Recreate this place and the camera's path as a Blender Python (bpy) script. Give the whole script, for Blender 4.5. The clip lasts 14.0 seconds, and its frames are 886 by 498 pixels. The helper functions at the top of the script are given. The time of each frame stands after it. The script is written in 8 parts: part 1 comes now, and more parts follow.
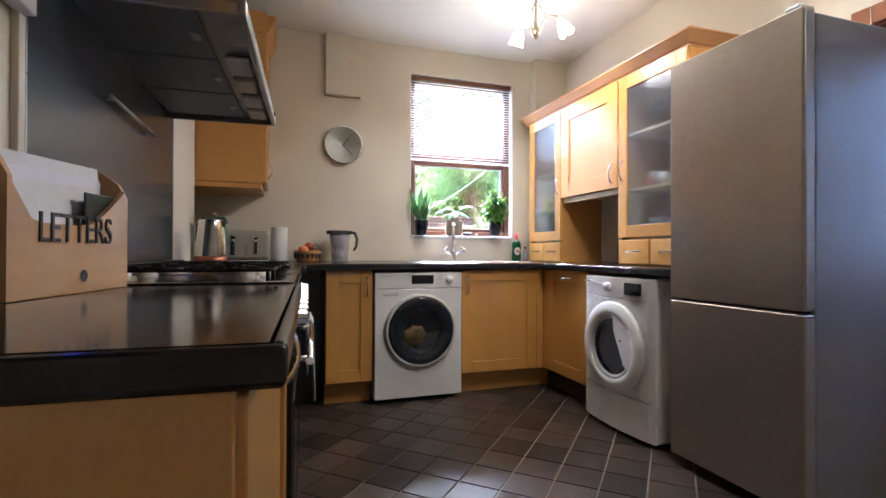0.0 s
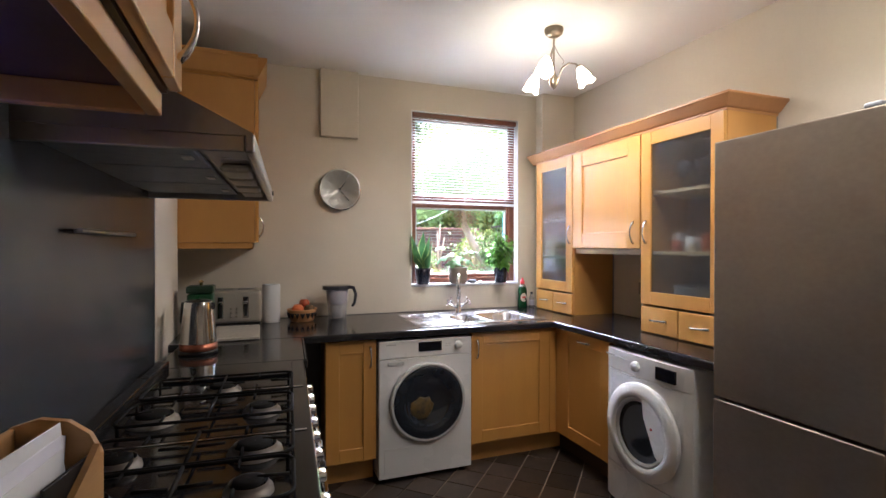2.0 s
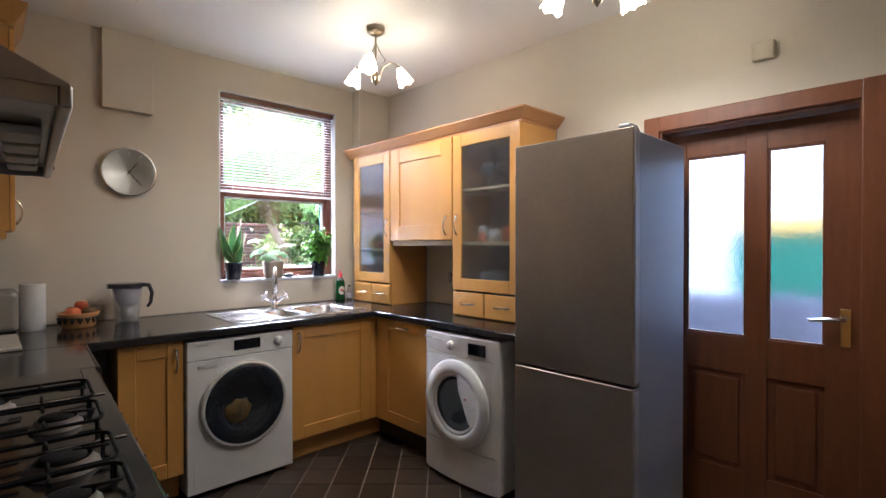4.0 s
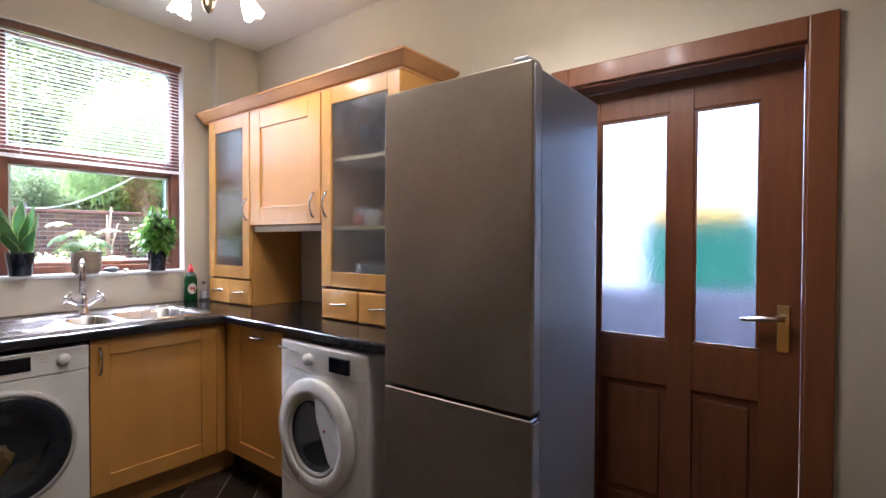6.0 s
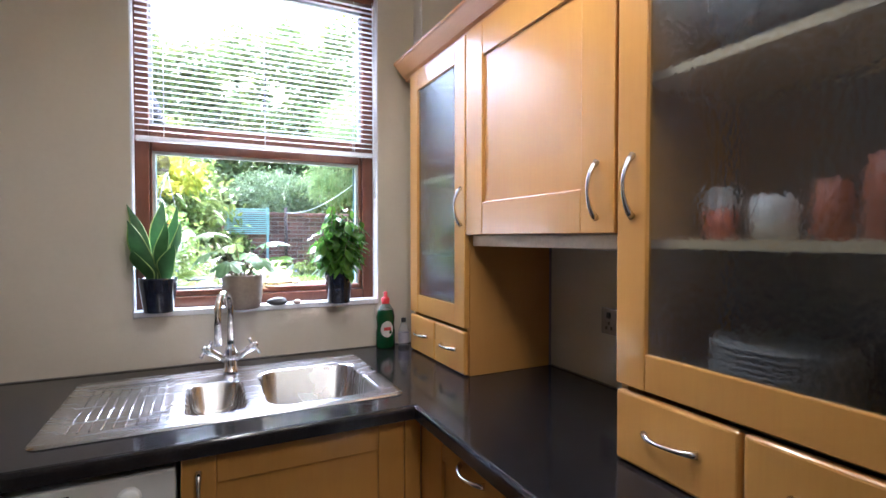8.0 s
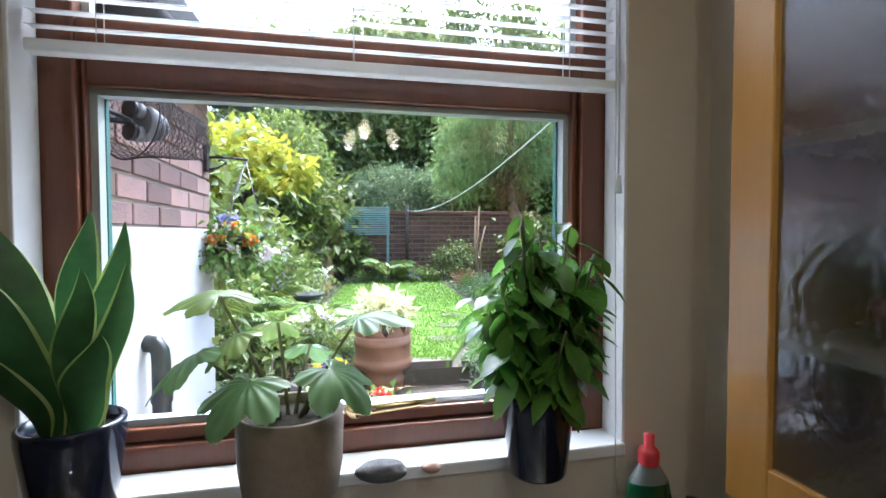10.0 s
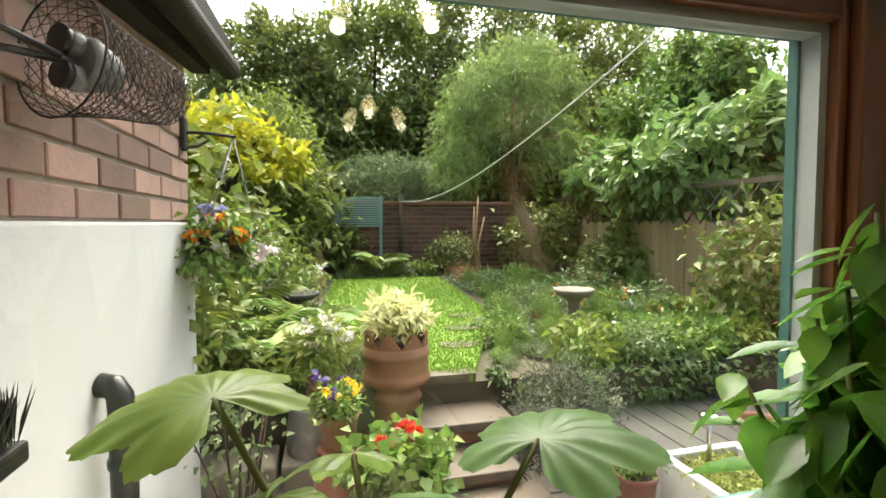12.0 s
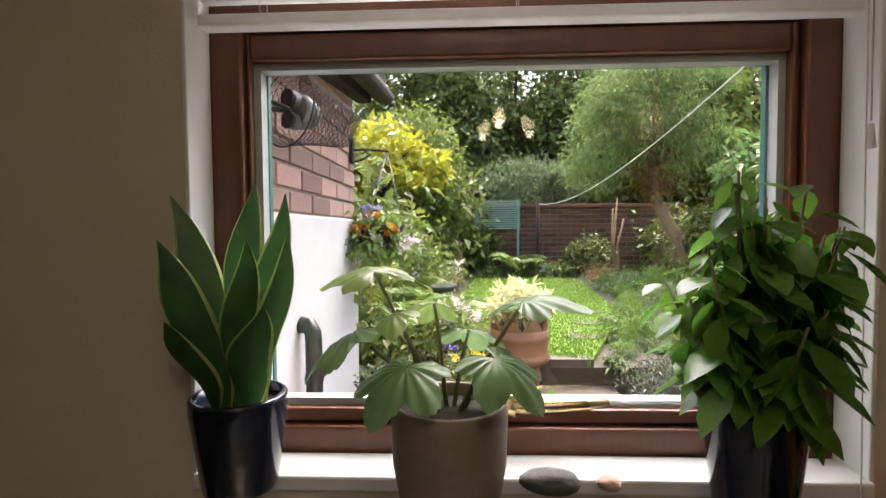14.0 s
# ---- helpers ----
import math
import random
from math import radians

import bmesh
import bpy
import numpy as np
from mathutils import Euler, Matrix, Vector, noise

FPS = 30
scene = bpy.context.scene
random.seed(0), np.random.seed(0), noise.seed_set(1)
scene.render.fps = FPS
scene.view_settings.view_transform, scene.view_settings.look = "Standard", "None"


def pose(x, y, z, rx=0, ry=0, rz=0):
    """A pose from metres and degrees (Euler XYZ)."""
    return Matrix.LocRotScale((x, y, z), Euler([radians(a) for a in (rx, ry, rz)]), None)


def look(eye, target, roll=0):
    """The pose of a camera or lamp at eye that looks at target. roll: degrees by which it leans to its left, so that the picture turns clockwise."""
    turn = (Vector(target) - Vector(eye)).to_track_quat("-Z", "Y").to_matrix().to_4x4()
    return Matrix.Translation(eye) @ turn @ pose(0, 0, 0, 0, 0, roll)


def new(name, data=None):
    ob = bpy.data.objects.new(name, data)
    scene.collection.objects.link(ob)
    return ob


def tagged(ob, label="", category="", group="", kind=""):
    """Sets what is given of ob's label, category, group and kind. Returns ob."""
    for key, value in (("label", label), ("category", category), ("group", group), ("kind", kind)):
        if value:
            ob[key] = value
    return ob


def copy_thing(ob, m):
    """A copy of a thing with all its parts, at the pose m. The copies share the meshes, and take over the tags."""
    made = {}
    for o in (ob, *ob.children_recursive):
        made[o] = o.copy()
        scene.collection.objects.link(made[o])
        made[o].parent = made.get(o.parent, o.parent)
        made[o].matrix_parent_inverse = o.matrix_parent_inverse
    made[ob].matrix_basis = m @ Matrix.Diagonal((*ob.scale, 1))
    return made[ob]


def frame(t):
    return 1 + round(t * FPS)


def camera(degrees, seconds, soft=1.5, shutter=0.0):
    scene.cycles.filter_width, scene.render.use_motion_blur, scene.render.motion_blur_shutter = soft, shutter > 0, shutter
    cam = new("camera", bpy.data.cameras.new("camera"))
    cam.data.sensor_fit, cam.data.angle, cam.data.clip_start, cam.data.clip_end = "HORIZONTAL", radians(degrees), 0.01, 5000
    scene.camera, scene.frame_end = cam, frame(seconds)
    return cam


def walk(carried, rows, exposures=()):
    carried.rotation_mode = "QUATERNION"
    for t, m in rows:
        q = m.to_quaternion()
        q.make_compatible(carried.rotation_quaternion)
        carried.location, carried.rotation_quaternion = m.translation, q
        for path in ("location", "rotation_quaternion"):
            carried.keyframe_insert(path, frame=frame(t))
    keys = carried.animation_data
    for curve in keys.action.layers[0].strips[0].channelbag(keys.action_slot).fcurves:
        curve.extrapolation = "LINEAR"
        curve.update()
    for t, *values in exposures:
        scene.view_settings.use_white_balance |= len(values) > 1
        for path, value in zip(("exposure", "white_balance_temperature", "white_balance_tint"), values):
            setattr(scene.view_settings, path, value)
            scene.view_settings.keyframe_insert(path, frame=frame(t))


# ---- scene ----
cam = camera(84.9, 14.0)
PATH = [
    (0, (0.647, 0.087, 0.985), (1.276, 1.986, 0.998), 0.2),
    (0.5, (0.608, 0.19, 1.23), (1.24, 2.088, 1.228), 0.2),
    (1, (0.593, 0.223, 1.352), (1.222, 2.121, 1.349), 0.3),
    (1.5, (0.602, 0.301, 1.407), (1.242, 2.196, 1.394), 0.1),
    (2, (0.567, 0.378, 1.416), (1.267, 2.252, 1.404), 0.1),
    (2.5, (0.509, 0.426, 1.413), (1.341, 2.245, 1.4), 0.2),
    (3, (0.471, 0.434, 1.403), (1.498, 2.15, 1.387), 0.1),
    (3.5, (0.458, 0.419, 1.373), (1.666, 2.013, 1.364), 0.0),
    (4, (0.437, 0.393, 1.367), (1.813, 1.845, 1.352), -0.0),
    (4.2, (0.437, 0.381, 1.362), (1.858, 1.788, 1.345), -0.0),
    (6.3, (1.233, 0.773, 1.311), (2.821, 1.99, 1.278), 0.2),
    (6.5, (1.341, 0.894, 1.34), (2.897, 2.149, 1.295), 0.1),
    (7, (1.563, 1.192, 1.348), (2.987, 2.595, 1.298), 0.0),
    (7.5, (1.769, 1.491, 1.388), (2.944, 3.109, 1.335), -0.3),
    (8, (1.872, 1.889, 1.392), (2.758, 3.681, 1.346), 0.0),
    (8.5, (1.952, 2.257, 1.428), (2.679, 4.119, 1.39), 0.0),
    (9, (2.07, 2.666, 1.479), (2.645, 4.581, 1.426), 0.1),
    (9.2, (2.092, 2.784, 1.482), (2.583, 4.723, 1.438), 0.2),
    (11.3, (1.993, 3.578, 1.526), (2.409, 5.531, 1.414), -0.1),
    (11.5, (1.985, 3.598, 1.516), (2.424, 5.547, 1.408), -0.1),
    (12, (1.966, 3.628, 1.509), (2.465, 5.562, 1.403), -0.2),
    (12.5, (1.939, 3.641, 1.502), (2.451, 5.571, 1.396), -0.1),
    (13, (1.94, 3.576, 1.507), (2.416, 5.516, 1.403), -0.1),
    (13.5, (1.978, 3.452, 1.507), (2.288, 5.426, 1.408), -0.3),
    (14, (2.023, 3.291, 1.464), (1.941, 5.287, 1.382), -0.4),
]
walk(cam, [(t, look(eye, target, roll)) for t, eye, target, roll in PATH],
     [(0, 4.9, 4850, 15), (1, 4.58, 5100, 18), (2.5, 4.58, 4950, 16), (4, 4.42, 4950, 16), (7.0, 4.4, 5050, 20), (8.2, 3.9, 4750, 16), (9.2, 3.05, 4500, 14), (11.3, 2.15, 6500, -2), (12.3, 1.8, 6800, -3), (13.2, 1.7, 6700, 3), (14, 2.1, 6200, 14)])

SKY, SUN = 0.15, 1.5
BULB, SHADE = 0.48, 1.5

# ---- world, sun, exposure ----
world = bpy.data.worlds.new("world")
scene.world = world
world.use_nodes = True
_nt = world.node_tree
_sky = _nt.nodes.new("ShaderNodeTexSky")
_sky.sky_type = 'NISHITA'
_sky.sun_disc = False
_sky.sun_elevation = radians(62)
_sky.sun_rotation = radians(12)
_sky.air_density = 1.0
_sky.dust_density = 9.0
_sky.ozone_density = 1.0
_nt.nodes["Background"].inputs["Strength"].default_value = SKY
_nt.links.new(_sky.outputs[0], _nt.nodes["Background"].inputs["Color"])
sun = new("sun", bpy.data.lights.new("sun", 'SUN'))
sun.data.energy = SUN
sun.data.angle = radians(80)
sun.data.color = (1.0, 0.96, 0.9)
sun.matrix_basis = look((1.1, 5.3, 10.2), (0, 0, 0))


# ---- materials ----
def mat(name, col, rough=0.5, metal=0.0, col2=None, scale=6.0, fine=80.0, vary=0.12, bump=0.05, bumpscale=120.0,
        stretch=(1, 1, 1), rand=0.0, coat=0.0, rvar=0.08, spec=0.5, island=0.0, hue=0.0, sss=0.0, trans=0.0):
    """Principled surface with two scales of colour variation, uneven gloss and a fine relief."""
    m = bpy.data.materials.new(name)
    m.use_nodes = True
    nt = m.node_tree
    nd, ln = nt.nodes, nt.links
    b = nd["Principled BSDF"]
    b.inputs["Metallic"].default_value = metal
    b.inputs["Specular IOR Level"].default_value = spec
    b.inputs["Coat Weight"].default_value = coat
    b.inputs["Coat Roughness"].default_value = 0.12
    if trans:
        b.inputs["Transmission Weight"].default_value = trans
    tc = nd.new("ShaderNodeTexCoord")
    mp = nd.new("ShaderNodeMapping")
    mp.inputs["Scale"].default_value = stretch
    ln.new(tc.outputs["Object"], mp.inputs["Vector"])
    big, small = nd.new("ShaderNodeTexNoise"), nd.new("ShaderNodeTexNoise")
    for n, s, d in ((big, scale, 4.0), (small, fine, 3.0)):
        n.inputs["Scale"].default_value = s
        n.inputs["Detail"].default_value = d
        ln.new(mp.outputs["Vector"], n.inputs["Vector"])
    add = nd.new("ShaderNodeMath")
    add.operation = 'MULTIPLY_ADD'
    add.inputs[1].default_value = 0.4
    ln.new(small.outputs["Fac"], add.inputs[0])
    mul = nd.new("ShaderNodeMath")
    mul.operation = 'MULTIPLY'
    mul.inputs[1].default_value = 0.6
    ln.new(big.outputs["Fac"], mul.inputs[0])
    ln.new(mul.outputs[0], add.inputs[2])
    ramp = nd.new("ShaderNodeMapRange")
    ramp.inputs[1].default_value, ramp.inputs[2].default_value = 0.3, 0.7
    ln.new(add.outputs[0], ramp.inputs[0])
    mix = nd.new("ShaderNodeMix")
    mix.data_type = 'RGBA'
    c1 = col
    c2 = col2 if col2 else tuple(max(0.0, c * (1 - 2 * vary)) for c in col)
    mix.inputs[6].default_value = (*c1, 1)
    mix.inputs[7].default_value = (*c2, 1)
    ln.new(ramp.outputs[0], mix.inputs[0])
    out = mix.outputs[2]
    if rand or island or hue:
        hsv = nd.new("ShaderNodeHueSaturation")
        if island:
            src = nd.new("ShaderNodeNewGeometry").outputs["Random Per Island"]
        else:
            src = nd.new("ShaderNodeObjectInfo").outputs["Random"]
        amt = island or rand
        mr = nd.new("ShaderNodeMapRange")
        mr.inputs[3].default_value, mr.inputs[4].default_value = 1 - amt, 1 + amt
        ln.new(src, mr.inputs[0])
        ln.new(mr.outputs[0], hsv.inputs["Value"])
        if hue:
            w = nd.new("ShaderNodeTexWhiteNoise")
            w.noise_dimensions = '1D'
            ln.new(src, w.inputs["W"])
            mh = nd.new("ShaderNodeMapRange")
            mh.inputs[3].default_value, mh.inputs[4].default_value = 0.5 - hue, 0.5 + hue
            ln.new(w.outputs["Value"], mh.inputs[0])
            ln.new(mh.outputs[0], hsv.inputs["Hue"])
        ln.new(out, hsv.inputs["Color"])
        out = hsv.outputs[0]
    ln.new(out, b.inputs["Base Color"])
    rr = nd.new("ShaderNodeMapRange")
    rr.inputs[3].default_value, rr.inputs[4].default_value = max(0.02, rough - rvar), min(1, rough + rvar)
    ln.new(big.outputs["Fac"], rr.inputs[0])
    ln.new(rr.outputs[0], b.inputs["Roughness"])
    if bump:
        bn = nd.new("ShaderNodeTexNoise")
        bn.inputs["Scale"].default_value = bumpscale
        bn.inputs["Detail"].default_value = 2.0
        ln.new(mp.outputs["Vector"], bn.inputs["Vector"])
        bp = nd.new("ShaderNodeBump")
        bp.inputs["Strength"].default_value = bump
        bp.inputs["Distance"].default_value = 0.004
        ln.new(bn.outputs["Fac"], bp.inputs["Height"])
        ln.new(bp.outputs[0], b.inputs["Normal"])
    return m


def leafmat(name, col, col2, vary=0.3, hue=0.02, rough=0.45, scale=3.0, through_light=0.35):
    """Leaf: two greens, each leaf a little different, some light passing through."""
    m = mat(name, col, rough, 0, col2, scale, 40, 0.2, 0.05, 60, island=vary, hue=hue)
    nt = m.node_tree
    b = nt.nodes["Principled BSDF"]
    t = nt.nodes.new("ShaderNodeBsdfTranslucent")
    src = b.inputs["Base Color"].links[0].from_socket
    nt.links.new(src, t.inputs["Color"])
    mx = nt.nodes.new("ShaderNodeMixShader")
    mx.inputs[0].default_value = through_light
    nt.links.new(b.outputs[0], mx.inputs[1])
    nt.links.new(t.outputs[0], mx.inputs[2])
    nt.links.new(mx.outputs[0], nt.nodes["Material Output"].inputs["Surface"])
    return m


def glassmat(name, col=(1, 1, 1), rough=0.0, bump=0.0, bscale=40.0, ior=1.45, stretch=(1, 1, 1)):
    """Thin pane: clear transmission with a real reflection."""
    m = bpy.data.materials.new(name)
    m.use_nodes = True
    nt = m.node_tree
    b = nt.nodes["Principled BSDF"]
    b.inputs["Base Color"].default_value = (*col, 1)
    b.inputs["Roughness"].default_value = rough
    b.inputs["Transmission Weight"].default_value = 1.0
    b.inputs["IOR"].default_value = ior
    if bump:
        tc = nt.nodes.new("ShaderNodeTexCoord")
        mp = nt.nodes.new("ShaderNodeMapping")
        mp.inputs["Scale"].default_value = stretch
        nt.links.new(tc.outputs["Object"], mp.inputs["Vector"])
        n = nt.nodes.new("ShaderNodeTexNoise")
        n.inputs["Scale"].default_value = bscale
        n.inputs["Detail"].default_value = 1.5
        bp = nt.nodes.new("ShaderNodeBump")
        bp.inputs["Strength"].default_value = bump
        bp.inputs["Distance"].default_value = 0.01
        nt.links.new(mp.outputs[0], n.inputs["Vector"])
        nt.links.new(n.outputs["Fac"], bp.inputs["Height"])
        nt.links.new(bp.outputs[0], b.inputs["Normal"])
    return m


def glowmat(name, col, strength):
    m = bpy.data.materials.new(name)
    m.use_nodes = True
    b = m.node_tree.nodes["Principled BSDF"]
    b.inputs["Base Color"].default_value = (0.9, 0.88, 0.82, 1)
    b.inputs["Emission Color"].default_value = (*col, 1)
    b.inputs["Emission Strength"].default_value = strength
    return m


# ---- mesh helpers (all build in world places) ----
def box(bm, x0, y0, z0, x1, y1, z1, bevel=0.0, seg=2):
    vs = [bm.verts.new((x, y, z)) for z in (z0, z1) for y in (y0, y1) for x in (x0, x1)]
    fs = [bm.faces.new([vs[i] for i in f]) for f in
          ((0, 2, 3, 1), (4, 5, 7, 6), (0, 1, 5, 4), (2, 6, 7, 3), (0, 4, 6, 2), (1, 3, 7, 5))]
    if bevel:
        es = list({e for f in fs for e in f.edges})
        bmesh.ops.bevel(bm, geom=es, offset=bevel, segments=seg, affect='EDGES', profile=0.5)
    return bm


def tube(bm, pts, r, seg=8, caps=True):
    """A round bar along a line of points; r is one radius or one for each point."""
    pts = [Vector(p) for p in pts]
    rs = r if isinstance(r, (list, tuple)) else [r] * len(pts)
    prev, a = None, None
    for i, p in enumerate(pts):
        d = (pts[min(i + 1, len(pts) - 1)] - pts[max(i - 1, 0)]).normalized()
        if a is None:
            a = d.orthogonal().normalized()
        else:
            a = (a - d * a.dot(d)).normalized()
        c = d.cross(a)
        ring = [bm.verts.new(p + (a * math.cos(2 * math.pi * k / seg) + c * math.sin(2 * math.pi * k / seg)) * rs[i]) for k in range(seg)]
        if prev:
            for k in range(seg):
                f = bm.faces.new((prev[k], prev[(k + 1) % seg], ring[(k + 1) % seg], ring[k]))
                f.smooth = True
        elif caps:
            bm.faces.new(ring[::-1])
        prev = ring
    if caps:
        bm.faces.new(prev)
    return bm


def lathe(bm, prof, centre=(0, 0, 0), seg=24, axis='Z', smooth=True):
    """Turn a profile of (radius, height) about an axis through centre."""
    c = Vector(centre)
    rings = []
    for r, h in prof:
        ring = []
        for k in range(seg):
            a = 2 * math.pi * k / seg
            u, v = r * math.cos(a), r * math.sin(a)
            p = {'Z': (u, v, h), 'X': (h, u, v), 'Y': (u, h, v)}[axis]
            ring.append(bm.verts.new(c + Vector(p)))
        rings.append(ring)
    for lo, hi in zip(rings, rings[1:]):
        for k in range(seg):
            f = bm.faces.new((lo[k], lo[(k + 1) % seg], hi[(k + 1) % seg], hi[k]))
            f.smooth = smooth
    return bm


def prism(bm, pts, axis, a, b):
    """A flat outline pulled from a to b along an axis. Points give the two other coordinates in order x, y, z."""
    def at(p, v):
        return {'X': (v, p[0], p[1]), 'Y': (p[0], v, p[1]), 'Z': (p[0], p[1], v)}[axis]
    lo = [bm.verts.new(at(p, a)) for p in pts]
    hi = [bm.verts.new(at(p, b)) for p in pts]
    n = len(pts)
    bm.faces.new(lo[::-1])
    bm.faces.new(hi)
    for i in range(n):
        bm.faces.new((lo[i], lo[(i + 1) % n], hi[(i + 1) % n], hi[i]))
    return bm


def world_of(ob):
    return ob.matrix_basis.copy() if ob.parent is None else Matrix.Identity(4)


def part(name, bm, material, parent=None, label="", smooth=False):
    me = bpy.data.meshes.new(name)
    bmesh.ops.recalc_face_normals(bm, faces=bm.faces)
    if smooth:
        for f in bm.faces:
            f.smooth = True
    bm.to_mesh(me)
    bm.free()
    me.materials.append(material)
    ob = new(name, me)
    if parent is not None:
        ob.parent = parent
        ob.matrix_parent_inverse = world_of(parent).inverted()
    if label:
        tagged(ob, label)
    return ob


def thing(name, base, label, category, group="", kind=""):
    e = new(name)
    e.empty_display_size = 0.05
    e.matrix_basis = Matrix.Translation(base)
    return tagged(e, label, category, group, kind)


def one(name, bm, material, label, category, group="", kind="", smooth=False):
    return tagged(part(name, bm, material, None, "", smooth), label, category, group, kind)


B = bmesh.new

# ---- plan ----
XL, XA, XR = 0.12, -0.25, 3.05      # chimney breast front, alcove wall, right wall
YB, YF = 3.95, -1.2                 # window wall, wall behind
ZC = 2.68                           # ceiling
WX0, WX1, WZ0, WZ1 = 1.64, 2.57, 1.12, 2.46   # window opening
WT = 0.91                           # worktop height

M_wall = mat("cream_emulsion", (0.62, 0.57, 0.475), 0.75, 0, (0.585, 0.53, 0.435), 2.0, 60, bump=0.15, bumpscale=220)
M_ceil = mat("white_ceiling", (0.82, 0.80, 0.76), 0.85, 0, (0.79, 0.77, 0.73), 1.5, 50, bump=0.12, bumpscale=150)
M_tile = mat("slate_vinyl_tile", (0.066, 0.046, 0.032), 0.32, 0, (0.030, 0.025, 0.023), 5, 45, bump=0.12, bumpscale=30, rand=0.5)
M_grout = mat("pale_grout", (0.42, 0.35, 0.25), 0.7, 0, (0.2, 0.17, 0.13), 20, 90)
M_wood = mat("beech_door", (0.63, 0.332, 0.066), 0.30, 0, (0.58, 0.290, 0.058), 1.6, 25, stretch=(6, 6, 0.5), bump=0, coat=0.7, rvar=0.02)
M_woodside = mat("beech_carcass", (0.54, 0.285, 0.068), 0.42, 0, (0.50, 0.255, 0.06), 1.6, 25, stretch=(6, 6, 0.5), bump=0, rvar=0.02)
M_mahog = mat("stained_hardwood", (0.17, 0.055, 0.022), 0.35, 0, (0.11, 0.036, 0.015), 4, 40, stretch=(8, 8, 0.7), bump=0.06, coat=0.2)
M_doorwood = mat("stained_door", (0.24, 0.085, 0.03), 0.4, 0, (0.17, 0.06, 0.022), 4, 40, stretch=(8, 8, 0.7), bump=0.06, coat=0.15)
M_worktop = mat("black_granite_laminate", (0.011, 0.011, 0.013), 0.13, 0, (0.024, 0.022, 0.022), 26, 150, bump=0.03, rvar=0.05, spec=0.4)
M_white = mat("white_enamel", (0.80, 0.80, 0.79), 0.28, 0, (0.77, 0.77, 0.76), 3, 40, bump=0.01)
M_steel = mat("brushed_steel", (0.50, 0.50, 0.51), 0.3, 1.0, (0.42, 0.42, 0.43), 4, 60, stretch=(1, 1, 30), bump=0.05)
M_fridge = mat("silver_fridge", (0.44, 0.375, 0.30), 0.33, 0.85, (0.36, 0.305, 0.245), 2.2, 40, stretch=(1, 1, 1.5), bump=0.03)
M_chrome = mat("chrome", (0.85, 0.85, 0.86), 0.07, 1.0, (0.8, 0.8, 0.81), 3, 30, bump=0, rvar=0.03)
M_black = mat("black_plastic", (0.012, 0.012, 0.013), 0.3, 0, (0.02, 0.02, 0.02), 4, 60, bump=0.02)
M_reveal = mat("white_gloss_paint", (0.78, 0.79, 0.80), 0.35, 0, (0.74, 0.75, 0.76), 3, 40, bump=0.06)
M_glass = glassmat("window_glass")
M_pattern = glassmat("rippled_cabinet_glass", (0.42, 0.47, 0.53), 0.13, 0.13, 80, 1.85, stretch=(1, 1, 0.8))
M_frost = glassmat("frosted_door_glass", (0.42, 0.47, 0.51), 0.15, 0.12, 90)


def wall_with_hole(name, plane, p0, p1, a0, a1, z0, z1, holes, material):
    """A wall slab between p0 and p1 across its plane, a0..a1 along it, with rectangular holes (a0, a1, z0, z1)."""
    bm = B()
    cuts = sorted({a0, a1, *[h for o in holes for h in o[:2]]})
    for u0, u1 in zip(cuts, cuts[1:]):
        spans, z = [], z0
        for h in sorted(holes, key=lambda o: o[2]):
            if h[0] <= u0 and u1 <= h[1]:
                if h[2] > z:
                    spans.append((z, h[2]))
                z = h[3]
        if z < z1:
            spans.append((z, z1))
        for s0, s1 in spans:
            if plane == 'Y':
                box(bm, u0, p0, s0, u1, p1, s1)
            else:
                box(bm, p0, u0, s0, p1, u1, s1)
    bmesh.ops.remove_doubles(bm, verts=bm.verts, dist=0.0005)
    return one(name, bm, material, "cream painted plaster kitchen wall", "wall", kind="structure")


wall_with_hole("wall_north", 'Y', YB, YB + 0.145, XA - 0.2, XR + 0.2, -0.2, ZC + 0.3, [(WX0, WX1, WZ0, WZ1)], M_wall)
DY0, DY1, DZ = 0.665, 1.46, 1.955
wall_with_hole("wall_east", 'X', XR, XR + 0.2, YF, YB, -0.2, ZC + 0.3, [(DY0 - 0.03, DY1 + 0.03, 0.0, DZ + 0.03)], M_wall)
wall_with_hole("wall_west", 'X', XA - 0.2, XA, YF, YB, -0.2, ZC + 0.3, [], M_wall)
wall_with_hole("wall_south", 'Y', YF - 0.2, YF, XA - 0.2, XR + 0.2, -0.2, ZC + 0.3, [], M_wall)
one("chimney_breast", box(B(), XA, YF, 0, XL, 3.46, ZC), M_wall, "cream painted chimney breast behind the cooker", "wall", kind="structure")
one("ceiling", box(B(), XA, YF, ZC, XR, YB, ZC + 0.2), M_ceil, "plain white plaster ceiling", "ceiling", kind="structure")
floor = one("floor", box(B(), XA, YF, -0.15, XR, YB, -0.004), M_grout, "dark slate-look tiles laid diagonally with pale joints", "floor", kind="structure")
# boxed pipe in the corner
one("pipe_boxing", box(B(), 2.74, YB - 0.10, WT, XR, YB, ZC), M_wall, "cream painted boxed-in pipe in the corner", "wall", kind="structure")
# boxed duct on the window wall
one("duct_box", box(B(), 0.955, YB - 0.045, 2.20, 1.225, YB, ZC, 0.004), M_wall, "cream painted boxed-in duct under the ceiling", "wall", kind="structure")

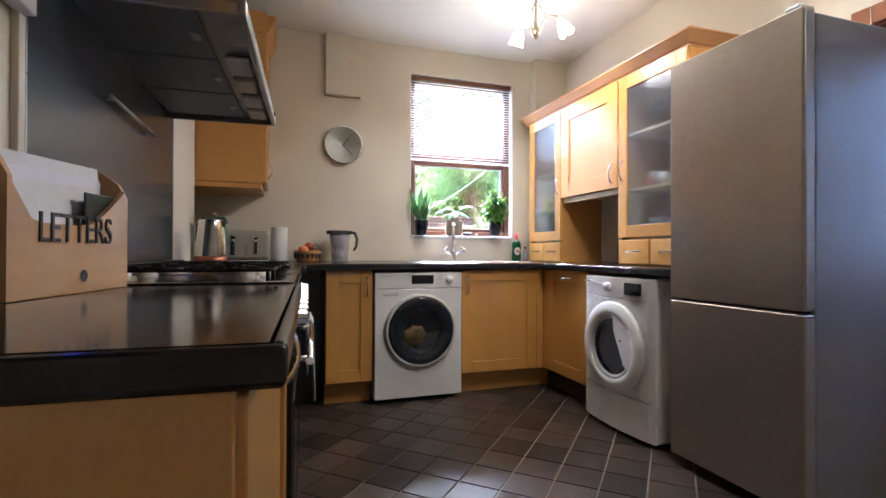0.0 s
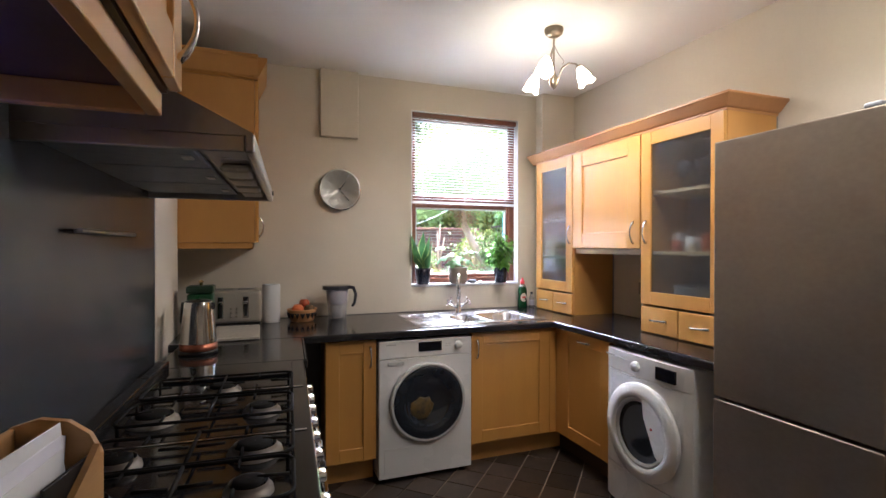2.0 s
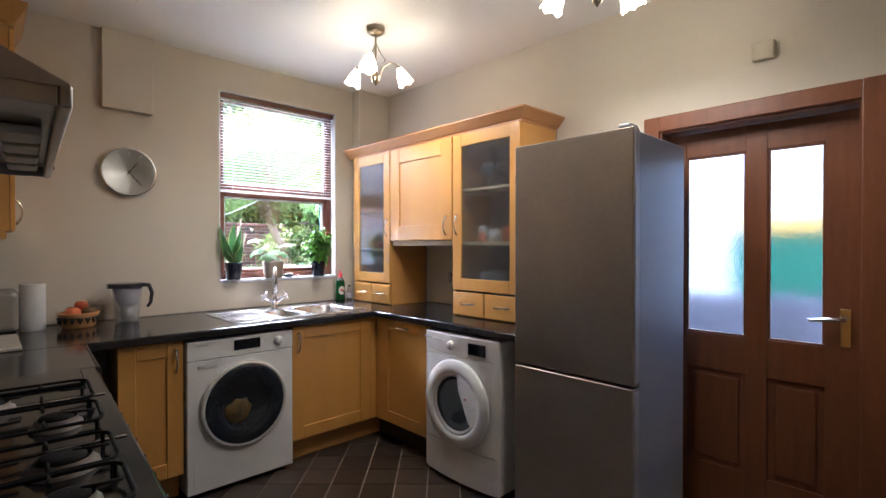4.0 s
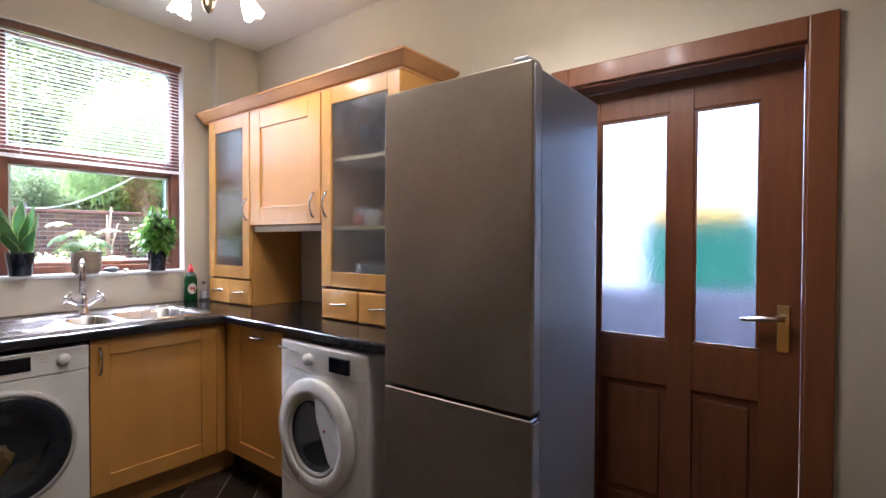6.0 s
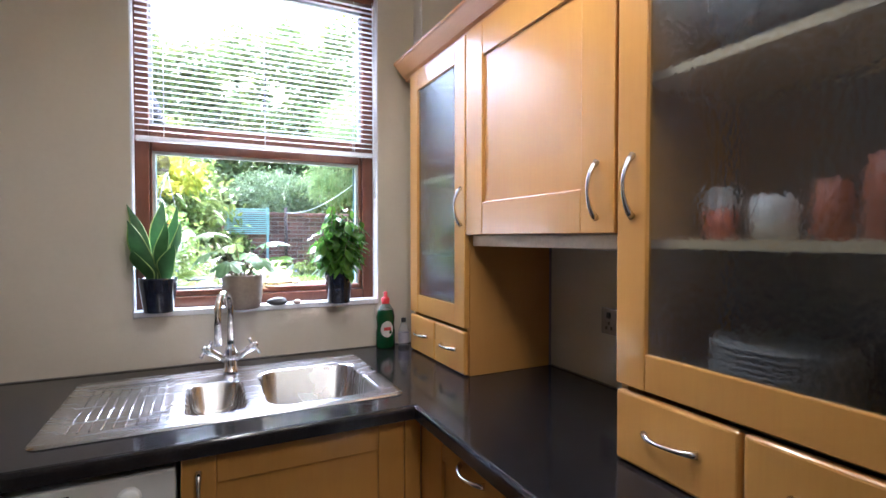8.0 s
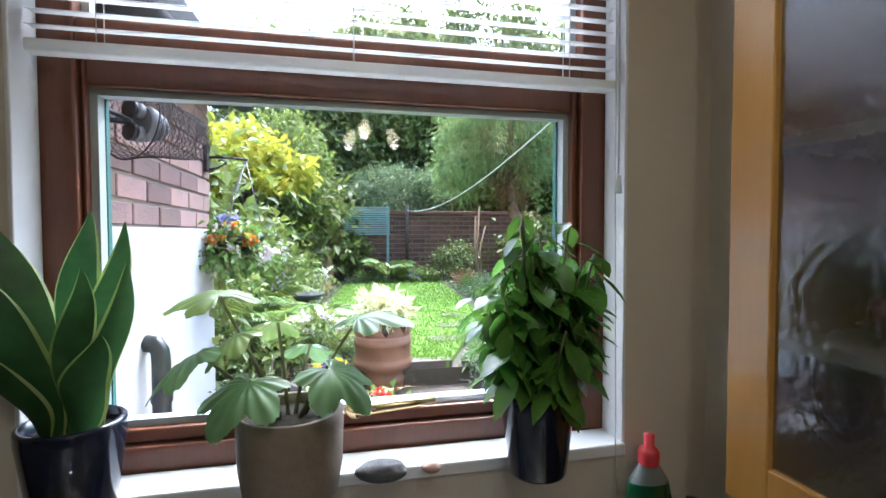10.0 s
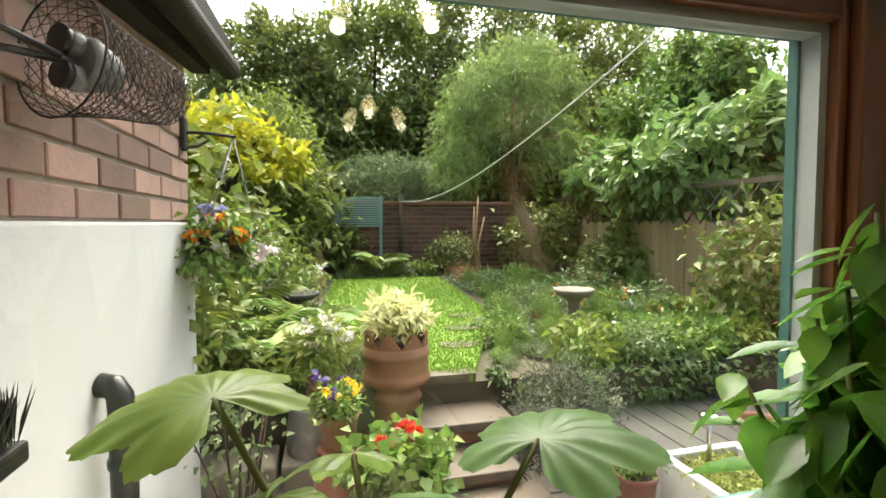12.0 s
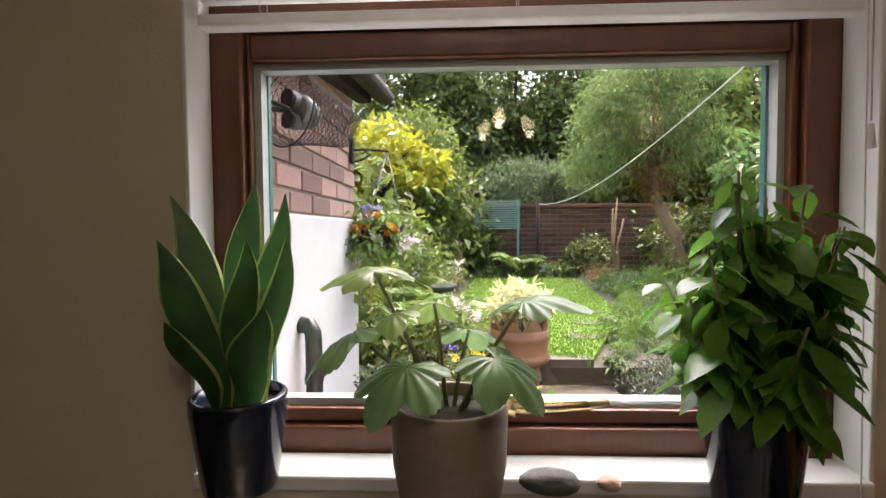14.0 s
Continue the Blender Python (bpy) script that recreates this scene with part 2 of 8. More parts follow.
# ---- window ----
def uv_box(bm, P, u0, u1, w0, w1, d0, d1, bevel=0.0, seg=2):
    """A box in a panel's own terms: along, up and depth behind the face."""
    a, c = Vector(P(u0, w0, d0)), Vector(P(u1, w1, d1))
    lo = [min(p, q) for p, q in zip(a, c)]
    hi = [max(p, q) for p, q in zip(a, c)]
    return box(bm, *lo, *hi, bevel, seg)


def north(front):
    """Faces the room from the window wall (towards -y)."""
    return lambda u, w, d: (u, front + d, w)


def east(front):
    """Faces the room from the right (towards -x)."""
    return lambda u, w, d: (front + d, u, w)


def west(front):
    """Faces the room from the left (towards +x)."""
    return lambda u, w, d: (front - d, u, w)


YW = 4.015                                     # inner face of the window frame
win = thing("window_1", ((WX0 + WX1) / 2, YW, WZ0), "stained hardwood window with a top light over a casement", "window", kind="structure")
P = north(YW)
bm = B()
TR = 1.765
uv_box(bm, P, WX0, WX0 + 0.052, WZ0, WZ1, 0, 0.07, 0.004)
uv_box(bm, P, WX1 - 0.052, WX1, WZ0, WZ1, 0, 0.07, 0.004)
uv_box(bm, P, WX0 + 0.052, WX1 - 0.052, WZ0 - 0.001, WZ0 + 0.042, 0.002, 0.07, 0.004)
uv_box(bm, P, WX0 + 0.052, WX1 - 0.052, WZ1 - 0.05, WZ1, 0.002, 0.07, 0.004)
uv_box(bm, P, WX0 + 0.052, WX1 - 0.052, TR, TR + 0.055, 0.002, 0.07, 0.004)
part("window_frame", bm, M_mahog, win)
PX0, PX1, PZ0, PZ1 = 1.700, 2.504, 1.187, 1.722
bm = B()
cx0, cx1, cz0, cz1 = WX0 + 0.054, WX1 - 0.054, WZ0 + 0.044, TR - 0.002
uv_box(bm, P, cx0, PX0, cz0, cz1, 0.012, 0.062, 0.004)
uv_box(bm, P, PX1, cx1, cz0, cz1, 0.012, 0.062, 0.004)
uv_box(bm, P, PX0, PX1, cz0, PZ0, 0.013, 0.062, 0.004)
uv_box(bm, P, PX0, PX1, PZ1, cz1, 0.013, 0.062, 0.004)
casement = part("casement", bm, M_mahog, win)
M_bead = mat("grey_glazing_bar", (0.46, 0.50, 0.50), 0.4, 0.2, (0.42, 0.46, 0.46), 5, 60)
for nm, z0, z1, x0, x1 in (("pane", PZ0, PZ1, PX0, PX1), ("pane", TR + 0.055, WZ1 - 0.05, WX0 + 0.052, WX1 - 0.052)):
    bm = B()
    for a in ((x0, x1, z0, z0 + 0.011), (x0, x1, z1 - 0.011, z1), (x0, x0 + 0.011, z0 + 0.011, z1 - 0.011), (x1 - 0.011, x1, z0 + 0.011, z1 - 0.011)):
        uv_box(bm, P, *a, 0.026, 0.050)
    part("glazing_bead", bm, M_bead, win, "pale grey glazing bar round the glass")
    bm = uv_box(B(), P, x0 + 0.008, x1 - 0.008, z0 + 0.008, z1 - 0.008, 0.034, 0.038)
    bmesh.ops.rotate(bm, cent=(2.1, YW + 0.036, (z0 + z1) / 2), matrix=Matrix.Rotation(radians(-0.8 if z1 < TR else 0.0), 3, 'Z') @ Matrix.Rotation(radians(-2.0 if z1 < TR else 0.0), 3, 'X'), verts=bm.verts)
    g = part(nm, bm, M_glass, win, "clear window glass")
    g.visible_shadow = False
M_tealpaint = mat("teal_outer_paint", (0.05, 0.16, 0.14), 0.5)
bm = B()
for q in ((PX0 - 0.01, PX0 + 0.013, PZ0, PZ1), (PX1 - 0.015, PX1 + 0.01, PZ0, PZ1)):
    uv_box(bm, P, *q, 0.0505, 0.062)
for q in ((PX0 + 0.013, PX1 - 0.015, PZ0 - 0.01, PZ0 + 0.006), (PX0 + 0.013, PX1 - 0.015, PZ1 - 0.008, PZ1 + 0.01)):
    uv_box(bm, P, *q, 0.0505, 0.062)
part("outer_frame", bm, M_tealpaint, win, "teal painted outer frame")
# casement stay
M_brass = mat("old_brass", (0.72, 0.58, 0.32), 0.25, 1.0, (0.6, 0.46, 0.24), 8, 60)
bm = B()
lathe(bm, [(0.002, -0.012), (0.016, -0.012), (0.018, -0.004), (0.018, 0.0), (0.002, 0.0)], (2.10, YW + 0.012, 1.195), 16, 'Y')
tube(bm, [(2.10, YW - 0.008, 1.195), (2.14, YW - 0.016, 1.202), (2.19, YW - 0.018, 1.206), (2.235, YW - 0.016, 1.208)], [0.011, 0.010, 0.009, 0.007], 10)
part("window_latch", bm, M_brass, win, "pale brass casement fastener")
# reveal lining and sill board
bm = B()
box(bm, WX0 - 0.001, YB - 0.002, WZ0, WX0 + 0.006, YW - 0.001, WZ1, 0.002)
box(bm, WX1 - 0.006, YB - 0.002, WZ0, WX1 + 0.001, YW - 0.001, WZ1, 0.002)
box(bm, WX0, YB - 0.002, WZ1 - 0.006, WX1, YW - 0.001, WZ1 + 0.001, 0.002)
one("window_reveal", bm, M_reveal, "white gloss painted window reveal", "trim", kind="structure")
one("window_sill", box(B(), WX0 + 0.001, YB - 0.008, WZ0 - 0.02, WX1 - 0.001, YW - 0.001, WZ0 + 0.003, 0.004), M_reveal, "white painted window sill under the plant pots", "window sill", kind="structure")

# venetian blind
blind = thing("venetian_blind", (2.1, 3.975, 1.755), "white aluminium venetian blind half lowered over the window", "blind")
M_slat = leafmat("blind_slat", (0.84, 0.84, 0.83), (0.80, 0.80, 0.79), 0.02, 0.0, 0.4, 5.0, 0.45)
M_cord = mat("blind_cord", (0.75, 0.74, 0.70), 0.8)
bx0, bx1 = WX0 + 0.014, WX1 - 0.014
part("headrail", box(B(), bx0, 3.960, 2.415, bx1, 3.992, 2.452, 0.003), M_mahog, blind, "brown headrail")
part("bottom_rail", box(B(), bx0, 3.962, 1.748, bx1, 3.990, 1.766, 0.004), M_slat, blind)
slat_me = None
for i in range(30):
    z = 1.788 + i * 0.0213
    if slat_me is None:
        bm = B()
        ys = [-0.0125, -0.006, 0, 0.006, 0.0125]
        top = [[bm.verts.new((x, y, -y * y * 18 + 0.16 * y + h)) for y in ys] for h in (0, 0.0008) for x in (bx0, bx1)]
        for a, b2 in ((0, 1), (2, 3)):
            for k in range(4):
                bm.faces.new((top[a][k], top[a][k + 1], top[b2][k + 1], top[b2][k]))
        ob = part("slat", bm, M_slat, blind)
        slat_me = ob.data
    else:
        ob = new("slat", slat_me)
        ob.parent = blind
        ob.matrix_parent_inverse = world_of(blind).inverted()
    ob.matrix_basis = Matrix.Translation((0, 3.976, z))
for x in (bx0 + 0.09, 2.1, bx1 - 0.09):
    bm = B()
    tube(bm, [(x, 3.9635, 1.76), (x, 3.9635, 2.42)], 0.0009, 5)
    tube(bm, [(x, 3.9885, 1.76), (x, 3.9885, 2.42)], 0.0009, 5)
    part("ladder_cord", bm, M_cord, blind)
bm = B()
tube(bm, [(bx1 - 0.012, 3.950, 2.42), (bx1 - 0.012, 3.944, 1.55), (bx1 - 0.012, 3.936, 1.13), (bx1 - 0.010, 3.930, 1.04)], 0.0012, 6)
tube(bm, [(bx1 - 0.006, 3.948, 2.42), (bx1 - 0.006, 3.944, 1.60)], 0.0012, 6)
part("pull_cord", bm, M_cord, blind)
part("cord_tassel", lathe(B(), [(0.001, 0.032), (0.004, 0.03), (0.006, 0.0), (0.001, 0)], (bx1 - 0.006, 3.944, 1.565), 10), M_slat, blind)

# ---- back door ----
door = thing("door_1", (XR + 0.12, (DY0 + DY1) / 2, 0), "closed brown stained wooden door with two frosted glass panes", "door", kind="structure")
DF = XR + 0.11
P = east(DF)
gy = [(0.787, 1.008), (1.098, 1.378)]
gz = (0.912, 1.830)
pz = (0.24, 0.73)
bm = B()
ys = [DY0, gy[0][0], gy[0][1], gy[1][0], gy[1][1], DY1]
for a, b2 in ((0, 1), (2, 3), (4, 5)):
    uv_box(bm, P, ys[a], ys[b2], 0.005, DZ, 0, 0.044, 0.002)
for z0, z1 in ((0.005, pz[0]), (pz[1], gz[0]), (gz[1], DZ)):
    for a, b2 in gy:
        uv_box(bm, P, a, b2, z0, z1, 0.0015, 0.0425, 0.002)
leaf = part("door_leaf", bm, M_doorwood, door)
for a, b2 in gy:
    bm = B()
    for s in ((a, b2, gz[0], gz[0] + 0.012), (a, b2, gz[1] - 0.012, gz[1]), (a, a + 0.012, gz[0] + 0.012, gz[1] - 0.012), (b2 - 0.012, b2, gz[0] + 0.012, gz[1] - 0.012)):
        uv_box(bm, P, *s, 0.006, 0.016, 0.003)
    part("glazing_bead", bm, M_doorwood, door)
    g = part("glass_pane", uv_box(B(), P, a + 0.002, b2 - 0.002, gz[0] + 0.002, gz[1] - 0.002, 0.018, 0.023), M_frost, door, "frosted door glass")
    g.visible_shadow = True
    bm = B()
    uv_box(bm, P, a, b2, pz[0], pz[1], 0.014, 0.030)
    uv_box(bm, P, a + 0.03, b2 - 0.03, pz[0] + 0.03, pz[1] - 0.03, 0.004, 0.014, 0.008)
    part("door_panel", bm, M_doorwood, door)
bm = B()
uv_box(bm, P, 0.695, 0.735, 0.92, 1.09, -0.006, 0.0, 0.003)
hd = part("handle_plate", bm, M_brass, door, "brass handle plate with keyhole")
M_satin = mat("satin_nickel", (0.72, 0.71, 0.69), 0.22, 1.0, (0.66, 0.65, 0.63), 6, 60, bump=0.01)
bm = B()
tube(bm, [(DF - 0.004, 0.715, 1.045), (DF - 0.05, 0.715, 1.045)], 0.010, 12)
tube(bm, [(DF - 0.048, 0.709, 1.045), (DF - 0.052, 0.763, 1.042), (DF - 0.052, 0.818, 1.035), (DF - 0.048, 0.841, 1.033)], [0.010, 0.0095, 0.009, 0.008], 12)
part("door_handle", bm, M_satin, door, "pale metal lever handle")
tr = thing("door_frame", (XR, DY1, 0), "brown stained door frame and architrave", "door frame", kind="structure")
bm = B()
ao = 0.092
for y0, y1 in ((DY0 - ao, DY0 - 0.012), (DY1 + 0.012, DY1 + ao)):
    uv_box(bm, east(XR - 0.018), y0, y1, 0, DZ + ao, 0, 0.019, 0.005)
uv_box(bm, east(XR - 0.018), DY0 - 0.012, DY1 + 0.012, DZ + 0.012, DZ + ao, 0.0005, 0.019, 0.005)
part("architrave", bm, M_doorwood, tr)
bm = B()
for y0, y1 in ((DY0 - 0.03, DY0 - 0.003), (DY1 + 0.003, DY1 + 0.03)):
    box(bm, XR + 0.002, y0, 0, XR + 0.19, y1, DZ + 0.003)
box(bm, XR + 0.002, DY0 - 0.03, DZ + 0.003, XR + 0.19, DY1 + 0.03, DZ + 0.03)
part("door_lining", bm, M_doorwood, tr)
# white bell box over the door
bm = B()
box(bm, XR - 0.028, 0.955, 2.22, XR - 0.0005, 1.045, 2.30, 0.006)
one("door_chime", bm, mat("ivory_plastic", (0.70, 0.64, 0.50), 0.5), "small ivory plastic chime box above the door", "door chime")

# ---- kitchen fittings ----
def bow_handle(bm, P, u0, w0, u1, w1, out=0.028, r=0.0055):
    """Satin bow handle between two points on a door face, lightly waved."""
    pts, rs = [], []
    for i in range(13):
        k = i / 12
        d = -out * math.sin(math.pi * k) ** 0.7 if 0 < k < 1 else 0.0
        pts.append(P(u0 + (u1 - u0) * k, w0 + (w1 - w0) * k, d))
        rs.append(r * (1.5 - 0.75 * math.sin(math.pi * k)))
    return tube(bm, pts, rs, 8)


def shaker(parent, P, u0, u1, w0, w1, stile=0.078, handle=None, glass=False, material=None, thick=0.02, name="door"):
    """Framed door with a recessed panel or glass; handle: its two ends."""
    material = material or M_wood
    s = stile
    d = part(name, uv_box(B(), P, u0, u0 + s, w0, w1, 0, thick, 0.003), material, parent)
    part("stile", uv_box(B(), P, u1 - s, u1, w0, w1, 0, thick, 0.003), material, d)
    part("rail", uv_box(B(), P, u0 + s, u1 - s, w0, w0 + s, 0.0006, thick, 0.003), material, d)
    part("rail", uv_box(B(), P, u0 + s, u1 - s, w1 - s, w1, 0.0006, thick, 0.003), material, d)
    if glass:
        g = part("glass_panel", uv_box(B(), P, u0 + s - 0.004, u1 - s + 0.004, w0 + s - 0.004, w1 - s + 0.004, 0.009, 0.013), M_pattern, d, "rippled obscure glass")
        g.visible_shadow = False
    else:
        bm = B()
        uv_box(bm, P, u0 + s - 0.004, u1 - s + 0.004, w0 + s - 0.004, w1 - s + 0.004, 0.010, 0.018)
        part("door_panel", bm, material, d)
    if handle:
        part("handle", bow_handle(B(), P, *handle), M_satin, d, "satin metal bow handle")
    return d


def rrect(x0, y0, x1, y1, r, n=6):
    pts = []
    for cx, cy, a0 in ((x1 - r, y1 - r, 0), (x0 + r, y1 - r, 90), (x0 + r, y0 + r, 180), (x1 - r, y0 + r, 270)):
        for i in range(n + 1):
            a = radians(a0 + 90 * i / n)
            pts.append((cx + r * math.cos(a), cy + r * math.sin(a)))
    return pts


def loop(bm, pts, z):
    vs = [bm.verts.new((x, y, z)) for x, y in pts]
    es = [bm.edges.new((vs[i], vs[(i + 1) % len(vs)])) for i in range(len(vs))]
    return vs, es


def bridge(bm, a, b2):
    n = len(a)
    for i in range(n):
        f = bm.faces.new((a[i], a[(i + 1) % n], b2[(i + 1) % n], b2[i]))
        f.smooth = True


# worktops: one L along the window wall and the right, and two by the cooker
WF, WR = 3.16, 2.41
SX0, SX1, SY0, SY1 = 1.50, 2.425, 3.27, 3.82
edge = 0.012
wt_ = thing("worktop", (2.0, 3.5, 0.872), "black speckled laminate worktop round the sink corner", "worktop")
bm = B()
lo, e0 = loop(bm, [(XL, WF), (WR, WF), (WR, 1.94), (XR - 0.001, 1.94), (XR - 0.001, YB - 0.001), (XL, YB - 0.001)], WT)
hole, e1 = loop(bm, [(SX0 + 0.02, SY0 + 0.02), (SX1 - 0.02, SY0 + 0.02), (SX1 - 0.02, SY1 - 0.02), (SX0 + 0.02, SY1 - 0.02)], WT)
filled = bmesh.ops.triangle_fill(bm, use_beauty=True, edges=e0 + e1)
up_faces = [q for q in filled["geom"] if isinstance(q, bmesh.types.BMFace)]
ext_ = bmesh.ops.extrude_face_region(bm, geom=up_faces)
bmesh.ops.translate(bm, vec=(0, 0, -0.038), verts=[q for q in ext_["geom"] if isinstance(q, bmesh.types.BMVert)])
bmesh.ops.recalc_face_normals(bm, faces=bm.faces)
rim = [e for e in bm.edges if all(abs(q.co.z - WT) < 1e-4 for q in e.verts) and len(e.link_faces) == 2 and abs(e.link_faces[0].normal.dot(e.link_faces[1].normal)) < 0.3
       and (all(abs(q.co.y - WF) < 1e-4 for q in e.verts) or all(abs(q.co.x - WR) < 1e-4 for q in e.verts))]
bmesh.ops.bevel(bm, geom=rim, offset=edge, segments=3, affect='EDGES', profile=0.5)
part("slab", bm, M_worktop, wt_)
M_seal = mat("grey_sealant", (0.30, 0.28, 0.25), 0.5, 0, (0.16, 0.15, 0.13), 30, 120)
part("sealant_strip", box(B(), XL + 0.01, YB - 0.006, WT + 0.0005, 2.735, YB - 0.0005, WT + 0.005, 0.001), M_seal, wt_, "grey sealant along the wall")
part("sealant_strip", box(B(), XR - 0.006, 2.67, WT + 0.0005, XR - 0.0005, 3.34, WT + 0.005, 0.001), M_seal, wt_, "grey sealant along the wall")

RUN = Matrix.Translation((0.755, 2.60, 0)) @ Matrix.Rotation(radians(-2.9), 4, 'Z') @ Matrix.Translation((-0.755, -2.60, 0))


def turned(ob):
    ob.matrix_basis = RUN @ ob.matrix_basis
    return ob


def side_worktop(x0, y0, y1, label):
    t = thing("worktop", ((x0 + 0.755) / 2, (y0 + y1) / 2, 0.872), label, "worktop")
    part("slab", box(B(), x0, y0, 0.872, 0.742, y1, WT - 0.001), M_worktop, t)
    part("edge_strip", box(B(), 0.7425, y0, 0.872, 0.757, y1, WT - 0.0012, 0.007, 3), M_worktop, t)
    part("end_strip", box(B(), x0, y0 - 0.016, 0.872, 0.757, y0 - 0.0005, WT - 0.0012, 0.007, 3), M_worktop, t)
    return turned(t)


side_worktop(XL + 0.03, 2.620, 3.158, "black speckled laminate worktop beside the cooker")
side_worktop(XL + 0.06, 0.516, 1.288, "black speckled worktop holding the letter rack")

# base units on the window wall
UF = 3.20


def base_unit(x0, x1, handle, label, top=0.871):
    t = thing("base_cabinet", ((x0 + x1) / 2, UF, 0.15), label, "cabinet", "fitted base cabinets")
    part("carcass", box(B(), x0, UF + 0.021, 0.15, x1, YB - 0.02, top), M_woodside, t)
    shaker(t, north(UF), x0 + 0.002, x1 - 0.002, 0.152, 0.862, handle=handle)
    return t


base_unit(0.905, 1.203, (1.165, 0.70, 1.165, 0.82), "narrow beech base cabinet with a framed door")
base_unit(1.815, 2.395, (1.855, 0.70, 1.855, 0.82), "beech base cabinet with a framed door under the sink", 0.70)
one("corner_post", box(B(), 2.397, UF + 0.004, 0.15, 2.448, UF + 0.10, 0.87, 0.003), M_wood, "beech corner post between base cabinets", "cabinet post")
one("corner_post", box(B(), 2.453, 3.148, 0.15, 2.471, 3.215, 0.87, 0.003), M_wood, "beech corner post between base cabinets", "cabinet post")
one("plinth", box(B(), 0.905, 3.30, 0, 1.203, 3.318, 0.148), M_woodside, "beech plinth under the base cabinet", "plinth", kind="structure")
one("plinth", box(B(), 1.815, 3.30, 0, 2.55, 3.318, 0.148), M_woodside, "beech plinth under the sink cabinet", "plinth", kind="structure")
# darker than the other plinths: the corner's shade is put into the colour
one("plinth", box(B(), 2.545, 2.66, 0, 2.562, 3.299, 0.148), mat("shaded_plinth", (0.06, 0.035, 0.02), 0.5), "plinth under the corner cabinet, its colour darkened for shade", "plinth", kind="structure")
# pull-out unit on the right
pu = thing("base_cabinet", (2.45, 2.9, 0.15), "narrow beech pull-out base cabinet beside the tumble dryer", "cabinet", "fitted base cabinets")
part("carcass", box(B(), 2.472, 2.66, 0.15, XR - 0.02, 3.14, 0.871), M_woodside, pu)
shaker(pu, east(2.45), 2.665, 3.145, 0.152, 0.862, handle=(2.84, 0.815, 2.96, 0.815))
# unit at the near end of the left run
nu = thing("base_cabinet", (0.45, 0.9, 0.1), "beech base cabinet with a plain end panel beside the cooker", "cabinet", "fitted base cabinets")
part("carcass", box(B(), XL + 0.06, 0.535, 0.10, 0.70, 1.286, 0.871), M_woodside, nu)
part("end_panel", box(B(), XL + 0.06, 0.515, 0.0, 0.715, 0.534, 0.871, 0.002), M_wood, nu)
shaker(nu, west(0.725), 0.53, 1.28, 0.152, 0.862, handle=(1.20, 0.70, 1.20, 0.82))
turned(nu)
# dark gap beside the corner of the left run; black carcass carries its shade
fu = thing("corner_cabinet", (0.4, 2.9, 0.0), "blank corner cabinet beyond the cooker, coloured black for the gap's shade", "cabinet")
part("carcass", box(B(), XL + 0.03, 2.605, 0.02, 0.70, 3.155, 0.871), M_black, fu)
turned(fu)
# added black sheet at the back of the gap, in place of shade
one("blank_panel", box(B(), 0.70, 3.40, 0.0, 0.90, 3.42, 0.871), M_black, "added black panel standing in for the shade in the cabinet corner", "panel", kind="structure")

# ---- dresser wall units on the right ----
DXF = 2.675
M_inside = mat("cabinet_inside", (0.26, 0.25, 0.25), 0.6, 0, (0.22, 0.21, 0.21))
M_pelmet = mat("cream_pelmet", (0.72, 0.57, 0.33), 0.5)


def boards(parent, x0, y0, z0, x1, y1, z1, t=0.018, shelves=()):
    """Cabinet body as separate boards."""
    part("side_panel", box(B(), x0, y0, z0, x1, y0 + t, z1), M_woodside, parent)
    part("side_panel", box(B(), x0, y1 - t, z0, x1, y1, z1), M_woodside, parent)
    part("bottom_panel", box(B(), x0 + 0.001, y0 + t, z0, x1, y1 - t, z0 + t), M_woodside, parent)
    part("top_panel", box(B(), x0 + 0.001, y0 + t, z1 - t, x1, y1 - t, z1), M_woodside, parent)
    for z in shelves:
        part("shelf", box(B(), x0 + 0.03, y0 + t, z, x1, y1 - t, z + t), M_pelmet, parent)


def dresser(y0, y1, handle_y, label, shelves):
    t = thing("dresser_cabinet", (2.85, (y0 + y1) / 2, WT), label, "cabinet", "wall cabinets by the window")
    boards(t, DXF + 0.021, y0, WT + 0.001, XR - 0.012, y1, 2.085, shelves=(1.07, *shelves))
    part("back_panel", box(B(), XR - 0.012, y0, WT + 0.001, XR - 0.001, y1, 2.085), M_inside, t)
    shaker(t, east(DXF), y0 + 0.002, y1 - 0.002, 1.078, 2.082, 0.076, (handle_y, 1.435, handle_y, 1.565), True)
    ym = (y0 + y1) / 2
    for a, b2 in ((y0 + 0.002, ym - 0.002), (ym + 0.002, y1 - 0.002)):
        d = part("drawer", uv_box(B(), east(DXF), a, b2, WT + 0.003, 1.066, 0, 0.02, 0.008, 3), M_wood, t)
        c = (a + b2) / 2
        part("handle", bow_handle(B(), east(DXF), c - 0.06, 0.995, c + 0.06, 0.990, 0.024), M_satin, d, "satin metal bow handle")
    return t


dresser(3.345, 3.835, 3.372, "beech dresser cabinet with rippled glass door and two small drawers", (1.32, 1.62))
dresser(2.11, 2.665, 2.622, "beech dresser cabinet with rippled glass door holding crockery", (1.37, 1.72))
mid = thing("wall_cabinet", (2.85, 3.0, 1.37), "beech wall cabinet with framed door and pale pelmet below", "cabinet", "wall cabinets by the window")
boards(mid, DXF + 0.021, 2.668, 1.405, XR - 0.002, 3.342, 2.085)
shaker(mid, east(DXF), 2.672, 3.338, 1.402, 2.082, 0.106, (2.725, 1.435, 2.725, 1.565))
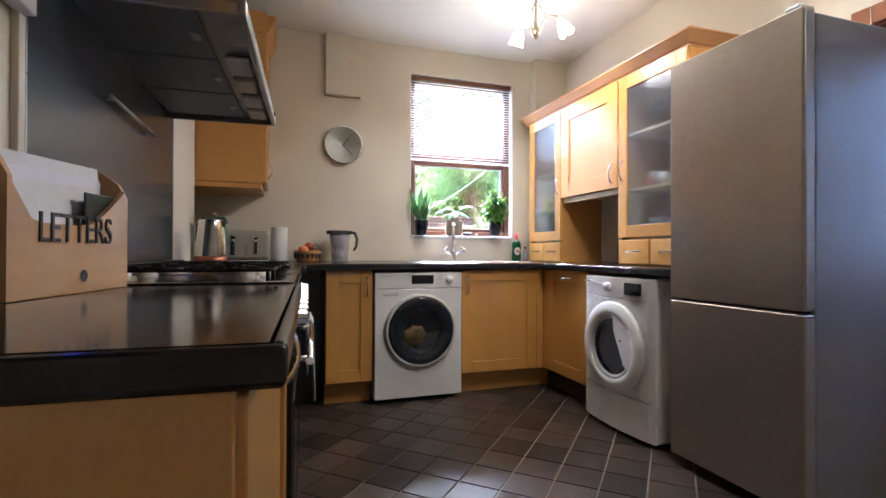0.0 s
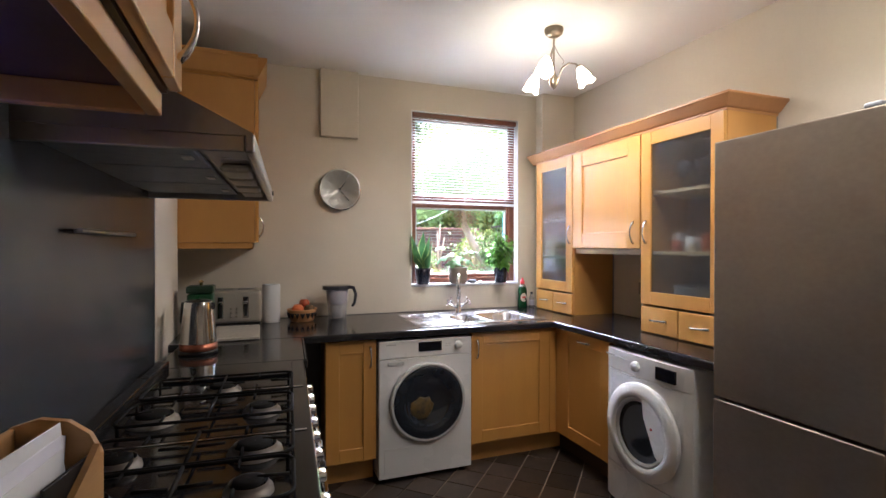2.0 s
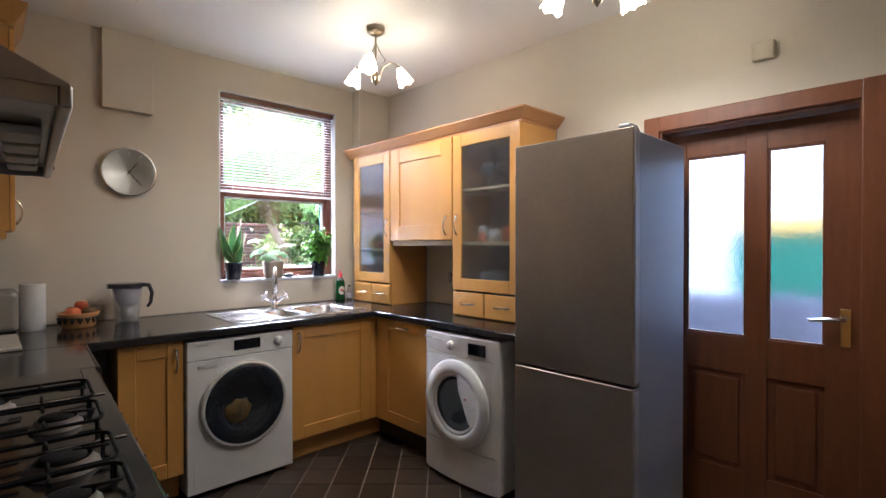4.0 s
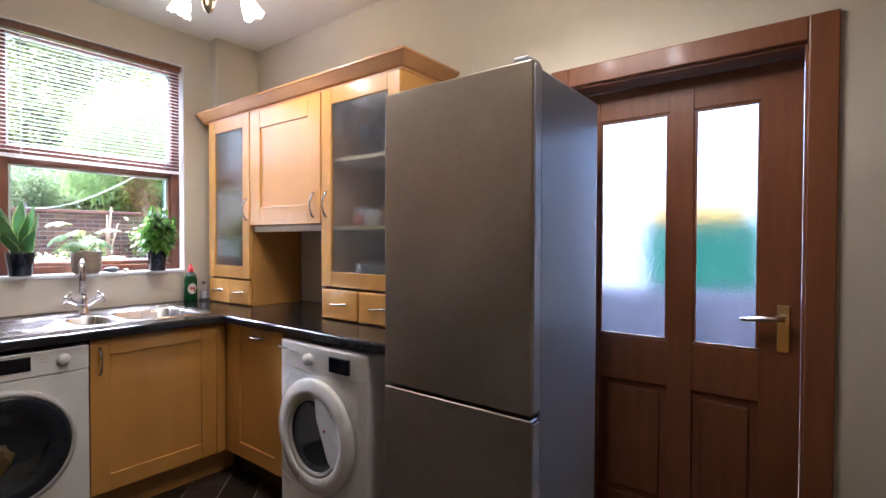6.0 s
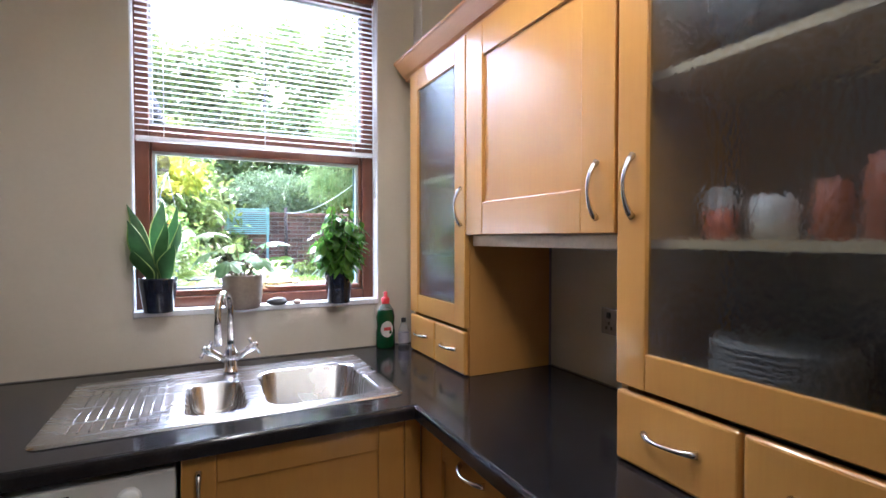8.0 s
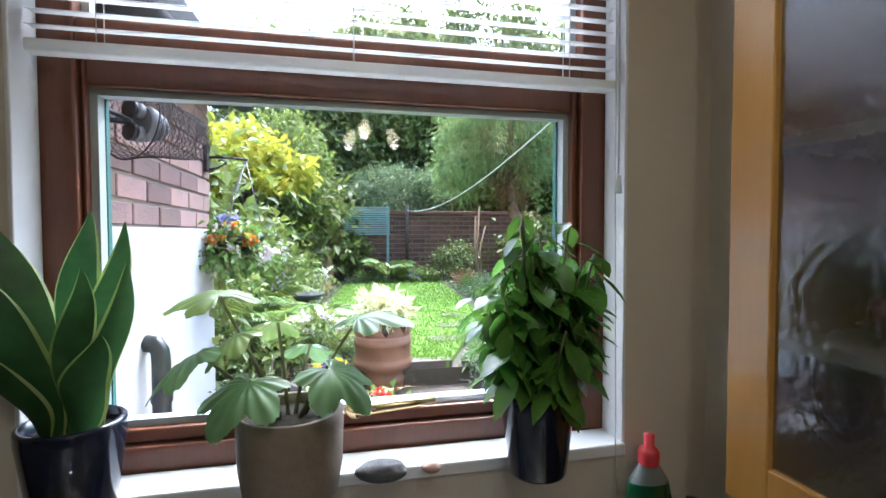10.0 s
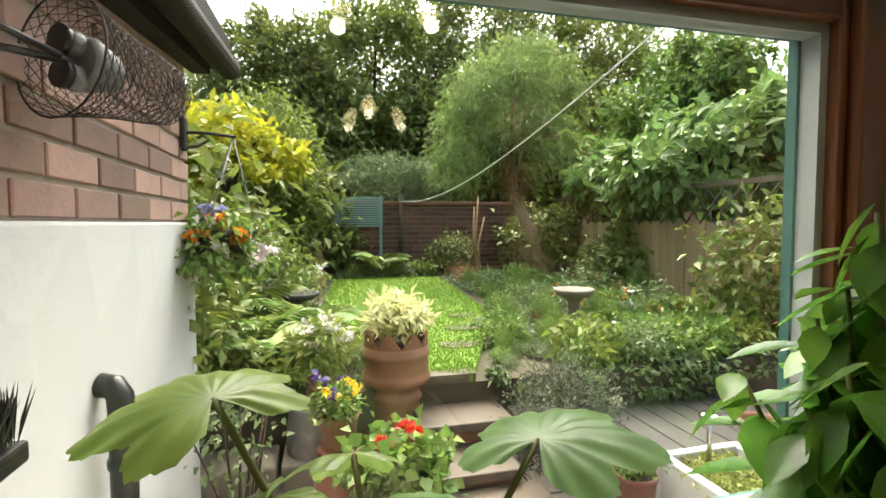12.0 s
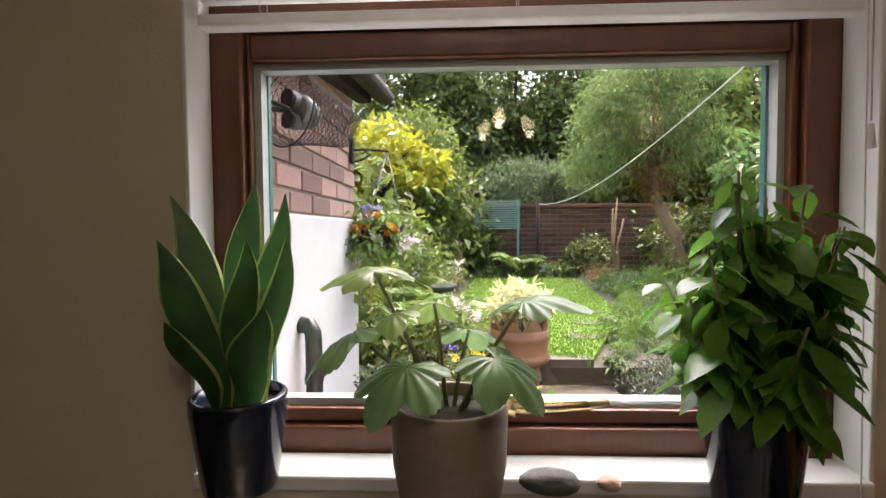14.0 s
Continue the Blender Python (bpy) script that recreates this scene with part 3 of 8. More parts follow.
part("pelmet", box(B(), DXF + 0.03, 2.668, 1.364, DXF + 0.05, 3.342, 1.401, 0.003), M_pelmet, mid, "cream pelmet strip")
corn = B()
prof = [(0.0, 2.087), (0.0, 2.098), (-0.012, 2.104), (-0.050, 2.146), (-0.056, 2.150), (-0.056, 2.160), (0.02, 2.160), (0.02, 2.087)]
rows = [[corn.verts.new(p) for p in ((DXF + 0.012 + a, 3.915, z), (DXF + 0.012 + a, 2.108 + a, z), (XR - 0.001, 2.108 + a, z))] for a, z in prof]
for p, q in zip(rows, rows[1:] + rows[:1]):
    for k in (0, 1):
        corn.faces.new((p[k], p[k + 1], q[k + 1], q[k]))
for k in (0, 2):
    corn.faces.new([p[k] for p in rows])
box(corn, DXF + 0.02, 2.11, 2.086, XR - 0.001, 3.915, 2.10)
box(corn, DXF + 0.02, 2.11, 2.145, XR - 0.001, 3.915, 2.1595)
one("cornice", corn, mat("cornice_beech", (0.50, 0.25, 0.085), 0.4, 0, (0.44, 0.21, 0.07), 3, 30, stretch=(6, 0.6, 6)), "beech cornice along the top of the wall cabinets", "cornice")

# socket under the wall cabinet
sk = thing("wall_socket", (XR - 0.004, 2.93, 1.08), "brushed metal double wall socket on the cream wall", "socket")
part("plate", box(B(), XR - 0.010, 2.935, 1.08, XR - 0.0005, 3.08, 1.165, 0.003), mat("socket_steel", (0.32, 0.30, 0.28), 0.35, 0.9), sk)
for y in (2.95, 3.02):
    part("switch", box(B(), XR - 0.014, y + 0.018, 1.132, XR - 0.009, y + 0.034, 1.152, 0.002), M_black, sk)
    bm = B()
    box(bm, XR - 0.0115, y + 0.010, 1.096, XR - 0.0095, y + 0.018, 1.106)
    box(bm, XR - 0.0115, y + 0.032, 1.096, XR - 0.0095, y + 0.040, 1.106)
    box(bm, XR - 0.0115, y + 0.022, 1.112, XR - 0.0095, y + 0.028, 1.122)
    part("pin_holes", bm, M_black, sk)

# crockery behind the glass
M_china = mat("white_china", (0.75, 0.74, 0.70), 0.25)
M_red = mat("red_tin", (0.55, 0.12, 0.07), 0.4, 0, (0.45, 0.16, 0.08))
M_dkglass = mat("wine_glass", (0.75, 0.78, 0.8), 0.05, 0, trans=0.9, bump=0)


def plates(x, y, z, n, r):
    bm = B()
    for i in range(n):
        lathe(bm, [(0.001, 0.0), (r * 0.6, 0.0), (r, 0.012), (r, 0.016), (r * 0.6, 0.004), (0.001, 0.004)], (x, y, z + i * 0.011), 28)
    return one("plate_stack", bm, M_china, "stack of white china plates on a cabinet shelf", "plates")


plates(2.86, 2.42, 1.089, 9, 0.125)
plates(2.86, 3.60, 1.089, 3, 0.10)
for x, y, r, h, m_, lab in ((2.80, 2.24, 0.034, 0.13, M_red, "red storage tin on a cabinet shelf"), (2.83, 2.33, 0.03, 0.10, M_red, "red storage tin on a cabinet shelf"),
                            (2.82, 2.42, 0.04, 0.08, M_china, "white china mug on a cabinet shelf"), (2.81, 2.52, 0.028, 0.06, M_red, "red and orange packet tin on a shelf"),
                            (2.88, 2.57, 0.035, 0.11, M_china, "white china jar on a cabinet shelf")):
    one("storage_jar", lathe(B(), [(0.001, 0), (r, 0), (r, h * 0.85), (r * 0.9, h * 0.88), (r * 0.9, h), (0.001, h)], (x, y, 1.389), 20), m_, lab, "jar", "jars behind the glass")
for x, y in ((2.80, 2.30), (2.84, 2.38), (2.80, 2.46), (2.86, 2.54)):
    one("wine_glass", lathe(B(), [(0.03, 0), (0.03, 0.003), (0.004, 0.006), (0.004, 0.07), (0.028, 0.10), (0.034, 0.13), (0.03, 0.16), (0.028, 0.16), (0.031, 0.13), (0.025, 0.102), (0.001, 0.075)], (x, y, 1.739), 18), M_dkglass, "stemmed clear wine glass on the top shelf", "wine glass", "glasses behind the glass")
for x, y, m_ in ((2.80, 3.44, M_red), (2.84, 3.55, M_china), (2.82, 3.66, M_red)):
    one("bowl", lathe(B(), [(0.001, 0), (0.03, 0), (0.055, 0.04), (0.06, 0.06), (0.055, 0.06), (0.03, 0.01), (0.001, 0.008)], (x, y, 1.339), 20), m_, "small glazed bowl on a cabinet shelf", "bowl", "bowls behind the glass")

# ---- fridge freezer ----
M_ringgrey2 = mat("pale_edge_plastic", (0.48, 0.48, 0.49), 0.35)
fr = thing("fridge_freezer", (2.68, 1.62, 0), "tall silver fridge freezer with plain flat doors", "fridge")
M_fridgeside = mat("grey_fridge_side", (0.33, 0.345, 0.37), 0.4, 0.0, (0.30, 0.315, 0.34), 2, 60)
part("cabinet", box(B(), 2.45, 1.308, 0.04, 2.94, 1.918, 1.85, 0.006), M_fridgeside, fr)
for nm, z0, z1 in (("upper_door", 0.778, 1.862), ("lower_door", 0.05, 0.766)):
    d = part(nm, box(B(), 2.385, 1.305, z0, 2.443, 1.921, z1, 0.006, 3), M_fridge, fr)
    part("edge_trim", box(B(), 2.392, 1.299, z0 + 0.012, 2.436, 1.3055, z1 - 0.012, 0.003), M_ringgrey2, d, "pale grey door edge grip")
part("seal", box(B(), 2.443, 1.325, 0.05, 2.452, 1.91, 1.85), M_black, fr)
part("hinge_cap", box(B(), 2.39, 1.322, 1.862, 2.47, 1.375, 1.880, 0.006), M_fridgeside, fr)
for y in (1.36, 1.87):
    part("foot", lathe(B(), [(0.001, 0), (0.02, 0), (0.02, 0.03), (0.012, 0.045), (0.001, 0.045)], (2.50, y, 0), 12), M_black, fr)
    part("foot", lathe(B(), [(0.001, 0), (0.02, 0), (0.02, 0.03), (0.012, 0.045), (0.001, 0.045)], (2.90, y, 0), 12), M_black, fr)

# ---- washing machine ----
M_doorglass = mat("dark_door_glass", (0.010, 0.014, 0.022), 0.06, 0, (0.02, 0.026, 0.035), 4, 30, bump=0, coat=0.6, rvar=0.02)
M_display = mat("display_black", (0.006, 0.007, 0.012), 0.08, 0, bump=0, rvar=0.02)
M_laundry = mat("yellow_laundry", (0.20, 0.13, 0.03), 0.35, 0, (0.035, 0.035, 0.03), 14, 40, bump=0.4, bumpscale=40)
M_ringgrey = mat("pale_grey_plastic", (0.58, 0.58, 0.57), 0.3)
wm = thing("washing_machine", (1.51, 3.5, 0), "white front-loading washing machine with a dark round door", "washing machine")
x0, x1, yf = 1.211, 1.807, 3.178
part("body", box(B(), x0, yf + 0.012, 0.028, x1, 3.80, 0.850, 0.006), M_white, wm)
part("front_panel", box(B(), x0 + 0.001, yf, 0.030, x1 - 0.001, yf + 0.013, 0.742, 0.004), M_white, wm)
part("control_panel", box(B(), x0 + 0.001, yf - 0.001, 0.745, x1 - 0.001, yf + 0.013, 0.849, 0.004), M_white, wm)
part("display", box(B(), 1.455, yf - 0.0035, 0.775, 1.605, yf - 0.0005, 0.832, 0.001), M_display, wm, "black control display")
part("dial", lathe(B(), [(0.024, 0.0), (0.024, -0.012), (0.021, -0.02), (0.001, -0.02)], (1.715, yf - 0.001, 0.803), 24, 'Y'), M_white, wm)
bm = B()
box(bm, 1.265, yf - 0.003, 0.700, 1.365, yf + 0.002, 0.722, 0.004)
part("drawer_grip", bm, M_ringgrey, wm)
bm = B()
part("panel_print", box(bm, 1.255, yf - 0.0018, 0.822, 1.315, yf - 0.0008, 0.829), M_ringgrey, wm)
for z in (0.800, 0.812):
    part("panel_print", box(B(), 1.63, yf - 0.0018, z, 1.665, yf - 0.0008, z + 0.003), M_ringgrey, wm)
c = (1.515, yf, 0.468)
wd = part("porthole_door", lathe(B(), [(0.241, 0.0), (0.243, -0.012), (0.238, -0.024), (0.223, -0.030), (0.220, -0.024)], c, 64, 'Y'), M_ringgrey, wm, "white plastic door ring")
part("dark_rim", lathe(B(), [(0.221, -0.020), (0.219, -0.029), (0.205, -0.031), (0.150, -0.029), (0.140, -0.022)], c, 64, 'Y'), M_doorglass, wd, "dark glass door rim")
part("door_glass", lathe(B(), [(0.142, -0.023), (0.132, -0.017), (0.09, -0.006), (0.04, -0.001), (0.001, 0.0)], c, 48, 'Y'), mat("smoky_glass", (0.015, 0.02, 0.03), 0.05, 0, (0.02, 0.025, 0.03), bump=0, coat=0.7, rvar=0.02), wd, "dark convex door glass")
bm = B()
bmesh.ops.create_icosphere(bm, subdivisions=3, radius=0.085)
for v in bm.verts:
    v.co = Vector((v.co.x * 1.02, v.co.y * 0.16, v.co.z * 0.86)) * (0.88 + 0.3 * noise.noise(v.co * 22)) + Vector((1.475, yf - 0.010, 0.435))
part("laundry", bm, M_laundry, wd, "yellow laundry behind the door glass", True)
part("filter_flap", box(B(), 1.245, yf - 0.0015, 0.06, 1.435, yf + 0.001, 0.205, 0.001), M_white, wm)
for x in (1.26, 1.76):
    for y in (3.23, 3.75):
        part("foot", lathe(B(), [(0.001, 0), (0.02, 0), (0.02, 0.012), (0.01, 0.03), (0.001, 0.03)], (x, y, 0), 12), M_black, wm)

# ---- tumble dryer ----
dr = thing("tumble_dryer", (2.7, 2.34, 0), "white tumble dryer with a round white door under the worktop", "tumble dryer")
yf0, yf1, xf = 2.045, 2.635, 2.395
part("body", box(B(), xf + 0.02, yf0, 0.022, 2.98, yf1, 0.852, 0.012, 3), M_white, dr)
bm = B()
segs = 14
outl = [(xf + 0.03, yf0 + 0.002)] + [(xf + 0.022 - 0.034 * math.sin(math.pi * i / segs) ** 0.6, yf0 + 0.004 + (yf1 - yf0 - 0.008) * i / segs) for i in range(segs + 1)] + [(xf + 0.03, yf1 - 0.002)]
prism(bm, outl, 'Z', 0.225, 0.735)
part("front_panel", bm, M_white, dr)
bm = B()
prism(bm, outl, 'Z', 0.024, 0.219)
part("kick_panel", bm, M_white, dr)
bm = B()
prism(bm, outl, 'Z', 0.738, 0.848)
part("control_panel", bm, M_white, dr)
xo = xf - 0.012
part("display", box(B(), xo - 0.002, 2.125, 0.762, xo + 0.012, 2.245, 0.825, 0.002), M_display, dr, "black display window")
part("dial", lathe(B(), [(0.026, 0.0), (0.026, -0.012), (0.022, -0.022), (0.001, -0.022)], (xo, 2.375, 0.795), 24, 'X'), M_white, dr)
part("panel_print", box(B(), xo - 0.0005, 2.54, 0.815, xo + 0.004, 2.61, 0.824), M_ringgrey, dr)
part("panel_print", box(B(), xo + 0.0015, 2.46, 0.812, xo + 0.006, 2.52, 0.816), M_ringgrey, dr)
c = (xo, 2.335, 0.47)
dd = part("porthole_door", lathe(B(), [(0.246, 0.004), (0.247, -0.010), (0.240, -0.020), (0.200, -0.026), (0.180, -0.026), (0.172, -0.016), (0.166, 0.004)], c, 64, 'X'), M_white, dr, "white plastic door ring")
part("chrome_lip", lathe(B(), [(0.174, -0.017), (0.168, -0.022), (0.160, -0.016), (0.150, -0.010)], c, 64, 'X'), M_ringgrey, dd, "pale inner rim of the door")
part("door_glass", lathe(B(), [(0.162, -0.014), (0.145, -0.009), (0.11, -0.006), (0.06, -0.005), (0.001, -0.0045)], c, 48, 'X'), M_doorglass, dd, "dark hollow door glass")
plate = [(2.335 - 0.178 * math.sin(radians(q)), 0.47 + 0.178 * math.cos(radians(q))) for q in range(8, 128, 8)]
plate += [(2.335 - 0.135, 0.47 - 0.098), (2.335 - 0.112, 0.47 - 0.080), (2.335 - 0.036, 0.47 + 0.085), (2.335 - 0.030, 0.47 + 0.130)]
bm = B()
prism(bm, plate, 'X', xo - 0.024, xo + 0.006)
part("door_grip", bm, M_white, dd, "white straight-cut door grip")
part("grip_button", lathe(B(), [(0.007, 0.0), (0.007, -0.003), (0.001, -0.003)], (xo - 0.025, 2.245, 0.515), 12, 'X'), mat("red_dot", (0.35, 0.03, 0.03), 0.4), dd)
for y in (2.09, 2.59):
    for x in (2.47, 2.93):
        part("foot", lathe(B(), [(0.001, 0), (0.02, 0), (0.02, 0.012), (0.01, 0.026), (0.001, 0.026)], (x, y, 0), 12), M_black, dr)

# ---- sink and tap ----
M_sink = mat("stainless_sink", (0.58, 0.58, 0.58), 0.26, 1.0, (0.50, 0.50, 0.50), 6, 120, stretch=(1, 12, 1), bump=0.06, bumpscale=200)
sk = thing("kitchen_sink", (1.96, 3.54, WT), "stainless steel sink with drainer and one and a half bowls", "sink")
bm = B()
zt = WT + 0.006
rim_lo, _ = loop(bm, rrect(SX0, SY0, SX1, SY1, 0.03), WT + 0.0005)
rim_hi, _ = loop(bm, rrect(SX0 + 0.004, SY0 + 0.004, SX1 - 0.004, SY1 - 0.004, 0.028), zt)
ins, es = loop(bm, rrect(SX0 + 0.020, SY0 + 0.020, SX1 - 0.020, SY1 - 0.020, 0.024), zt - 0.003)
bridge(bm, rim_lo, rim_hi)
bridge(bm, rim_hi, ins)
edges = list(es)
bowls = []
for x0, y0, x1, y1, r, dp in ((1.815, 3.335, 1.985, 3.66, 0.055, 0.11), (2.03, 3.325, 2.375, 3.72, 0.07, 0.17)):
    a, e = loop(bm, rrect(x0, y0, x1, y1, r), zt - 0.003)
    edges += e
    b2, _ = loop(bm, rrect(x0 + 0.008, y0 + 0.008, x1 - 0.008, y1 - 0.008, r - 0.004), zt - 0.012)
    c2, _ = loop(bm, rrect(x0 + 0.018, y0 + 0.018, x1 - 0.018, y1 - 0.018, r - 0.01), zt - dp + 0.03)
    d2, _ = loop(bm, rrect(x0 + 0.045, y0 + 0.045, x1 - 0.045, y1 - 0.045, max(0.02, r - 0.03)), zt - dp)
    bridge(bm, a, b2)
    bridge(bm, b2, c2)
    bridge(bm, c2, d2)
    bm.faces.new(d2)
    bowls.append(((x0 + x1) / 2, (y0 + y1) / 2, zt - dp))
a, e = loop(bm, rrect(1.535, 3.315, 1.785, 3.775, 0.03), zt - 0.003)
edges += e
b2, _ = loop(bm, rrect(1.543, 3.323, 1.777, 3.767, 0.026), zt - 0.009)
bridge(bm, a, b2)
bm.faces.new(b2)
bmesh.ops.triangle_fill(bm, use_beauty=True, edges=edges)
part("basin", bm, M_sink, sk)
for i in range(9):
    x = 1.56 + i * 0.025
    part("drainer_ridge", tube(B(), [(x, 3.36, zt - 0.0095), (x, 3.73, zt - 0.0085)], 0.0026, 6), M_sink, sk)
for bx, by, bz in bowls:
    part("plug_hole", lathe(B(), [(0.036, 0.001), (0.034, 0.003), (0.026, 0.001), (0.024, -0.004), (0.001, -0.004)], (bx, by, bz), 24), M_chrome, sk)
tp = thing("mixer_tap", (1.955, 3.775, zt), "chrome swan-neck mixer tap with cross handles behind the sink", "tap")
tx, ty = 1.955, 3.765
part("base", lathe(B(), [(0.028, 0.0), (0.028, 0.006), (0.022, 0.012), (0.019, 0.05), (0.022, 0.075), (0.016, 0.088), (0.013, 0.10)], (tx, ty, zt), 24), M_chrome, tp)
pts = [(tx, ty, zt + 0.09), (tx, ty, zt + 0.22)]
for i in range(1, 13):
    a = math.pi * i / 12
    pts.append((tx - 0.022 * (1 - math.cos(a)), ty - 0.062 * (1 - math.cos(a)), zt + 0.22 + 0.066 * math.sin(a)))
pts.append((tx - 0.044, ty - 0.124, zt + 0.12))
part("spout", tube(B(), pts, [0.0115] * (len(pts) - 1) + [0.0125], 14), M_chrome, tp)
for s in (-1, 1):
    bm = B()
    p0, p1 = Vector((tx + s * 0.015, ty, zt + 0.045)), Vector((tx + s * 0.078, ty - 0.012, zt + 0.088))
    tube(bm, [p0, p0.lerp(p1, 0.5), p0.lerp(p1, 0.8), p1], [0.014, 0.011, 0.015, 0.013], 14)
    d = (p1 - p0).normalized()
    u = d.cross(Vector((0, 1, 0))).normalized()
    v = d.cross(u)
    for w in (u, v):
        tube(bm, [p1 - w * 0.034, p1 - w * 0.026, p1, p1 + w * 0.026, p1 + w * 0.034], [0.007, 0.006, 0.005, 0.006, 0.007], 10)
    tube(bm, [p1, p1 + d * 0.014], [0.011, 0.007], 12)
    part("cross_handle", bm, M_chrome, tp)

# ---- range cooker ----
ck = thing("range_cooker", (0.45, 1.95, 0), "wide black range cooker with gas burners and chrome rail", "cooker")
CY0, CY1, CX0, CX1 = 1.29, 2.60, XL + 0.045, 0.735
M_enamel = mat("black_enamel", (0.010, 0.010, 0.011), 0.12, 0, (0.016, 0.016, 0.017), 8, 90, bump=0.02, rvar=0.05, spec=0.3)
M_iron = mat("cast_iron", (0.005, 0.005, 0.005), 0.7, 0, (0.011, 0.010, 0.009), 20, 120, bump=0.15, spec=0.12)
M_burner = mat("worn_burner_cap", (0.26, 0.23, 0.19), 0.5, 0.3, (0.16, 0.14, 0.115), 15, 90)
part("body", box(B(), CX0, CY0, 0.05, CX1 - 0.02, CY1, 0.885), M_enamel, ck)
hob = part("hob", box(B(), CX0, CY0, 0.886, CX1 + 0.005, CY1, 0.912, 0.006, 3), M_enamel, ck)
part("rear_vent", box(B(), CX0, CY0, 0.912, CX0 + 0.045, CY1, 0.945, 0.004), M_enamel, ck)
for i in range(12):
    y = CY1 - 0.02 - i * 0.022
    part("vent_slot", box(B(), CX0 + 0.010, y - 0.006, 0.9445, CX0 + 0.038, y + 0.006, 0.9465), M_black, ck)
part("front_trim", box(B(), CX1 + 0.002, CY0, 0.872, CX1 + 0.009, CY1, 0.889, 0.003), M_chrome, ck)
for y in (CY0 + 0.004, CY0 + 0.46, CY0 + 0.89):
    part("hob_strip", box(B(), CX0 + 0.06, y - 0.004, 0.9125, CX1 - 0.01, y + 0.004, 0.9155, 0.001), M_chrome, ck)


def burner(x, y, r):
    b_ = part("burner", lathe(B(), [(r * 1.25, 0.0), (r * 1.2, 0.010), (r, 0.012), (r, 0.020), (r * 0.96, 0.024)], (x, y, 0.912), 28), M_burner, ck, "worn grey burner ring")
    part("burner_cap", lathe(B(), [(r * 0.80, 0.022), (r * 0.76, 0.028), (r * 0.5, 0.031), (0.001, 0.031)], (x, y, 0.912), 28), M_iron, b_)


for x, y, r in ((0.60, 1.43, 0.04), (0.31, 1.43, 0.045), (0.60, 1.63, 0.052), (0.31, 1.63, 0.04), (0.60, 1.93, 0.045), (0.31, 1.93, 0.055), (0.46, 2.18, 0.05)):
    burner(x, y, r)


def grate(y0, y1):
    """One rounded frame over the depth of the hob with a spine and fingers to the burners."""
    bm = B()
    zb, r = 0.940, 0.0046
    x0, x1 = 0.235, 0.688
    tube(bm, [(x, y, zb) for x, y in rrect(x0, y0, x1, y1, 0.035, 4)] + [(x1, y1 - 0.035, zb)], r, 6)
    cx, cy = (x0 + x1) / 2, (y0 + y1) / 2
    tube(bm, [(cx, y0, zb), (cx, y1, zb)], r, 6)
    for bx in ((x0 + cx) / 2, (x1 + cx) / 2):
        for a, b2 in (((bx, y0), (bx, cy - 0.045)), ((bx, y1), (bx, cy + 0.045)), ((bx - 0.105, cy), (bx - 0.042, cy)), ((bx + 0.105, cy), (bx + 0.042, cy))):
            tube(bm, [(*a, zb), (*b2, zb + 0.002)], r * 0.85, 6)
    for x, y in ((x0 + 0.012, y0 + 0.012), (x1 - 0.012, y0 + 0.012), (x1 - 0.012, y1 - 0.012), (x0 + 0.012, y1 - 0.012)):
        tube(bm, [(x, y, zb), (x, y, 0.912)], r, 6)
    return bm


for y0, y1 in ((1.335, 1.53), (1.54, 1.735), (1.83, 2.03), (2.06, 2.30)):
    part("pan_support", grate(y0, y1), M_iron, ck, "black cast iron pan support")
part("griddle_plate", box(B(), 0.24, 2.34, 0.913, 0.69, 2.56, 0.922, 0.004), M_enamel, ck)
# front with knobs, rail and doors
FX = CX1 - 0.018
part("fascia", box(B(), FX, CY0 + 0.002, 0.765, FX + 0.018, CY1 - 0.002, 0.868, 0.004), M_enamel, ck)
for i in range(9):
    y = CY0 + 0.12 + i * 0.133
    k = part("knob", lathe(B(), [(0.026, 0.0), (0.026, 0.008), (0.019, 0.012), (0.018, 0.034), (0.014, 0.038), (0.001, 0.038)], (FX + 0.018, y, 0.815), 20, 'X'), M_chrome, ck, "chrome control knob")
    part("pointer", box(B(), FX + 0.05, y - 0.002, 0.815, FX + 0.057, y + 0.002, 0.835), M_black, k)
for y0, y1 in ((CY0 + 0.01, CY0 + 0.645), (CY0 + 0.66, CY1 - 0.01)):
    d = part("oven_door", box(B(), FX, y0, 0.13, FX + 0.02, y1, 0.755, 0.005), M_enamel, ck)
    part("oven_window", box(B(), FX + 0.0195, y0 + 0.09, 0.30, FX + 0.0215, y1 - 0.09, 0.60, 0.001), M_doorglass, d)
    bm = B()
    tube(bm, [(FX + 0.06, y0 + 0.03, 0.715), (FX + 0.06, y1 - 0.03, 0.715)], 0.010, 12)
    for y in (y0 + 0.06, y1 - 0.06):
        tube(bm, [(FX + 0.018, y, 0.715), (FX + 0.06, y, 0.715)], 0.008, 10)
    part("rail_handle", bm, M_chrome, d, "chrome rail handle")
part("base_drawer", box(B(), FX, CY0 + 0.01, 0.055, FX + 0.016, CY1 - 0.01, 0.122, 0.004), M_enamel, ck)
part("foot", box(B(), CX0 + 0.05, CY0 + 0.05, 0, CX1 - 0.10, CY1 - 0.05, 0.05), M_black, ck)
turned(ck)
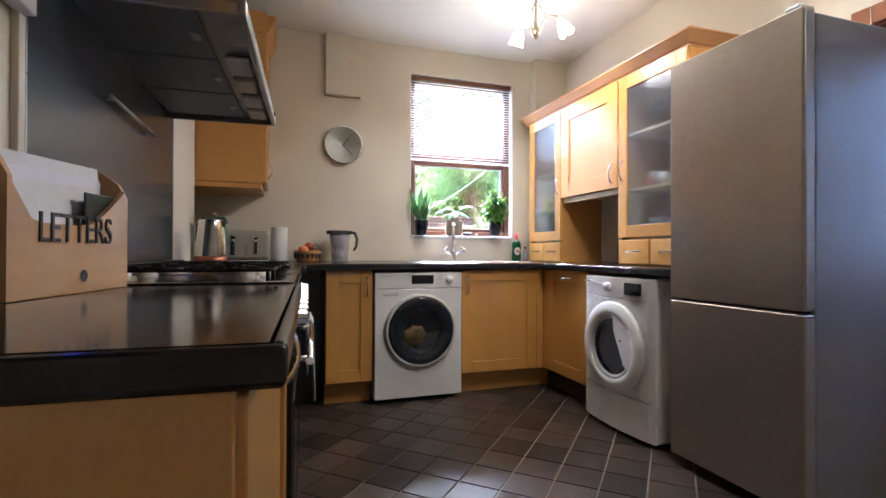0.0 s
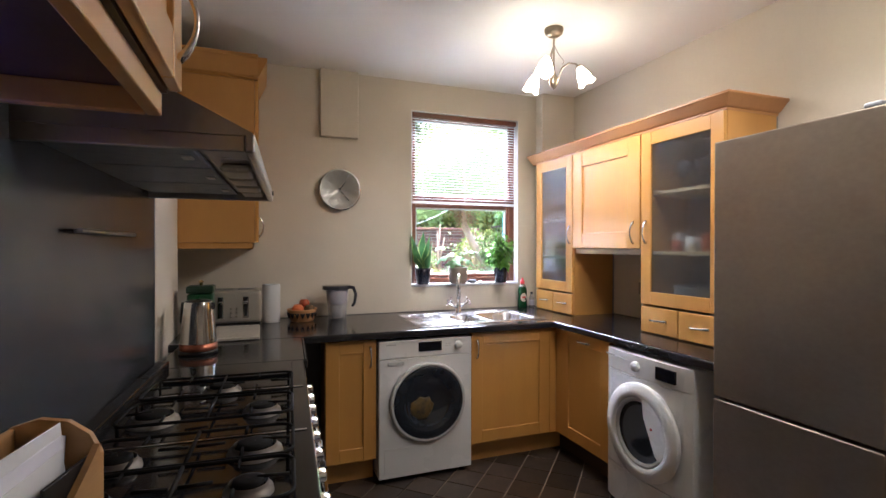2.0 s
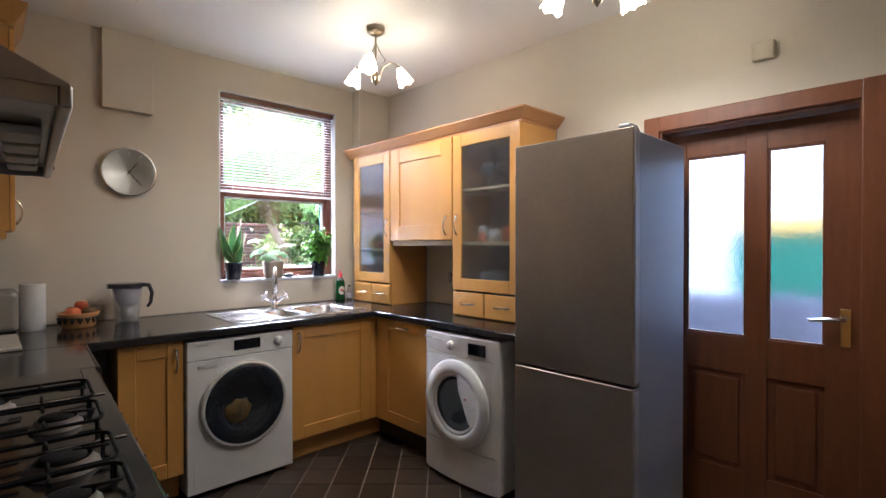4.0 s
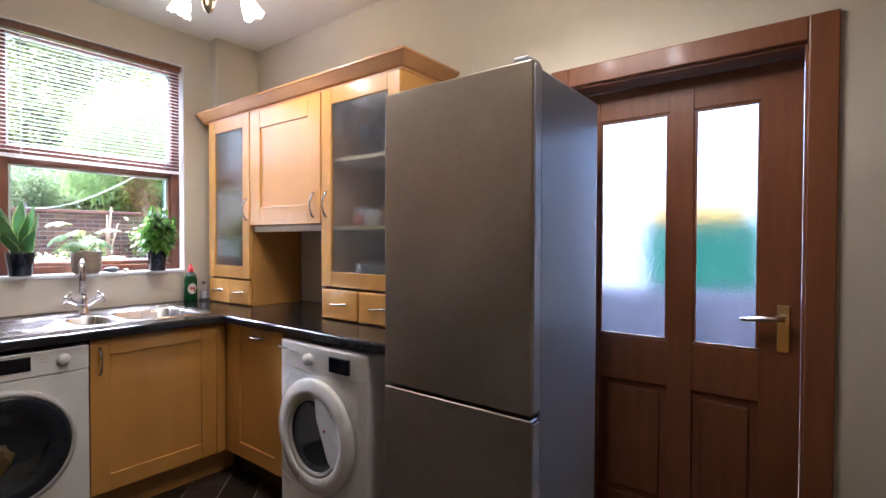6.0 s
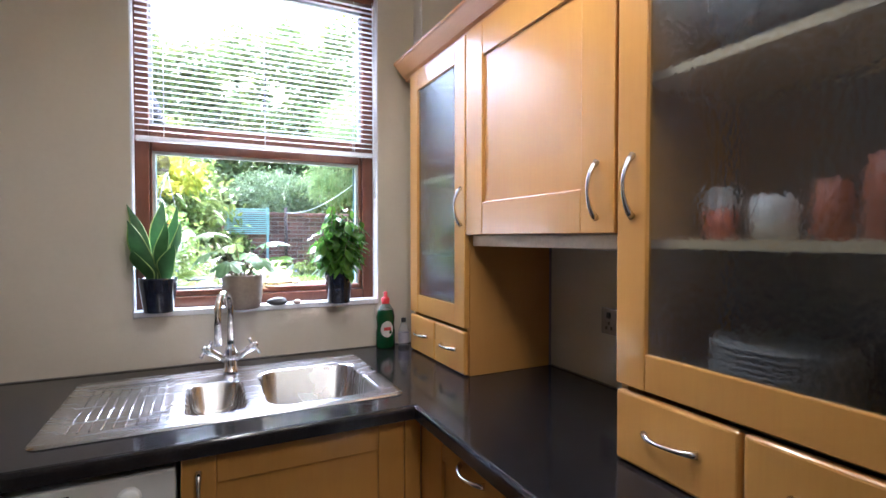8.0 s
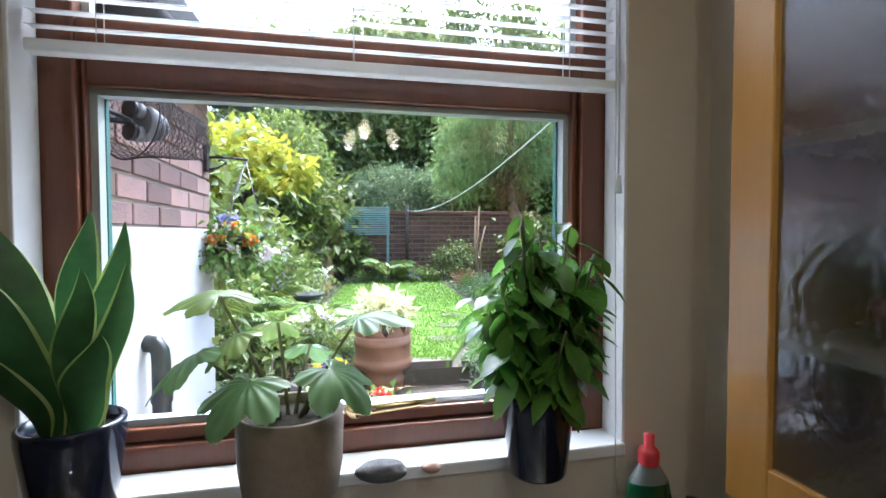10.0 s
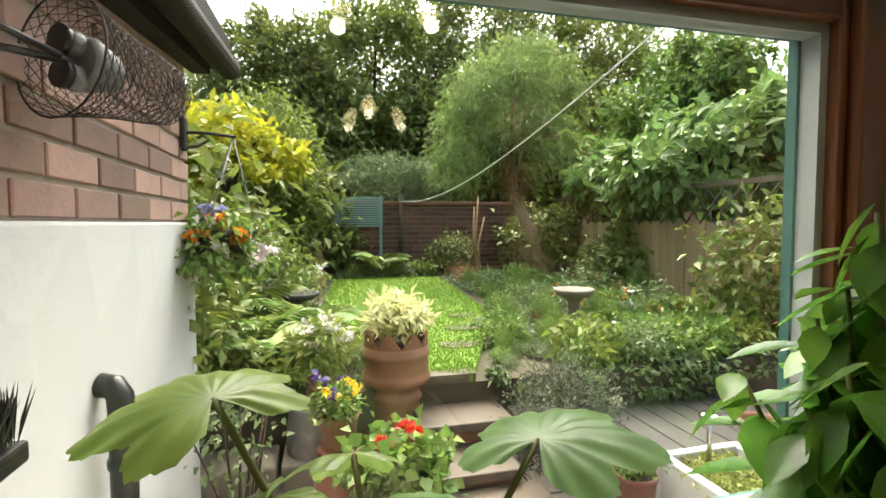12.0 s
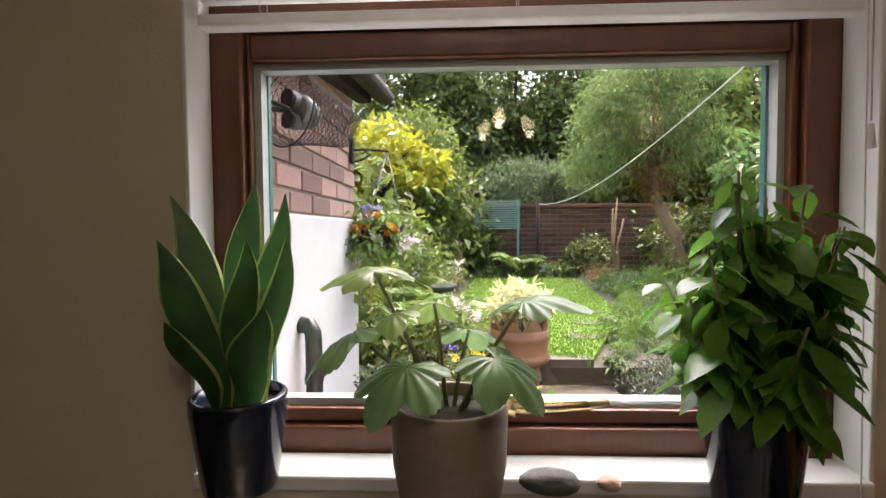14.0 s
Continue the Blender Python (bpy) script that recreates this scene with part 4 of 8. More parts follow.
# tea towel over the rail
bm = B()
for k, (y0, y1) in enumerate(((1.98, 2.16),)):
    n = 10
    rows = []
    for j, (dx, z) in enumerate(((0.050, 0.52), (0.050, 0.64), (0.049, 0.715), (0.060, 0.727), (0.071, 0.715), (0.074, 0.60), (0.078, 0.45), (0.080, 0.42))):
        rows.append([bm.verts.new((FX + dx + 0.004 * math.sin(i * 1.9 + j * 0.3), y0 + (y1 - y0) * i / n, z)) for i in range(n + 1)])
    for a, b2 in zip(rows, rows[1:]):
        for i in range(n):
            f = bm.faces.new((a[i], a[i + 1], b2[i + 1], b2[i]))
            f.smooth = True
tw = one("tea_towel", bm, mat("grey_tea_towel", (0.45, 0.46, 0.47), 0.9, 0, (0.30, 0.32, 0.34), 30, 120, bump=0.3), "pale grey tea towel hung over the cooker rail", "tea towel")
tw.modifiers.new("cloth", 'SOLIDIFY').thickness = 0.003
turned(tw)

# splashback and rail
M_splash = mat("slate_grey_splashback", (0.060, 0.062, 0.070), 0.24, 0.2, (0.048, 0.050, 0.058), 1.5, 50, bump=0.02)
sb_ = thing("splashback", (XL, 2.05, 0.90), "slate grey splashback panel behind the cooker", "splashback")
part("panel", box(B(), XL + 0.0005, 1.332, 0.90, XL + 0.012, 2.769, 1.70, 0.002), M_splash, sb_)
part("end_trim", box(B(), XL + 0.0005, 2.7695, 0.90, XL + 0.014, 2.775, 1.70, 0.001), M_steel, sb_, "thin steel end trim")
part("end_trim", box(B(), XL + 0.0005, 1.326, 0.90, XL + 0.014, 1.3315, 1.70, 0.001), M_steel, sb_, "thin steel end trim")
rl = thing("utensil_rail", (XL + 0.03, 2.04, 1.45), "thin steel utensil rail fixed to the splashback", "rail")
part("bar", tube(B(), [(XL + 0.035, 1.78, 1.452), (XL + 0.035, 2.31, 1.452)], 0.006, 10), M_steel, rl)
for y in (1.82, 2.27):
    part("bracket", tube(B(), [(XL + 0.011, y, 1.452), (XL + 0.035, y, 1.452)], 0.005, 8), M_steel, rl)

# ---- cooker hood ----
hd = thing("cooker_hood", (0.37, 1.97, 1.61), "stainless steel cooker hood under the wall cabinets", "cooker hood")
HY0, HY1 = 1.46, 2.634
M_hood = mat("hood_steel", (0.42, 0.40, 0.38), 0.3, 0.9, (0.36, 0.345, 0.33), 3, 60, stretch=(1, 20, 1), bump=0.04)
M_filter = mat("filter_mesh", (0.22, 0.24, 0.28), 0.45, 0.6, (0.16, 0.18, 0.21), 40, 160, bump=0.5, bumpscale=300)
bm = B()
prism(bm, [(XL + 0.001, 1.6455), (0.606, 1.6455), (0.606, 1.652), (XL + 0.10, 1.845), (XL + 0.001, 1.845)], 'Y', HY0, HY1)
part("canopy", bm, M_hood, hd)
part("front_lip", box(B(), 0.590, HY0, 1.610, 0.611, HY1, 1.651, 0.006, 3), M_hood, hd)
part("side_lip", box(B(), XL + 0.002, HY1 - 0.012, 1.611, 0.590, HY1 - 0.001, 1.646, 0.003), M_hood, hd)
part("side_lip", box(B(), XL + 0.002, HY0 + 0.001, 1.611, 0.590, HY0 + 0.012, 1.646, 0.003), M_hood, hd)
for i in range(3):
    y = HY0 + 0.04 + i * 0.37
    f = part("filter", box(B(), XL + 0.02, y, 1.632, 0.47, y + 0.36, 1.6445, 0.003), M_filter, hd, "grey mesh grease filter")
    part("filter_clip", box(B(), 0.43, y + 0.16, 1.628, 0.455, y + 0.21, 1.633, 0.002), M_steel, f)
M_lens = mat("milky_lamp_cover", (0.62, 0.58, 0.48), 0.35)
for y in (1.84, 2.03, 2.24, 2.43):
    part("lamp_cover", box(B(), 0.495, y, 1.622, 0.575, y + 0.15, 1.6445, 0.010, 3), M_lens, hd, "milky plastic lamp cover")
part("push_button", lathe(B(), [(0.010, 0), (0.010, 0.006), (0.001, 0.006)], (0.611, HY1 - 0.15, 1.632), 14, 'X'), M_black, hd)

turned(hd)

# ---- wall cabinets on the left ----
wc = thing("wall_cabinet", (0.15, 3.65, 1.40), "beech wall cabinet with cornice in the alcove", "cabinet", "wall cabinets by the cooker")
part("carcass", box(B(), XA + 0.001, 3.475, 1.435, 0.525, YB - 0.001, 2.40), M_woodside, wc)
part("pelmet", box(B(), XA + 0.001, 3.480, 1.398, 0.515, YB - 0.001, 1.434, 0.003), M_woodside, wc)
shaker(wc, west(0.547), 3.477, YB - 0.01, 1.437, 2.398, handle=(3.53, 1.47, 3.53, 1.59))
bm = B()
prism(bm, [(0.540 - a, z) for a, z in prof], 'Y', 3.46, YB - 0.001)
prism(bm, [(3.473 + a, z) for a, z in prof], 'X', XA + 0.001, 0.545)
for v in bm.verts:
    if v.co.z > 2.10:
        v.co.z += v.co.z - 2.10
bmesh.ops.translate(bm, verts=bm.verts, vec=(0, 0, 0.315))
part("cornice", bm, M_woodside, wc)
nc = thing("wall_cabinet", (0.28, 0.5, 1.63), "beech wall cabinet over the end of the worktop", "cabinet", "wall cabinets by the cooker")
NX, NY = 0.44, 1.305
# beech darkened over the whole carcass, to hold the shade on its underside
part("carcass", box(B(), XL + 0.001, -0.30, 1.672, NX - 0.022, NY, 2.40), mat("shaded_cabinet_underside", (0.10, 0.055, 0.025), 0.5), nc)
bm = B()
box(bm, NX - 0.052, -0.30, 1.632, NX - 0.030, NY, 1.672, 0.003)
box(bm, XL + 0.001, NY - 0.02, 1.632, NX - 0.053, NY - 0.001, 1.672, 0.003)
part("pelmet", bm, M_woodside, nc)
for y0, y1, hy in ((0.80, NY, 1.26), (0.30, 0.797, 0.35), (-0.30, 0.297, 0.25)):
    shaker(nc, west(NX), y0 + 0.002, y1 - 0.002, 1.675, 2.40, handle=(hy, 1.715, hy, 1.845))

# ---- heating programmer by the splashback ----
pg = thing("heating_programmer", (XL + 0.02, 1.30, 1.48), "white heating programmer with a lit blue screen", "programmer")
part("case", box(B(), XL + 0.0005, 1.17, 1.475, XL + 0.035, 1.322, 1.605, 0.006), M_white, pg)
part("screen", box(B(), XL + 0.034, 1.19, 1.54, XL + 0.0365, 1.285, 1.590), glowmat("blue_lcd", (0.02, 0.05, 1.0), 0.10), pg, "glowing blue screen")
part("indicator", box(B(), XL + 0.034, 1.296, 1.502, XL + 0.0362, 1.303, 1.509), glowmat("red_led", (1, 0.05, 0.05), 0.05), pg, "small red light")
one("cable_trunking", box(B(), XL + 0.0005, 1.292, 0.92, XL + 0.016, 1.318, 1.474, 0.002), M_wall, "cream plastic cable trunking on the wall", "trunking")

# ---- worktop things ----
# letter rack
lr = thing("letter_rack", (0.2, 1.2, WT), "wooden letter rack with black lettering, full of post", "letter rack")
M_pine = mat("pine_rack", (0.44, 0.255, 0.09), 0.5, 0, (0.35, 0.19, 0.065), 4, 40, stretch=(1, 1, 8))
M_paper = mat("white_paper", (0.66, 0.65, 0.64), 0.8, 0, (0.60, 0.60, 0.60))
M_ink = mat("black_stencil", (0.02, 0.015, 0.012), 0.6)
Lw, Lh = 0.315, 0.20
bm = B()
n = 16
outl = [(0.0, 0.0), (Lw, 0.0)]
for i in range(n + 1):
    k = i / n
    x = Lw * (1 - k)
    h = 0.12 + 0.08 * (max(0.0, 1 - k / 0.42) ** 1.3 if k < 0.5 else max(0.0, (k - 0.86) / 0.14) * 0.7)
    outl.append((x, h))
prism(bm, outl, 'Y', 0.0, 0.010)
part("front_board", bm, M_pine, lr)
bm = B()
box(bm, 0, 0.072, 0, Lw, 0.079, Lh + 0.005, 0.003)
part("divider", bm, M_pine, lr)
bm = B()
box(bm, 0, 0.115, 0, Lw, 0.125, Lh + 0.03, 0.004)
part("back_board", bm, M_pine, lr)
for x in (-0.010, Lw):
    bm = B()
    prism(bm, [(0.0, 0.0), (0.125, 0.0), (0.125, Lh + 0.03), (0.085, Lh + 0.042), (0.045, Lh + 0.036), (0.015, Lh + 0.015), (0.0, Lh - 0.015)], 'X', x, x + 0.010)
    part("side_board", bm, M_pine, lr)
part("base_board", box(B(), 0, 0.010, 0, Lw, 0.115, 0.008), M_pine, lr)


def lettering(body, size, m, material, parent, name="lettering", depth=0.0015):
    cu = bpy.data.curves.new(name, 'FONT')
    cu.body, cu.size, cu.extrude, cu.align_x = body, size, depth, 'CENTER'
    ob = new(name, cu)
    dg = bpy.context.evaluated_depsgraph_get()
    me = bpy.data.meshes.new_from_object(ob.evaluated_get(dg))
    bpy.data.objects.remove(ob)
    bpy.data.curves.remove(cu)
    me.transform(m)
    me.materials.clear()
    me.materials.append(material)
    o = new(name, me)
    if parent:
        o.parent = parent
        o.matrix_parent_inverse = world_of(parent).inverted()
    return o


# pieces of the rack are made at the origin first, then the rack is stood in place
RACK = Matrix.Translation((0.272, 0.955, WT)) @ Matrix.Rotation(radians(79), 4, 'Z')
sx = Matrix.Diagonal((0.80, 1.0, 1, 1))
lettering("LETTERS", 0.070, Matrix.Translation((Lw / 2, -0.0012, 0.090)) @ Matrix.Rotation(radians(90), 4, 'X') @ sx, M_ink, lr)
part("hole", lathe(B(), [(0.011, 0.0), (0.001, 0.0)], (Lw * 0.55, -0.0008, 0.03), 16, 'Y'), M_ink, lr)
for o in lr.children:
    o.matrix_parent_inverse = Matrix.Identity(4)
lr.matrix_basis = RACK
M_env = mat("printed_envelope", (0.62, 0.60, 0.68), 0.75, 0, (0.72, 0.72, 0.72), 9, 30)
for i in range(9):
    bm = B()
    box(bm, 0.012 + 0.004 * (i % 3), -0.0012, 0.0, Lw - 0.012, 0.0012, 0.175 + 0.012 * ((i * 7) % 5), 0.0006, 1)
    e = one("envelope", bm, M_env if i % 3 == 1 else M_paper, "white envelope standing in the letter rack", "envelope", "post in the rack")
    e.matrix_basis = RACK @ Matrix.Translation((0, 0.020 + 0.0052 * i + (0.03 if i > 7 else 0), 0.009)) @ Matrix.Rotation(radians(-6 + 1.2 * i), 4, 'X') @ Matrix.Rotation(radians(((i * 37) % 9) - 4), 4, 'Y')
bm = B()
box(bm, 0.20, 0.012, 0.009, Lw - 0.002, 0.017, 0.185, 0.002)
e = one("leaflet", bm, M_black, "black folded leaflet in the letter rack", "leaflet")
e.matrix_basis = RACK

# kettle
kt = thing("kettle", (0.285, 2.93, WT), "polished steel jug kettle with copper band on the worktop", "kettle")
M_polish = mat("polished_steel", (0.66, 0.65, 0.64), 0.14, 1.0, (0.6, 0.59, 0.58), 5, 60, bump=0.02)
M_copper = mat("copper_band", (0.42, 0.16, 0.09), 0.3, 0.8)
kc = (0.285, 2.93, WT)
part("base_plate", lathe(B(), [(0.001, 0), (0.085, 0), (0.085, 0.012), (0.078, 0.018), (0.001, 0.018)], kc, 32), M_black, kt)
part("band", lathe(B(), [(0.082, 0.018), (0.083, 0.022), (0.0815, 0.05), (0.08, 0.05)], kc, 32), M_copper, kt, "copper coloured band")
part("jug", lathe(B(), [(0.0805, 0.05), (0.076, 0.10), (0.066, 0.19), (0.061, 0.235), (0.058, 0.242)], kc, 36), M_polish, kt)
part("lid", lathe(B(), [(0.0585, 0.240), (0.056, 0.247), (0.03, 0.250), (0.012, 0.250), (0.010, 0.254), (0.001, 0.255)], kc, 32), M_black, kt)
bm = B()
tube(bm, [(0.285 - 0.04, 2.93 + 0.055, WT + 0.235), (0.285 - 0.075, 2.93 + 0.09, WT + 0.225), (0.285 - 0.082, 2.93 + 0.10, WT + 0.14), (0.285 - 0.052, 2.93 + 0.07, WT + 0.06)], [0.012, 0.013, 0.013, 0.012], 10)
part("handle", bm, M_black, kt)
part("spout", prism(B(), [(0.285 + 0.045, 2.93 - 0.02), (0.285 + 0.072, 2.93 - 0.030), (0.285 + 0.055, 2.93 + 0.012)], 'Z', WT + 0.205, WT + 0.238), M_polish, kt)
# green jar
gj = thing("tea_caddy", (0.25, 3.36, WT), "dark green printed tea caddy behind the kettle", "caddy")
M_greentin = mat("green_tin", (0.02, 0.085, 0.03), 0.3, 0, (0.012, 0.05, 0.02), 14, 60, bump=0.02)
part("body", box(B(), 0.185, 3.30, WT, 0.315, 3.43, WT + 0.245, 0.014, 3), M_greentin, gj)
part("lid", box(B(), 0.181, 3.296, WT + 0.246, 0.319, 3.434, WT + 0.285, 0.010, 3), mat("dark_lid", (0.025, 0.055, 0.03), 0.35), gj)
part("knob", lathe(B(), [(0.008, 0.284), (0.008, 0.298), (0.016, 0.306), (0.001, 0.316)], (0.25, 3.365, WT), 16), M_brass, gj)
part("panel_print", box(B(), 0.215, 3.2985, WT + 0.14, 0.285, 3.3003, WT + 0.155), M_cord, gj, "pale printed band")
part("panel_print", box(B(), 0.225, 3.2985, WT + 0.10, 0.275, 3.3003, WT + 0.107), M_cord, gj, "pale printed band")
# toaster
ts = thing("toaster", (0.405, 3.78, WT), "stone grey four-slice toaster with two levers", "toaster")
M_stone = mat("stone_grey", (0.36, 0.34, 0.29), 0.35, 0.2, (0.33, 0.31, 0.27))
part("body", box(B(), 0.245, 3.69, WT + 0.012, 0.565, 3.90, WT + 0.225, 0.028, 4), M_stone, ts)
part("base", box(B(), 0.255, 3.70, WT, 0.555, 3.89, WT + 0.02, 0.004), M_black, ts)
for x in (0.275, 0.420):
    for y in (3.735, 3.815):
        part("slot", box(B(), x, y, WT + 0.2235, x + 0.115, y + 0.032, WT + 0.2262), M_black, ts)
for x in (0.325, 0.47):
    part("lever_surround", box(B(), x - 0.017, 3.687, WT + 0.05, x + 0.017, 3.692, WT + 0.185, 0.002), M_polish, ts)
    d = part("lever_track", box(B(), x - 0.009, 3.6855, WT + 0.06, x + 0.009, 3.688, WT + 0.175, 0.001), M_black, ts)
    part("lever", box(B(), x - 0.014, 3.664, WT + 0.140, x + 0.014, 3.6865, WT + 0.158, 0.005), M_chrome, d, "chrome lever")
for x in (0.385, 0.415):
    for z in (0.06, 0.085, 0.11):
        part("button", lathe(B(), [(0.006, 0), (0.006, -0.003), (0.001, -0.004)], (x, 3.69, WT + z), 10, 'Y'), M_chrome, ts)
# chopping board
one("chopping_board", box(B(), 0.31, 3.17, WT + 0.001, 0.555, 3.60, WT + 0.018, 0.004), mat("pale_marble", (0.60, 0.55, 0.47), 0.25, 0, (0.42, 0.38, 0.33), 5, 40), "pale marble chopping board beside the kettle", "chopping board")
# kitchen roll
kr = thing("kitchen_roll", (0.625, 3.80, WT), "white kitchen paper roll standing on the worktop", "kitchen roll")
part("paper", lathe(B(), [(0.020, 0.0), (0.055, 0.0), (0.056, 0.003), (0.056, 0.247), (0.055, 0.25), (0.020, 0.25), (0.020, 0.0)], (0.625, 3.80, WT), 32), M_paper, kr)
# fruit basket
fb = thing("fruit_basket", (0.82, 3.77, WT), "painted terracotta fruit bowl with a dark leaf pattern", "fruit bowl")
M_terra = mat("ochre_terracotta", (0.60, 0.34, 0.13), 0.45, 0, (0.50, 0.25, 0.08), 9, 60)
part("bowl", lathe(B(), [(0.001, 0), (0.07, 0), (0.078, 0.01), (0.096, 0.075), (0.099, 0.083), (0.093, 0.083), (0.074, 0.015), (0.001, 0.012)], (0.82, 3.77, WT), 32), M_terra, fb)
for i in range(9):
    a = radians(180 + i * 22.5 - 2)
    px, py = 0.82 + 0.0885 * math.cos(a), 3.77 + 0.0885 * math.sin(a)
    bm = B()
    for s in (-1, 0, 1):
        tube(bm, [(px, py, WT + 0.026), (px + 0.012 * s * -math.sin(a) + 0.004 * math.cos(a), py + 0.012 * s * math.cos(a) + 0.004 * math.sin(a), WT + 0.06)], [0.003, 0.005], 6)
    part("leaf_motif", bm, M_ink, fb)


def fruit(x, y, z, r, m_, label):
    bm = B()
    bmesh.ops.create_uvsphere(bm, u_segments=20, v_segments=14, radius=r)
    for v in bm.verts:
        k = math.hypot(v.co.x, v.co.y) / r
        v.co.z *= 0.92
        v.co.z -= math.copysign(0.25 * r * (1 - k) ** 2, v.co.z) if k < 0.6 else 0
        v.co += Vector((x, y, z))
    return one("fruit", bm, m_, label, "fruit", "fruit in the bowl", smooth=True)


M_apple = mat("red_apple", (0.45, 0.05, 0.03), 0.3, 0, (0.5, 0.18, 0.05), 20, 60)
M_orange = mat("orange_peel", (0.70, 0.20, 0.05), 0.4, 0, (0.62, 0.15, 0.04), 20, 200, bump=0.2, bumpscale=400)
fruit(0.79, 3.735, WT + 0.085, 0.038, M_orange, "orange fruit lying in the bowl")
fruit(0.835, 3.79, WT + 0.118, 0.034, M_apple, "red apple lying on top of the bowl")
fruit(0.865, 3.745, WT + 0.082, 0.034, mat("brown_kiwi", (0.16, 0.10, 0.04), 0.8), "brown kiwi fruit lying in the bowl")
fruit(0.80, 3.815, WT + 0.082, 0.036, M_apple, "red apple lying in the bowl")
# water filter jug
wj = thing("water_jug", (1.06, 3.78, WT), "clear water filter jug with dark lid and handle", "jug")
M_clear = mat("clear_plastic", (0.75, 0.76, 0.82), 0.08, bump=0, rvar=0.02)
M_clear.node_tree.nodes["Principled BSDF"].inputs["Alpha"].default_value = 0.25
M_smoke = mat("smoky_plastic", (0.05, 0.05, 0.06), 0.15)
part("body", lathe(B(), [(0.001, 0.0), (0.058, 0.0), (0.062, 0.01), (0.078, 0.20), (0.075, 0.20), (0.058, 0.012), (0.001, 0.010)], (1.055, 3.78, WT), 28), M_clear, wj)
part("funnel", lathe(B(), [(0.001, 0.10), (0.045, 0.10), (0.058, 0.13), (0.073, 0.205), (0.001, 0.21)], (1.055, 3.78, WT), 28), mat("smoky_funnel", (0.30, 0.27, 0.36), 0.25), wj)
part("filter", lathe(B(), [(0.001, 0.012), (0.03, 0.012), (0.034, 0.05), (0.034, 0.10), (0.001, 0.10)], (1.055, 3.78, WT), 20), mat("filter_white", (0.55, 0.55, 0.60), 0.4), wj)
bm = B()
prism(bm, [(0.955, 3.75), (0.985, 3.715), (1.055, 3.70), (1.12, 3.715), (1.14, 3.78), (1.12, 3.845), (1.055, 3.86), (0.985, 3.845), (0.955, 3.81)], 'Z', WT + 0.205, WT + 0.232)
part("lid", bm, M_smoke, wj)
part("handle", tube(B(), [(1.12, 3.775, WT + 0.222), (1.165, 3.765, WT + 0.215), (1.18, 3.76, WT + 0.17), (1.172, 3.76, WT + 0.11), (1.155, 3.762, WT + 0.085)], [0.013, 0.013, 0.011, 0.010, 0.008], 10), M_smoke, wj)

# washing-up liquid and small bottle
ws = thing("washing_up_liquid", (2.585, 3.90, WT), "green washing-up liquid bottle with red cap", "bottle")
M_green = mat("green_liquid_bottle", (0.006, 0.055, 0.018), 0.1, 0, (0.008, 0.07, 0.02), 6, 40, bump=0, coat=0.3)


def flat_bottle(bm, prof2, cx, cy, z0, flat=0.62, seg=28):
    lathe(bm, prof2, (0, 0, 0), seg)
    for v in bm.verts:
        v.co = Vector((cx + v.co.x, cy + v.co.y * flat, z0 + v.co.z))
    return bm


part("bottle", flat_bottle(B(), [(0.001, 0), (0.040, 0), (0.043, 0.01), (0.043, 0.07), (0.039, 0.10), (0.042, 0.135), (0.036, 0.165), (0.022, 0.185), (0.016, 0.195)], 2.585, 3.90, WT), M_green, ws)
part("clear_neck", flat_bottle(B(), [(0.036, 0.166), (0.023, 0.187), (0.014, 0.20)], 2.585, 3.90, WT + 0.001), M_clear, ws)
part("cap", lathe(B(), [(0.017, 0.195), (0.018, 0.215), (0.014, 0.222), (0.008, 0.226), (0.009, 0.245), (0.001, 0.248)], (2.585, 3.90, WT), 20), mat("red_cap", (0.65, 0.05, 0.06), 0.35), ws, "red push cap")
bm = B()
lathe(bm, [(0.001, 0.0), (0.028, 0.0)], (0, 0, 0), 24, 'Y')
for v in bm.verts:
    v.co = Vector((2.583 + v.co.x, 3.90 - 0.0272 + 0.35 * v.co.x ** 2 * 20, WT + 0.085 + v.co.z * 1.25))
lb = part("label", bm, mat("label_white", (0.75, 0.75, 0.68), 0.5), ws, "oval white label")
part("label_mark", box(B(), 2.568, 3.8715, WT + 0.080, 2.600, 3.8725, WT + 0.094), mat("label_red", (0.6, 0.06, 0.05), 0.5), lb)
sb = thing("small_bottle", (2.668, 3.895, WT), "small clear bottle with a dark cap and pale label", "bottle")
part("bottle", lathe(B(), [(0.001, 0), (0.022, 0), (0.024, 0.006), (0.023, 0.075), (0.012, 0.10), (0.010, 0.112)], (2.668, 3.895, WT), 24), M_clear, sb)
part("label", lathe(B(), [(0.0245, 0.018), (0.0243, 0.062)], (2.668, 3.895, WT), 24), mat("grey_label", (0.50, 0.48, 0.56), 0.6), sb)
part("cap", lathe(B(), [(0.011, 0.108), (0.011, 0.126), (0.001, 0.127)], (2.668, 3.895, WT), 16), M_black, sb)

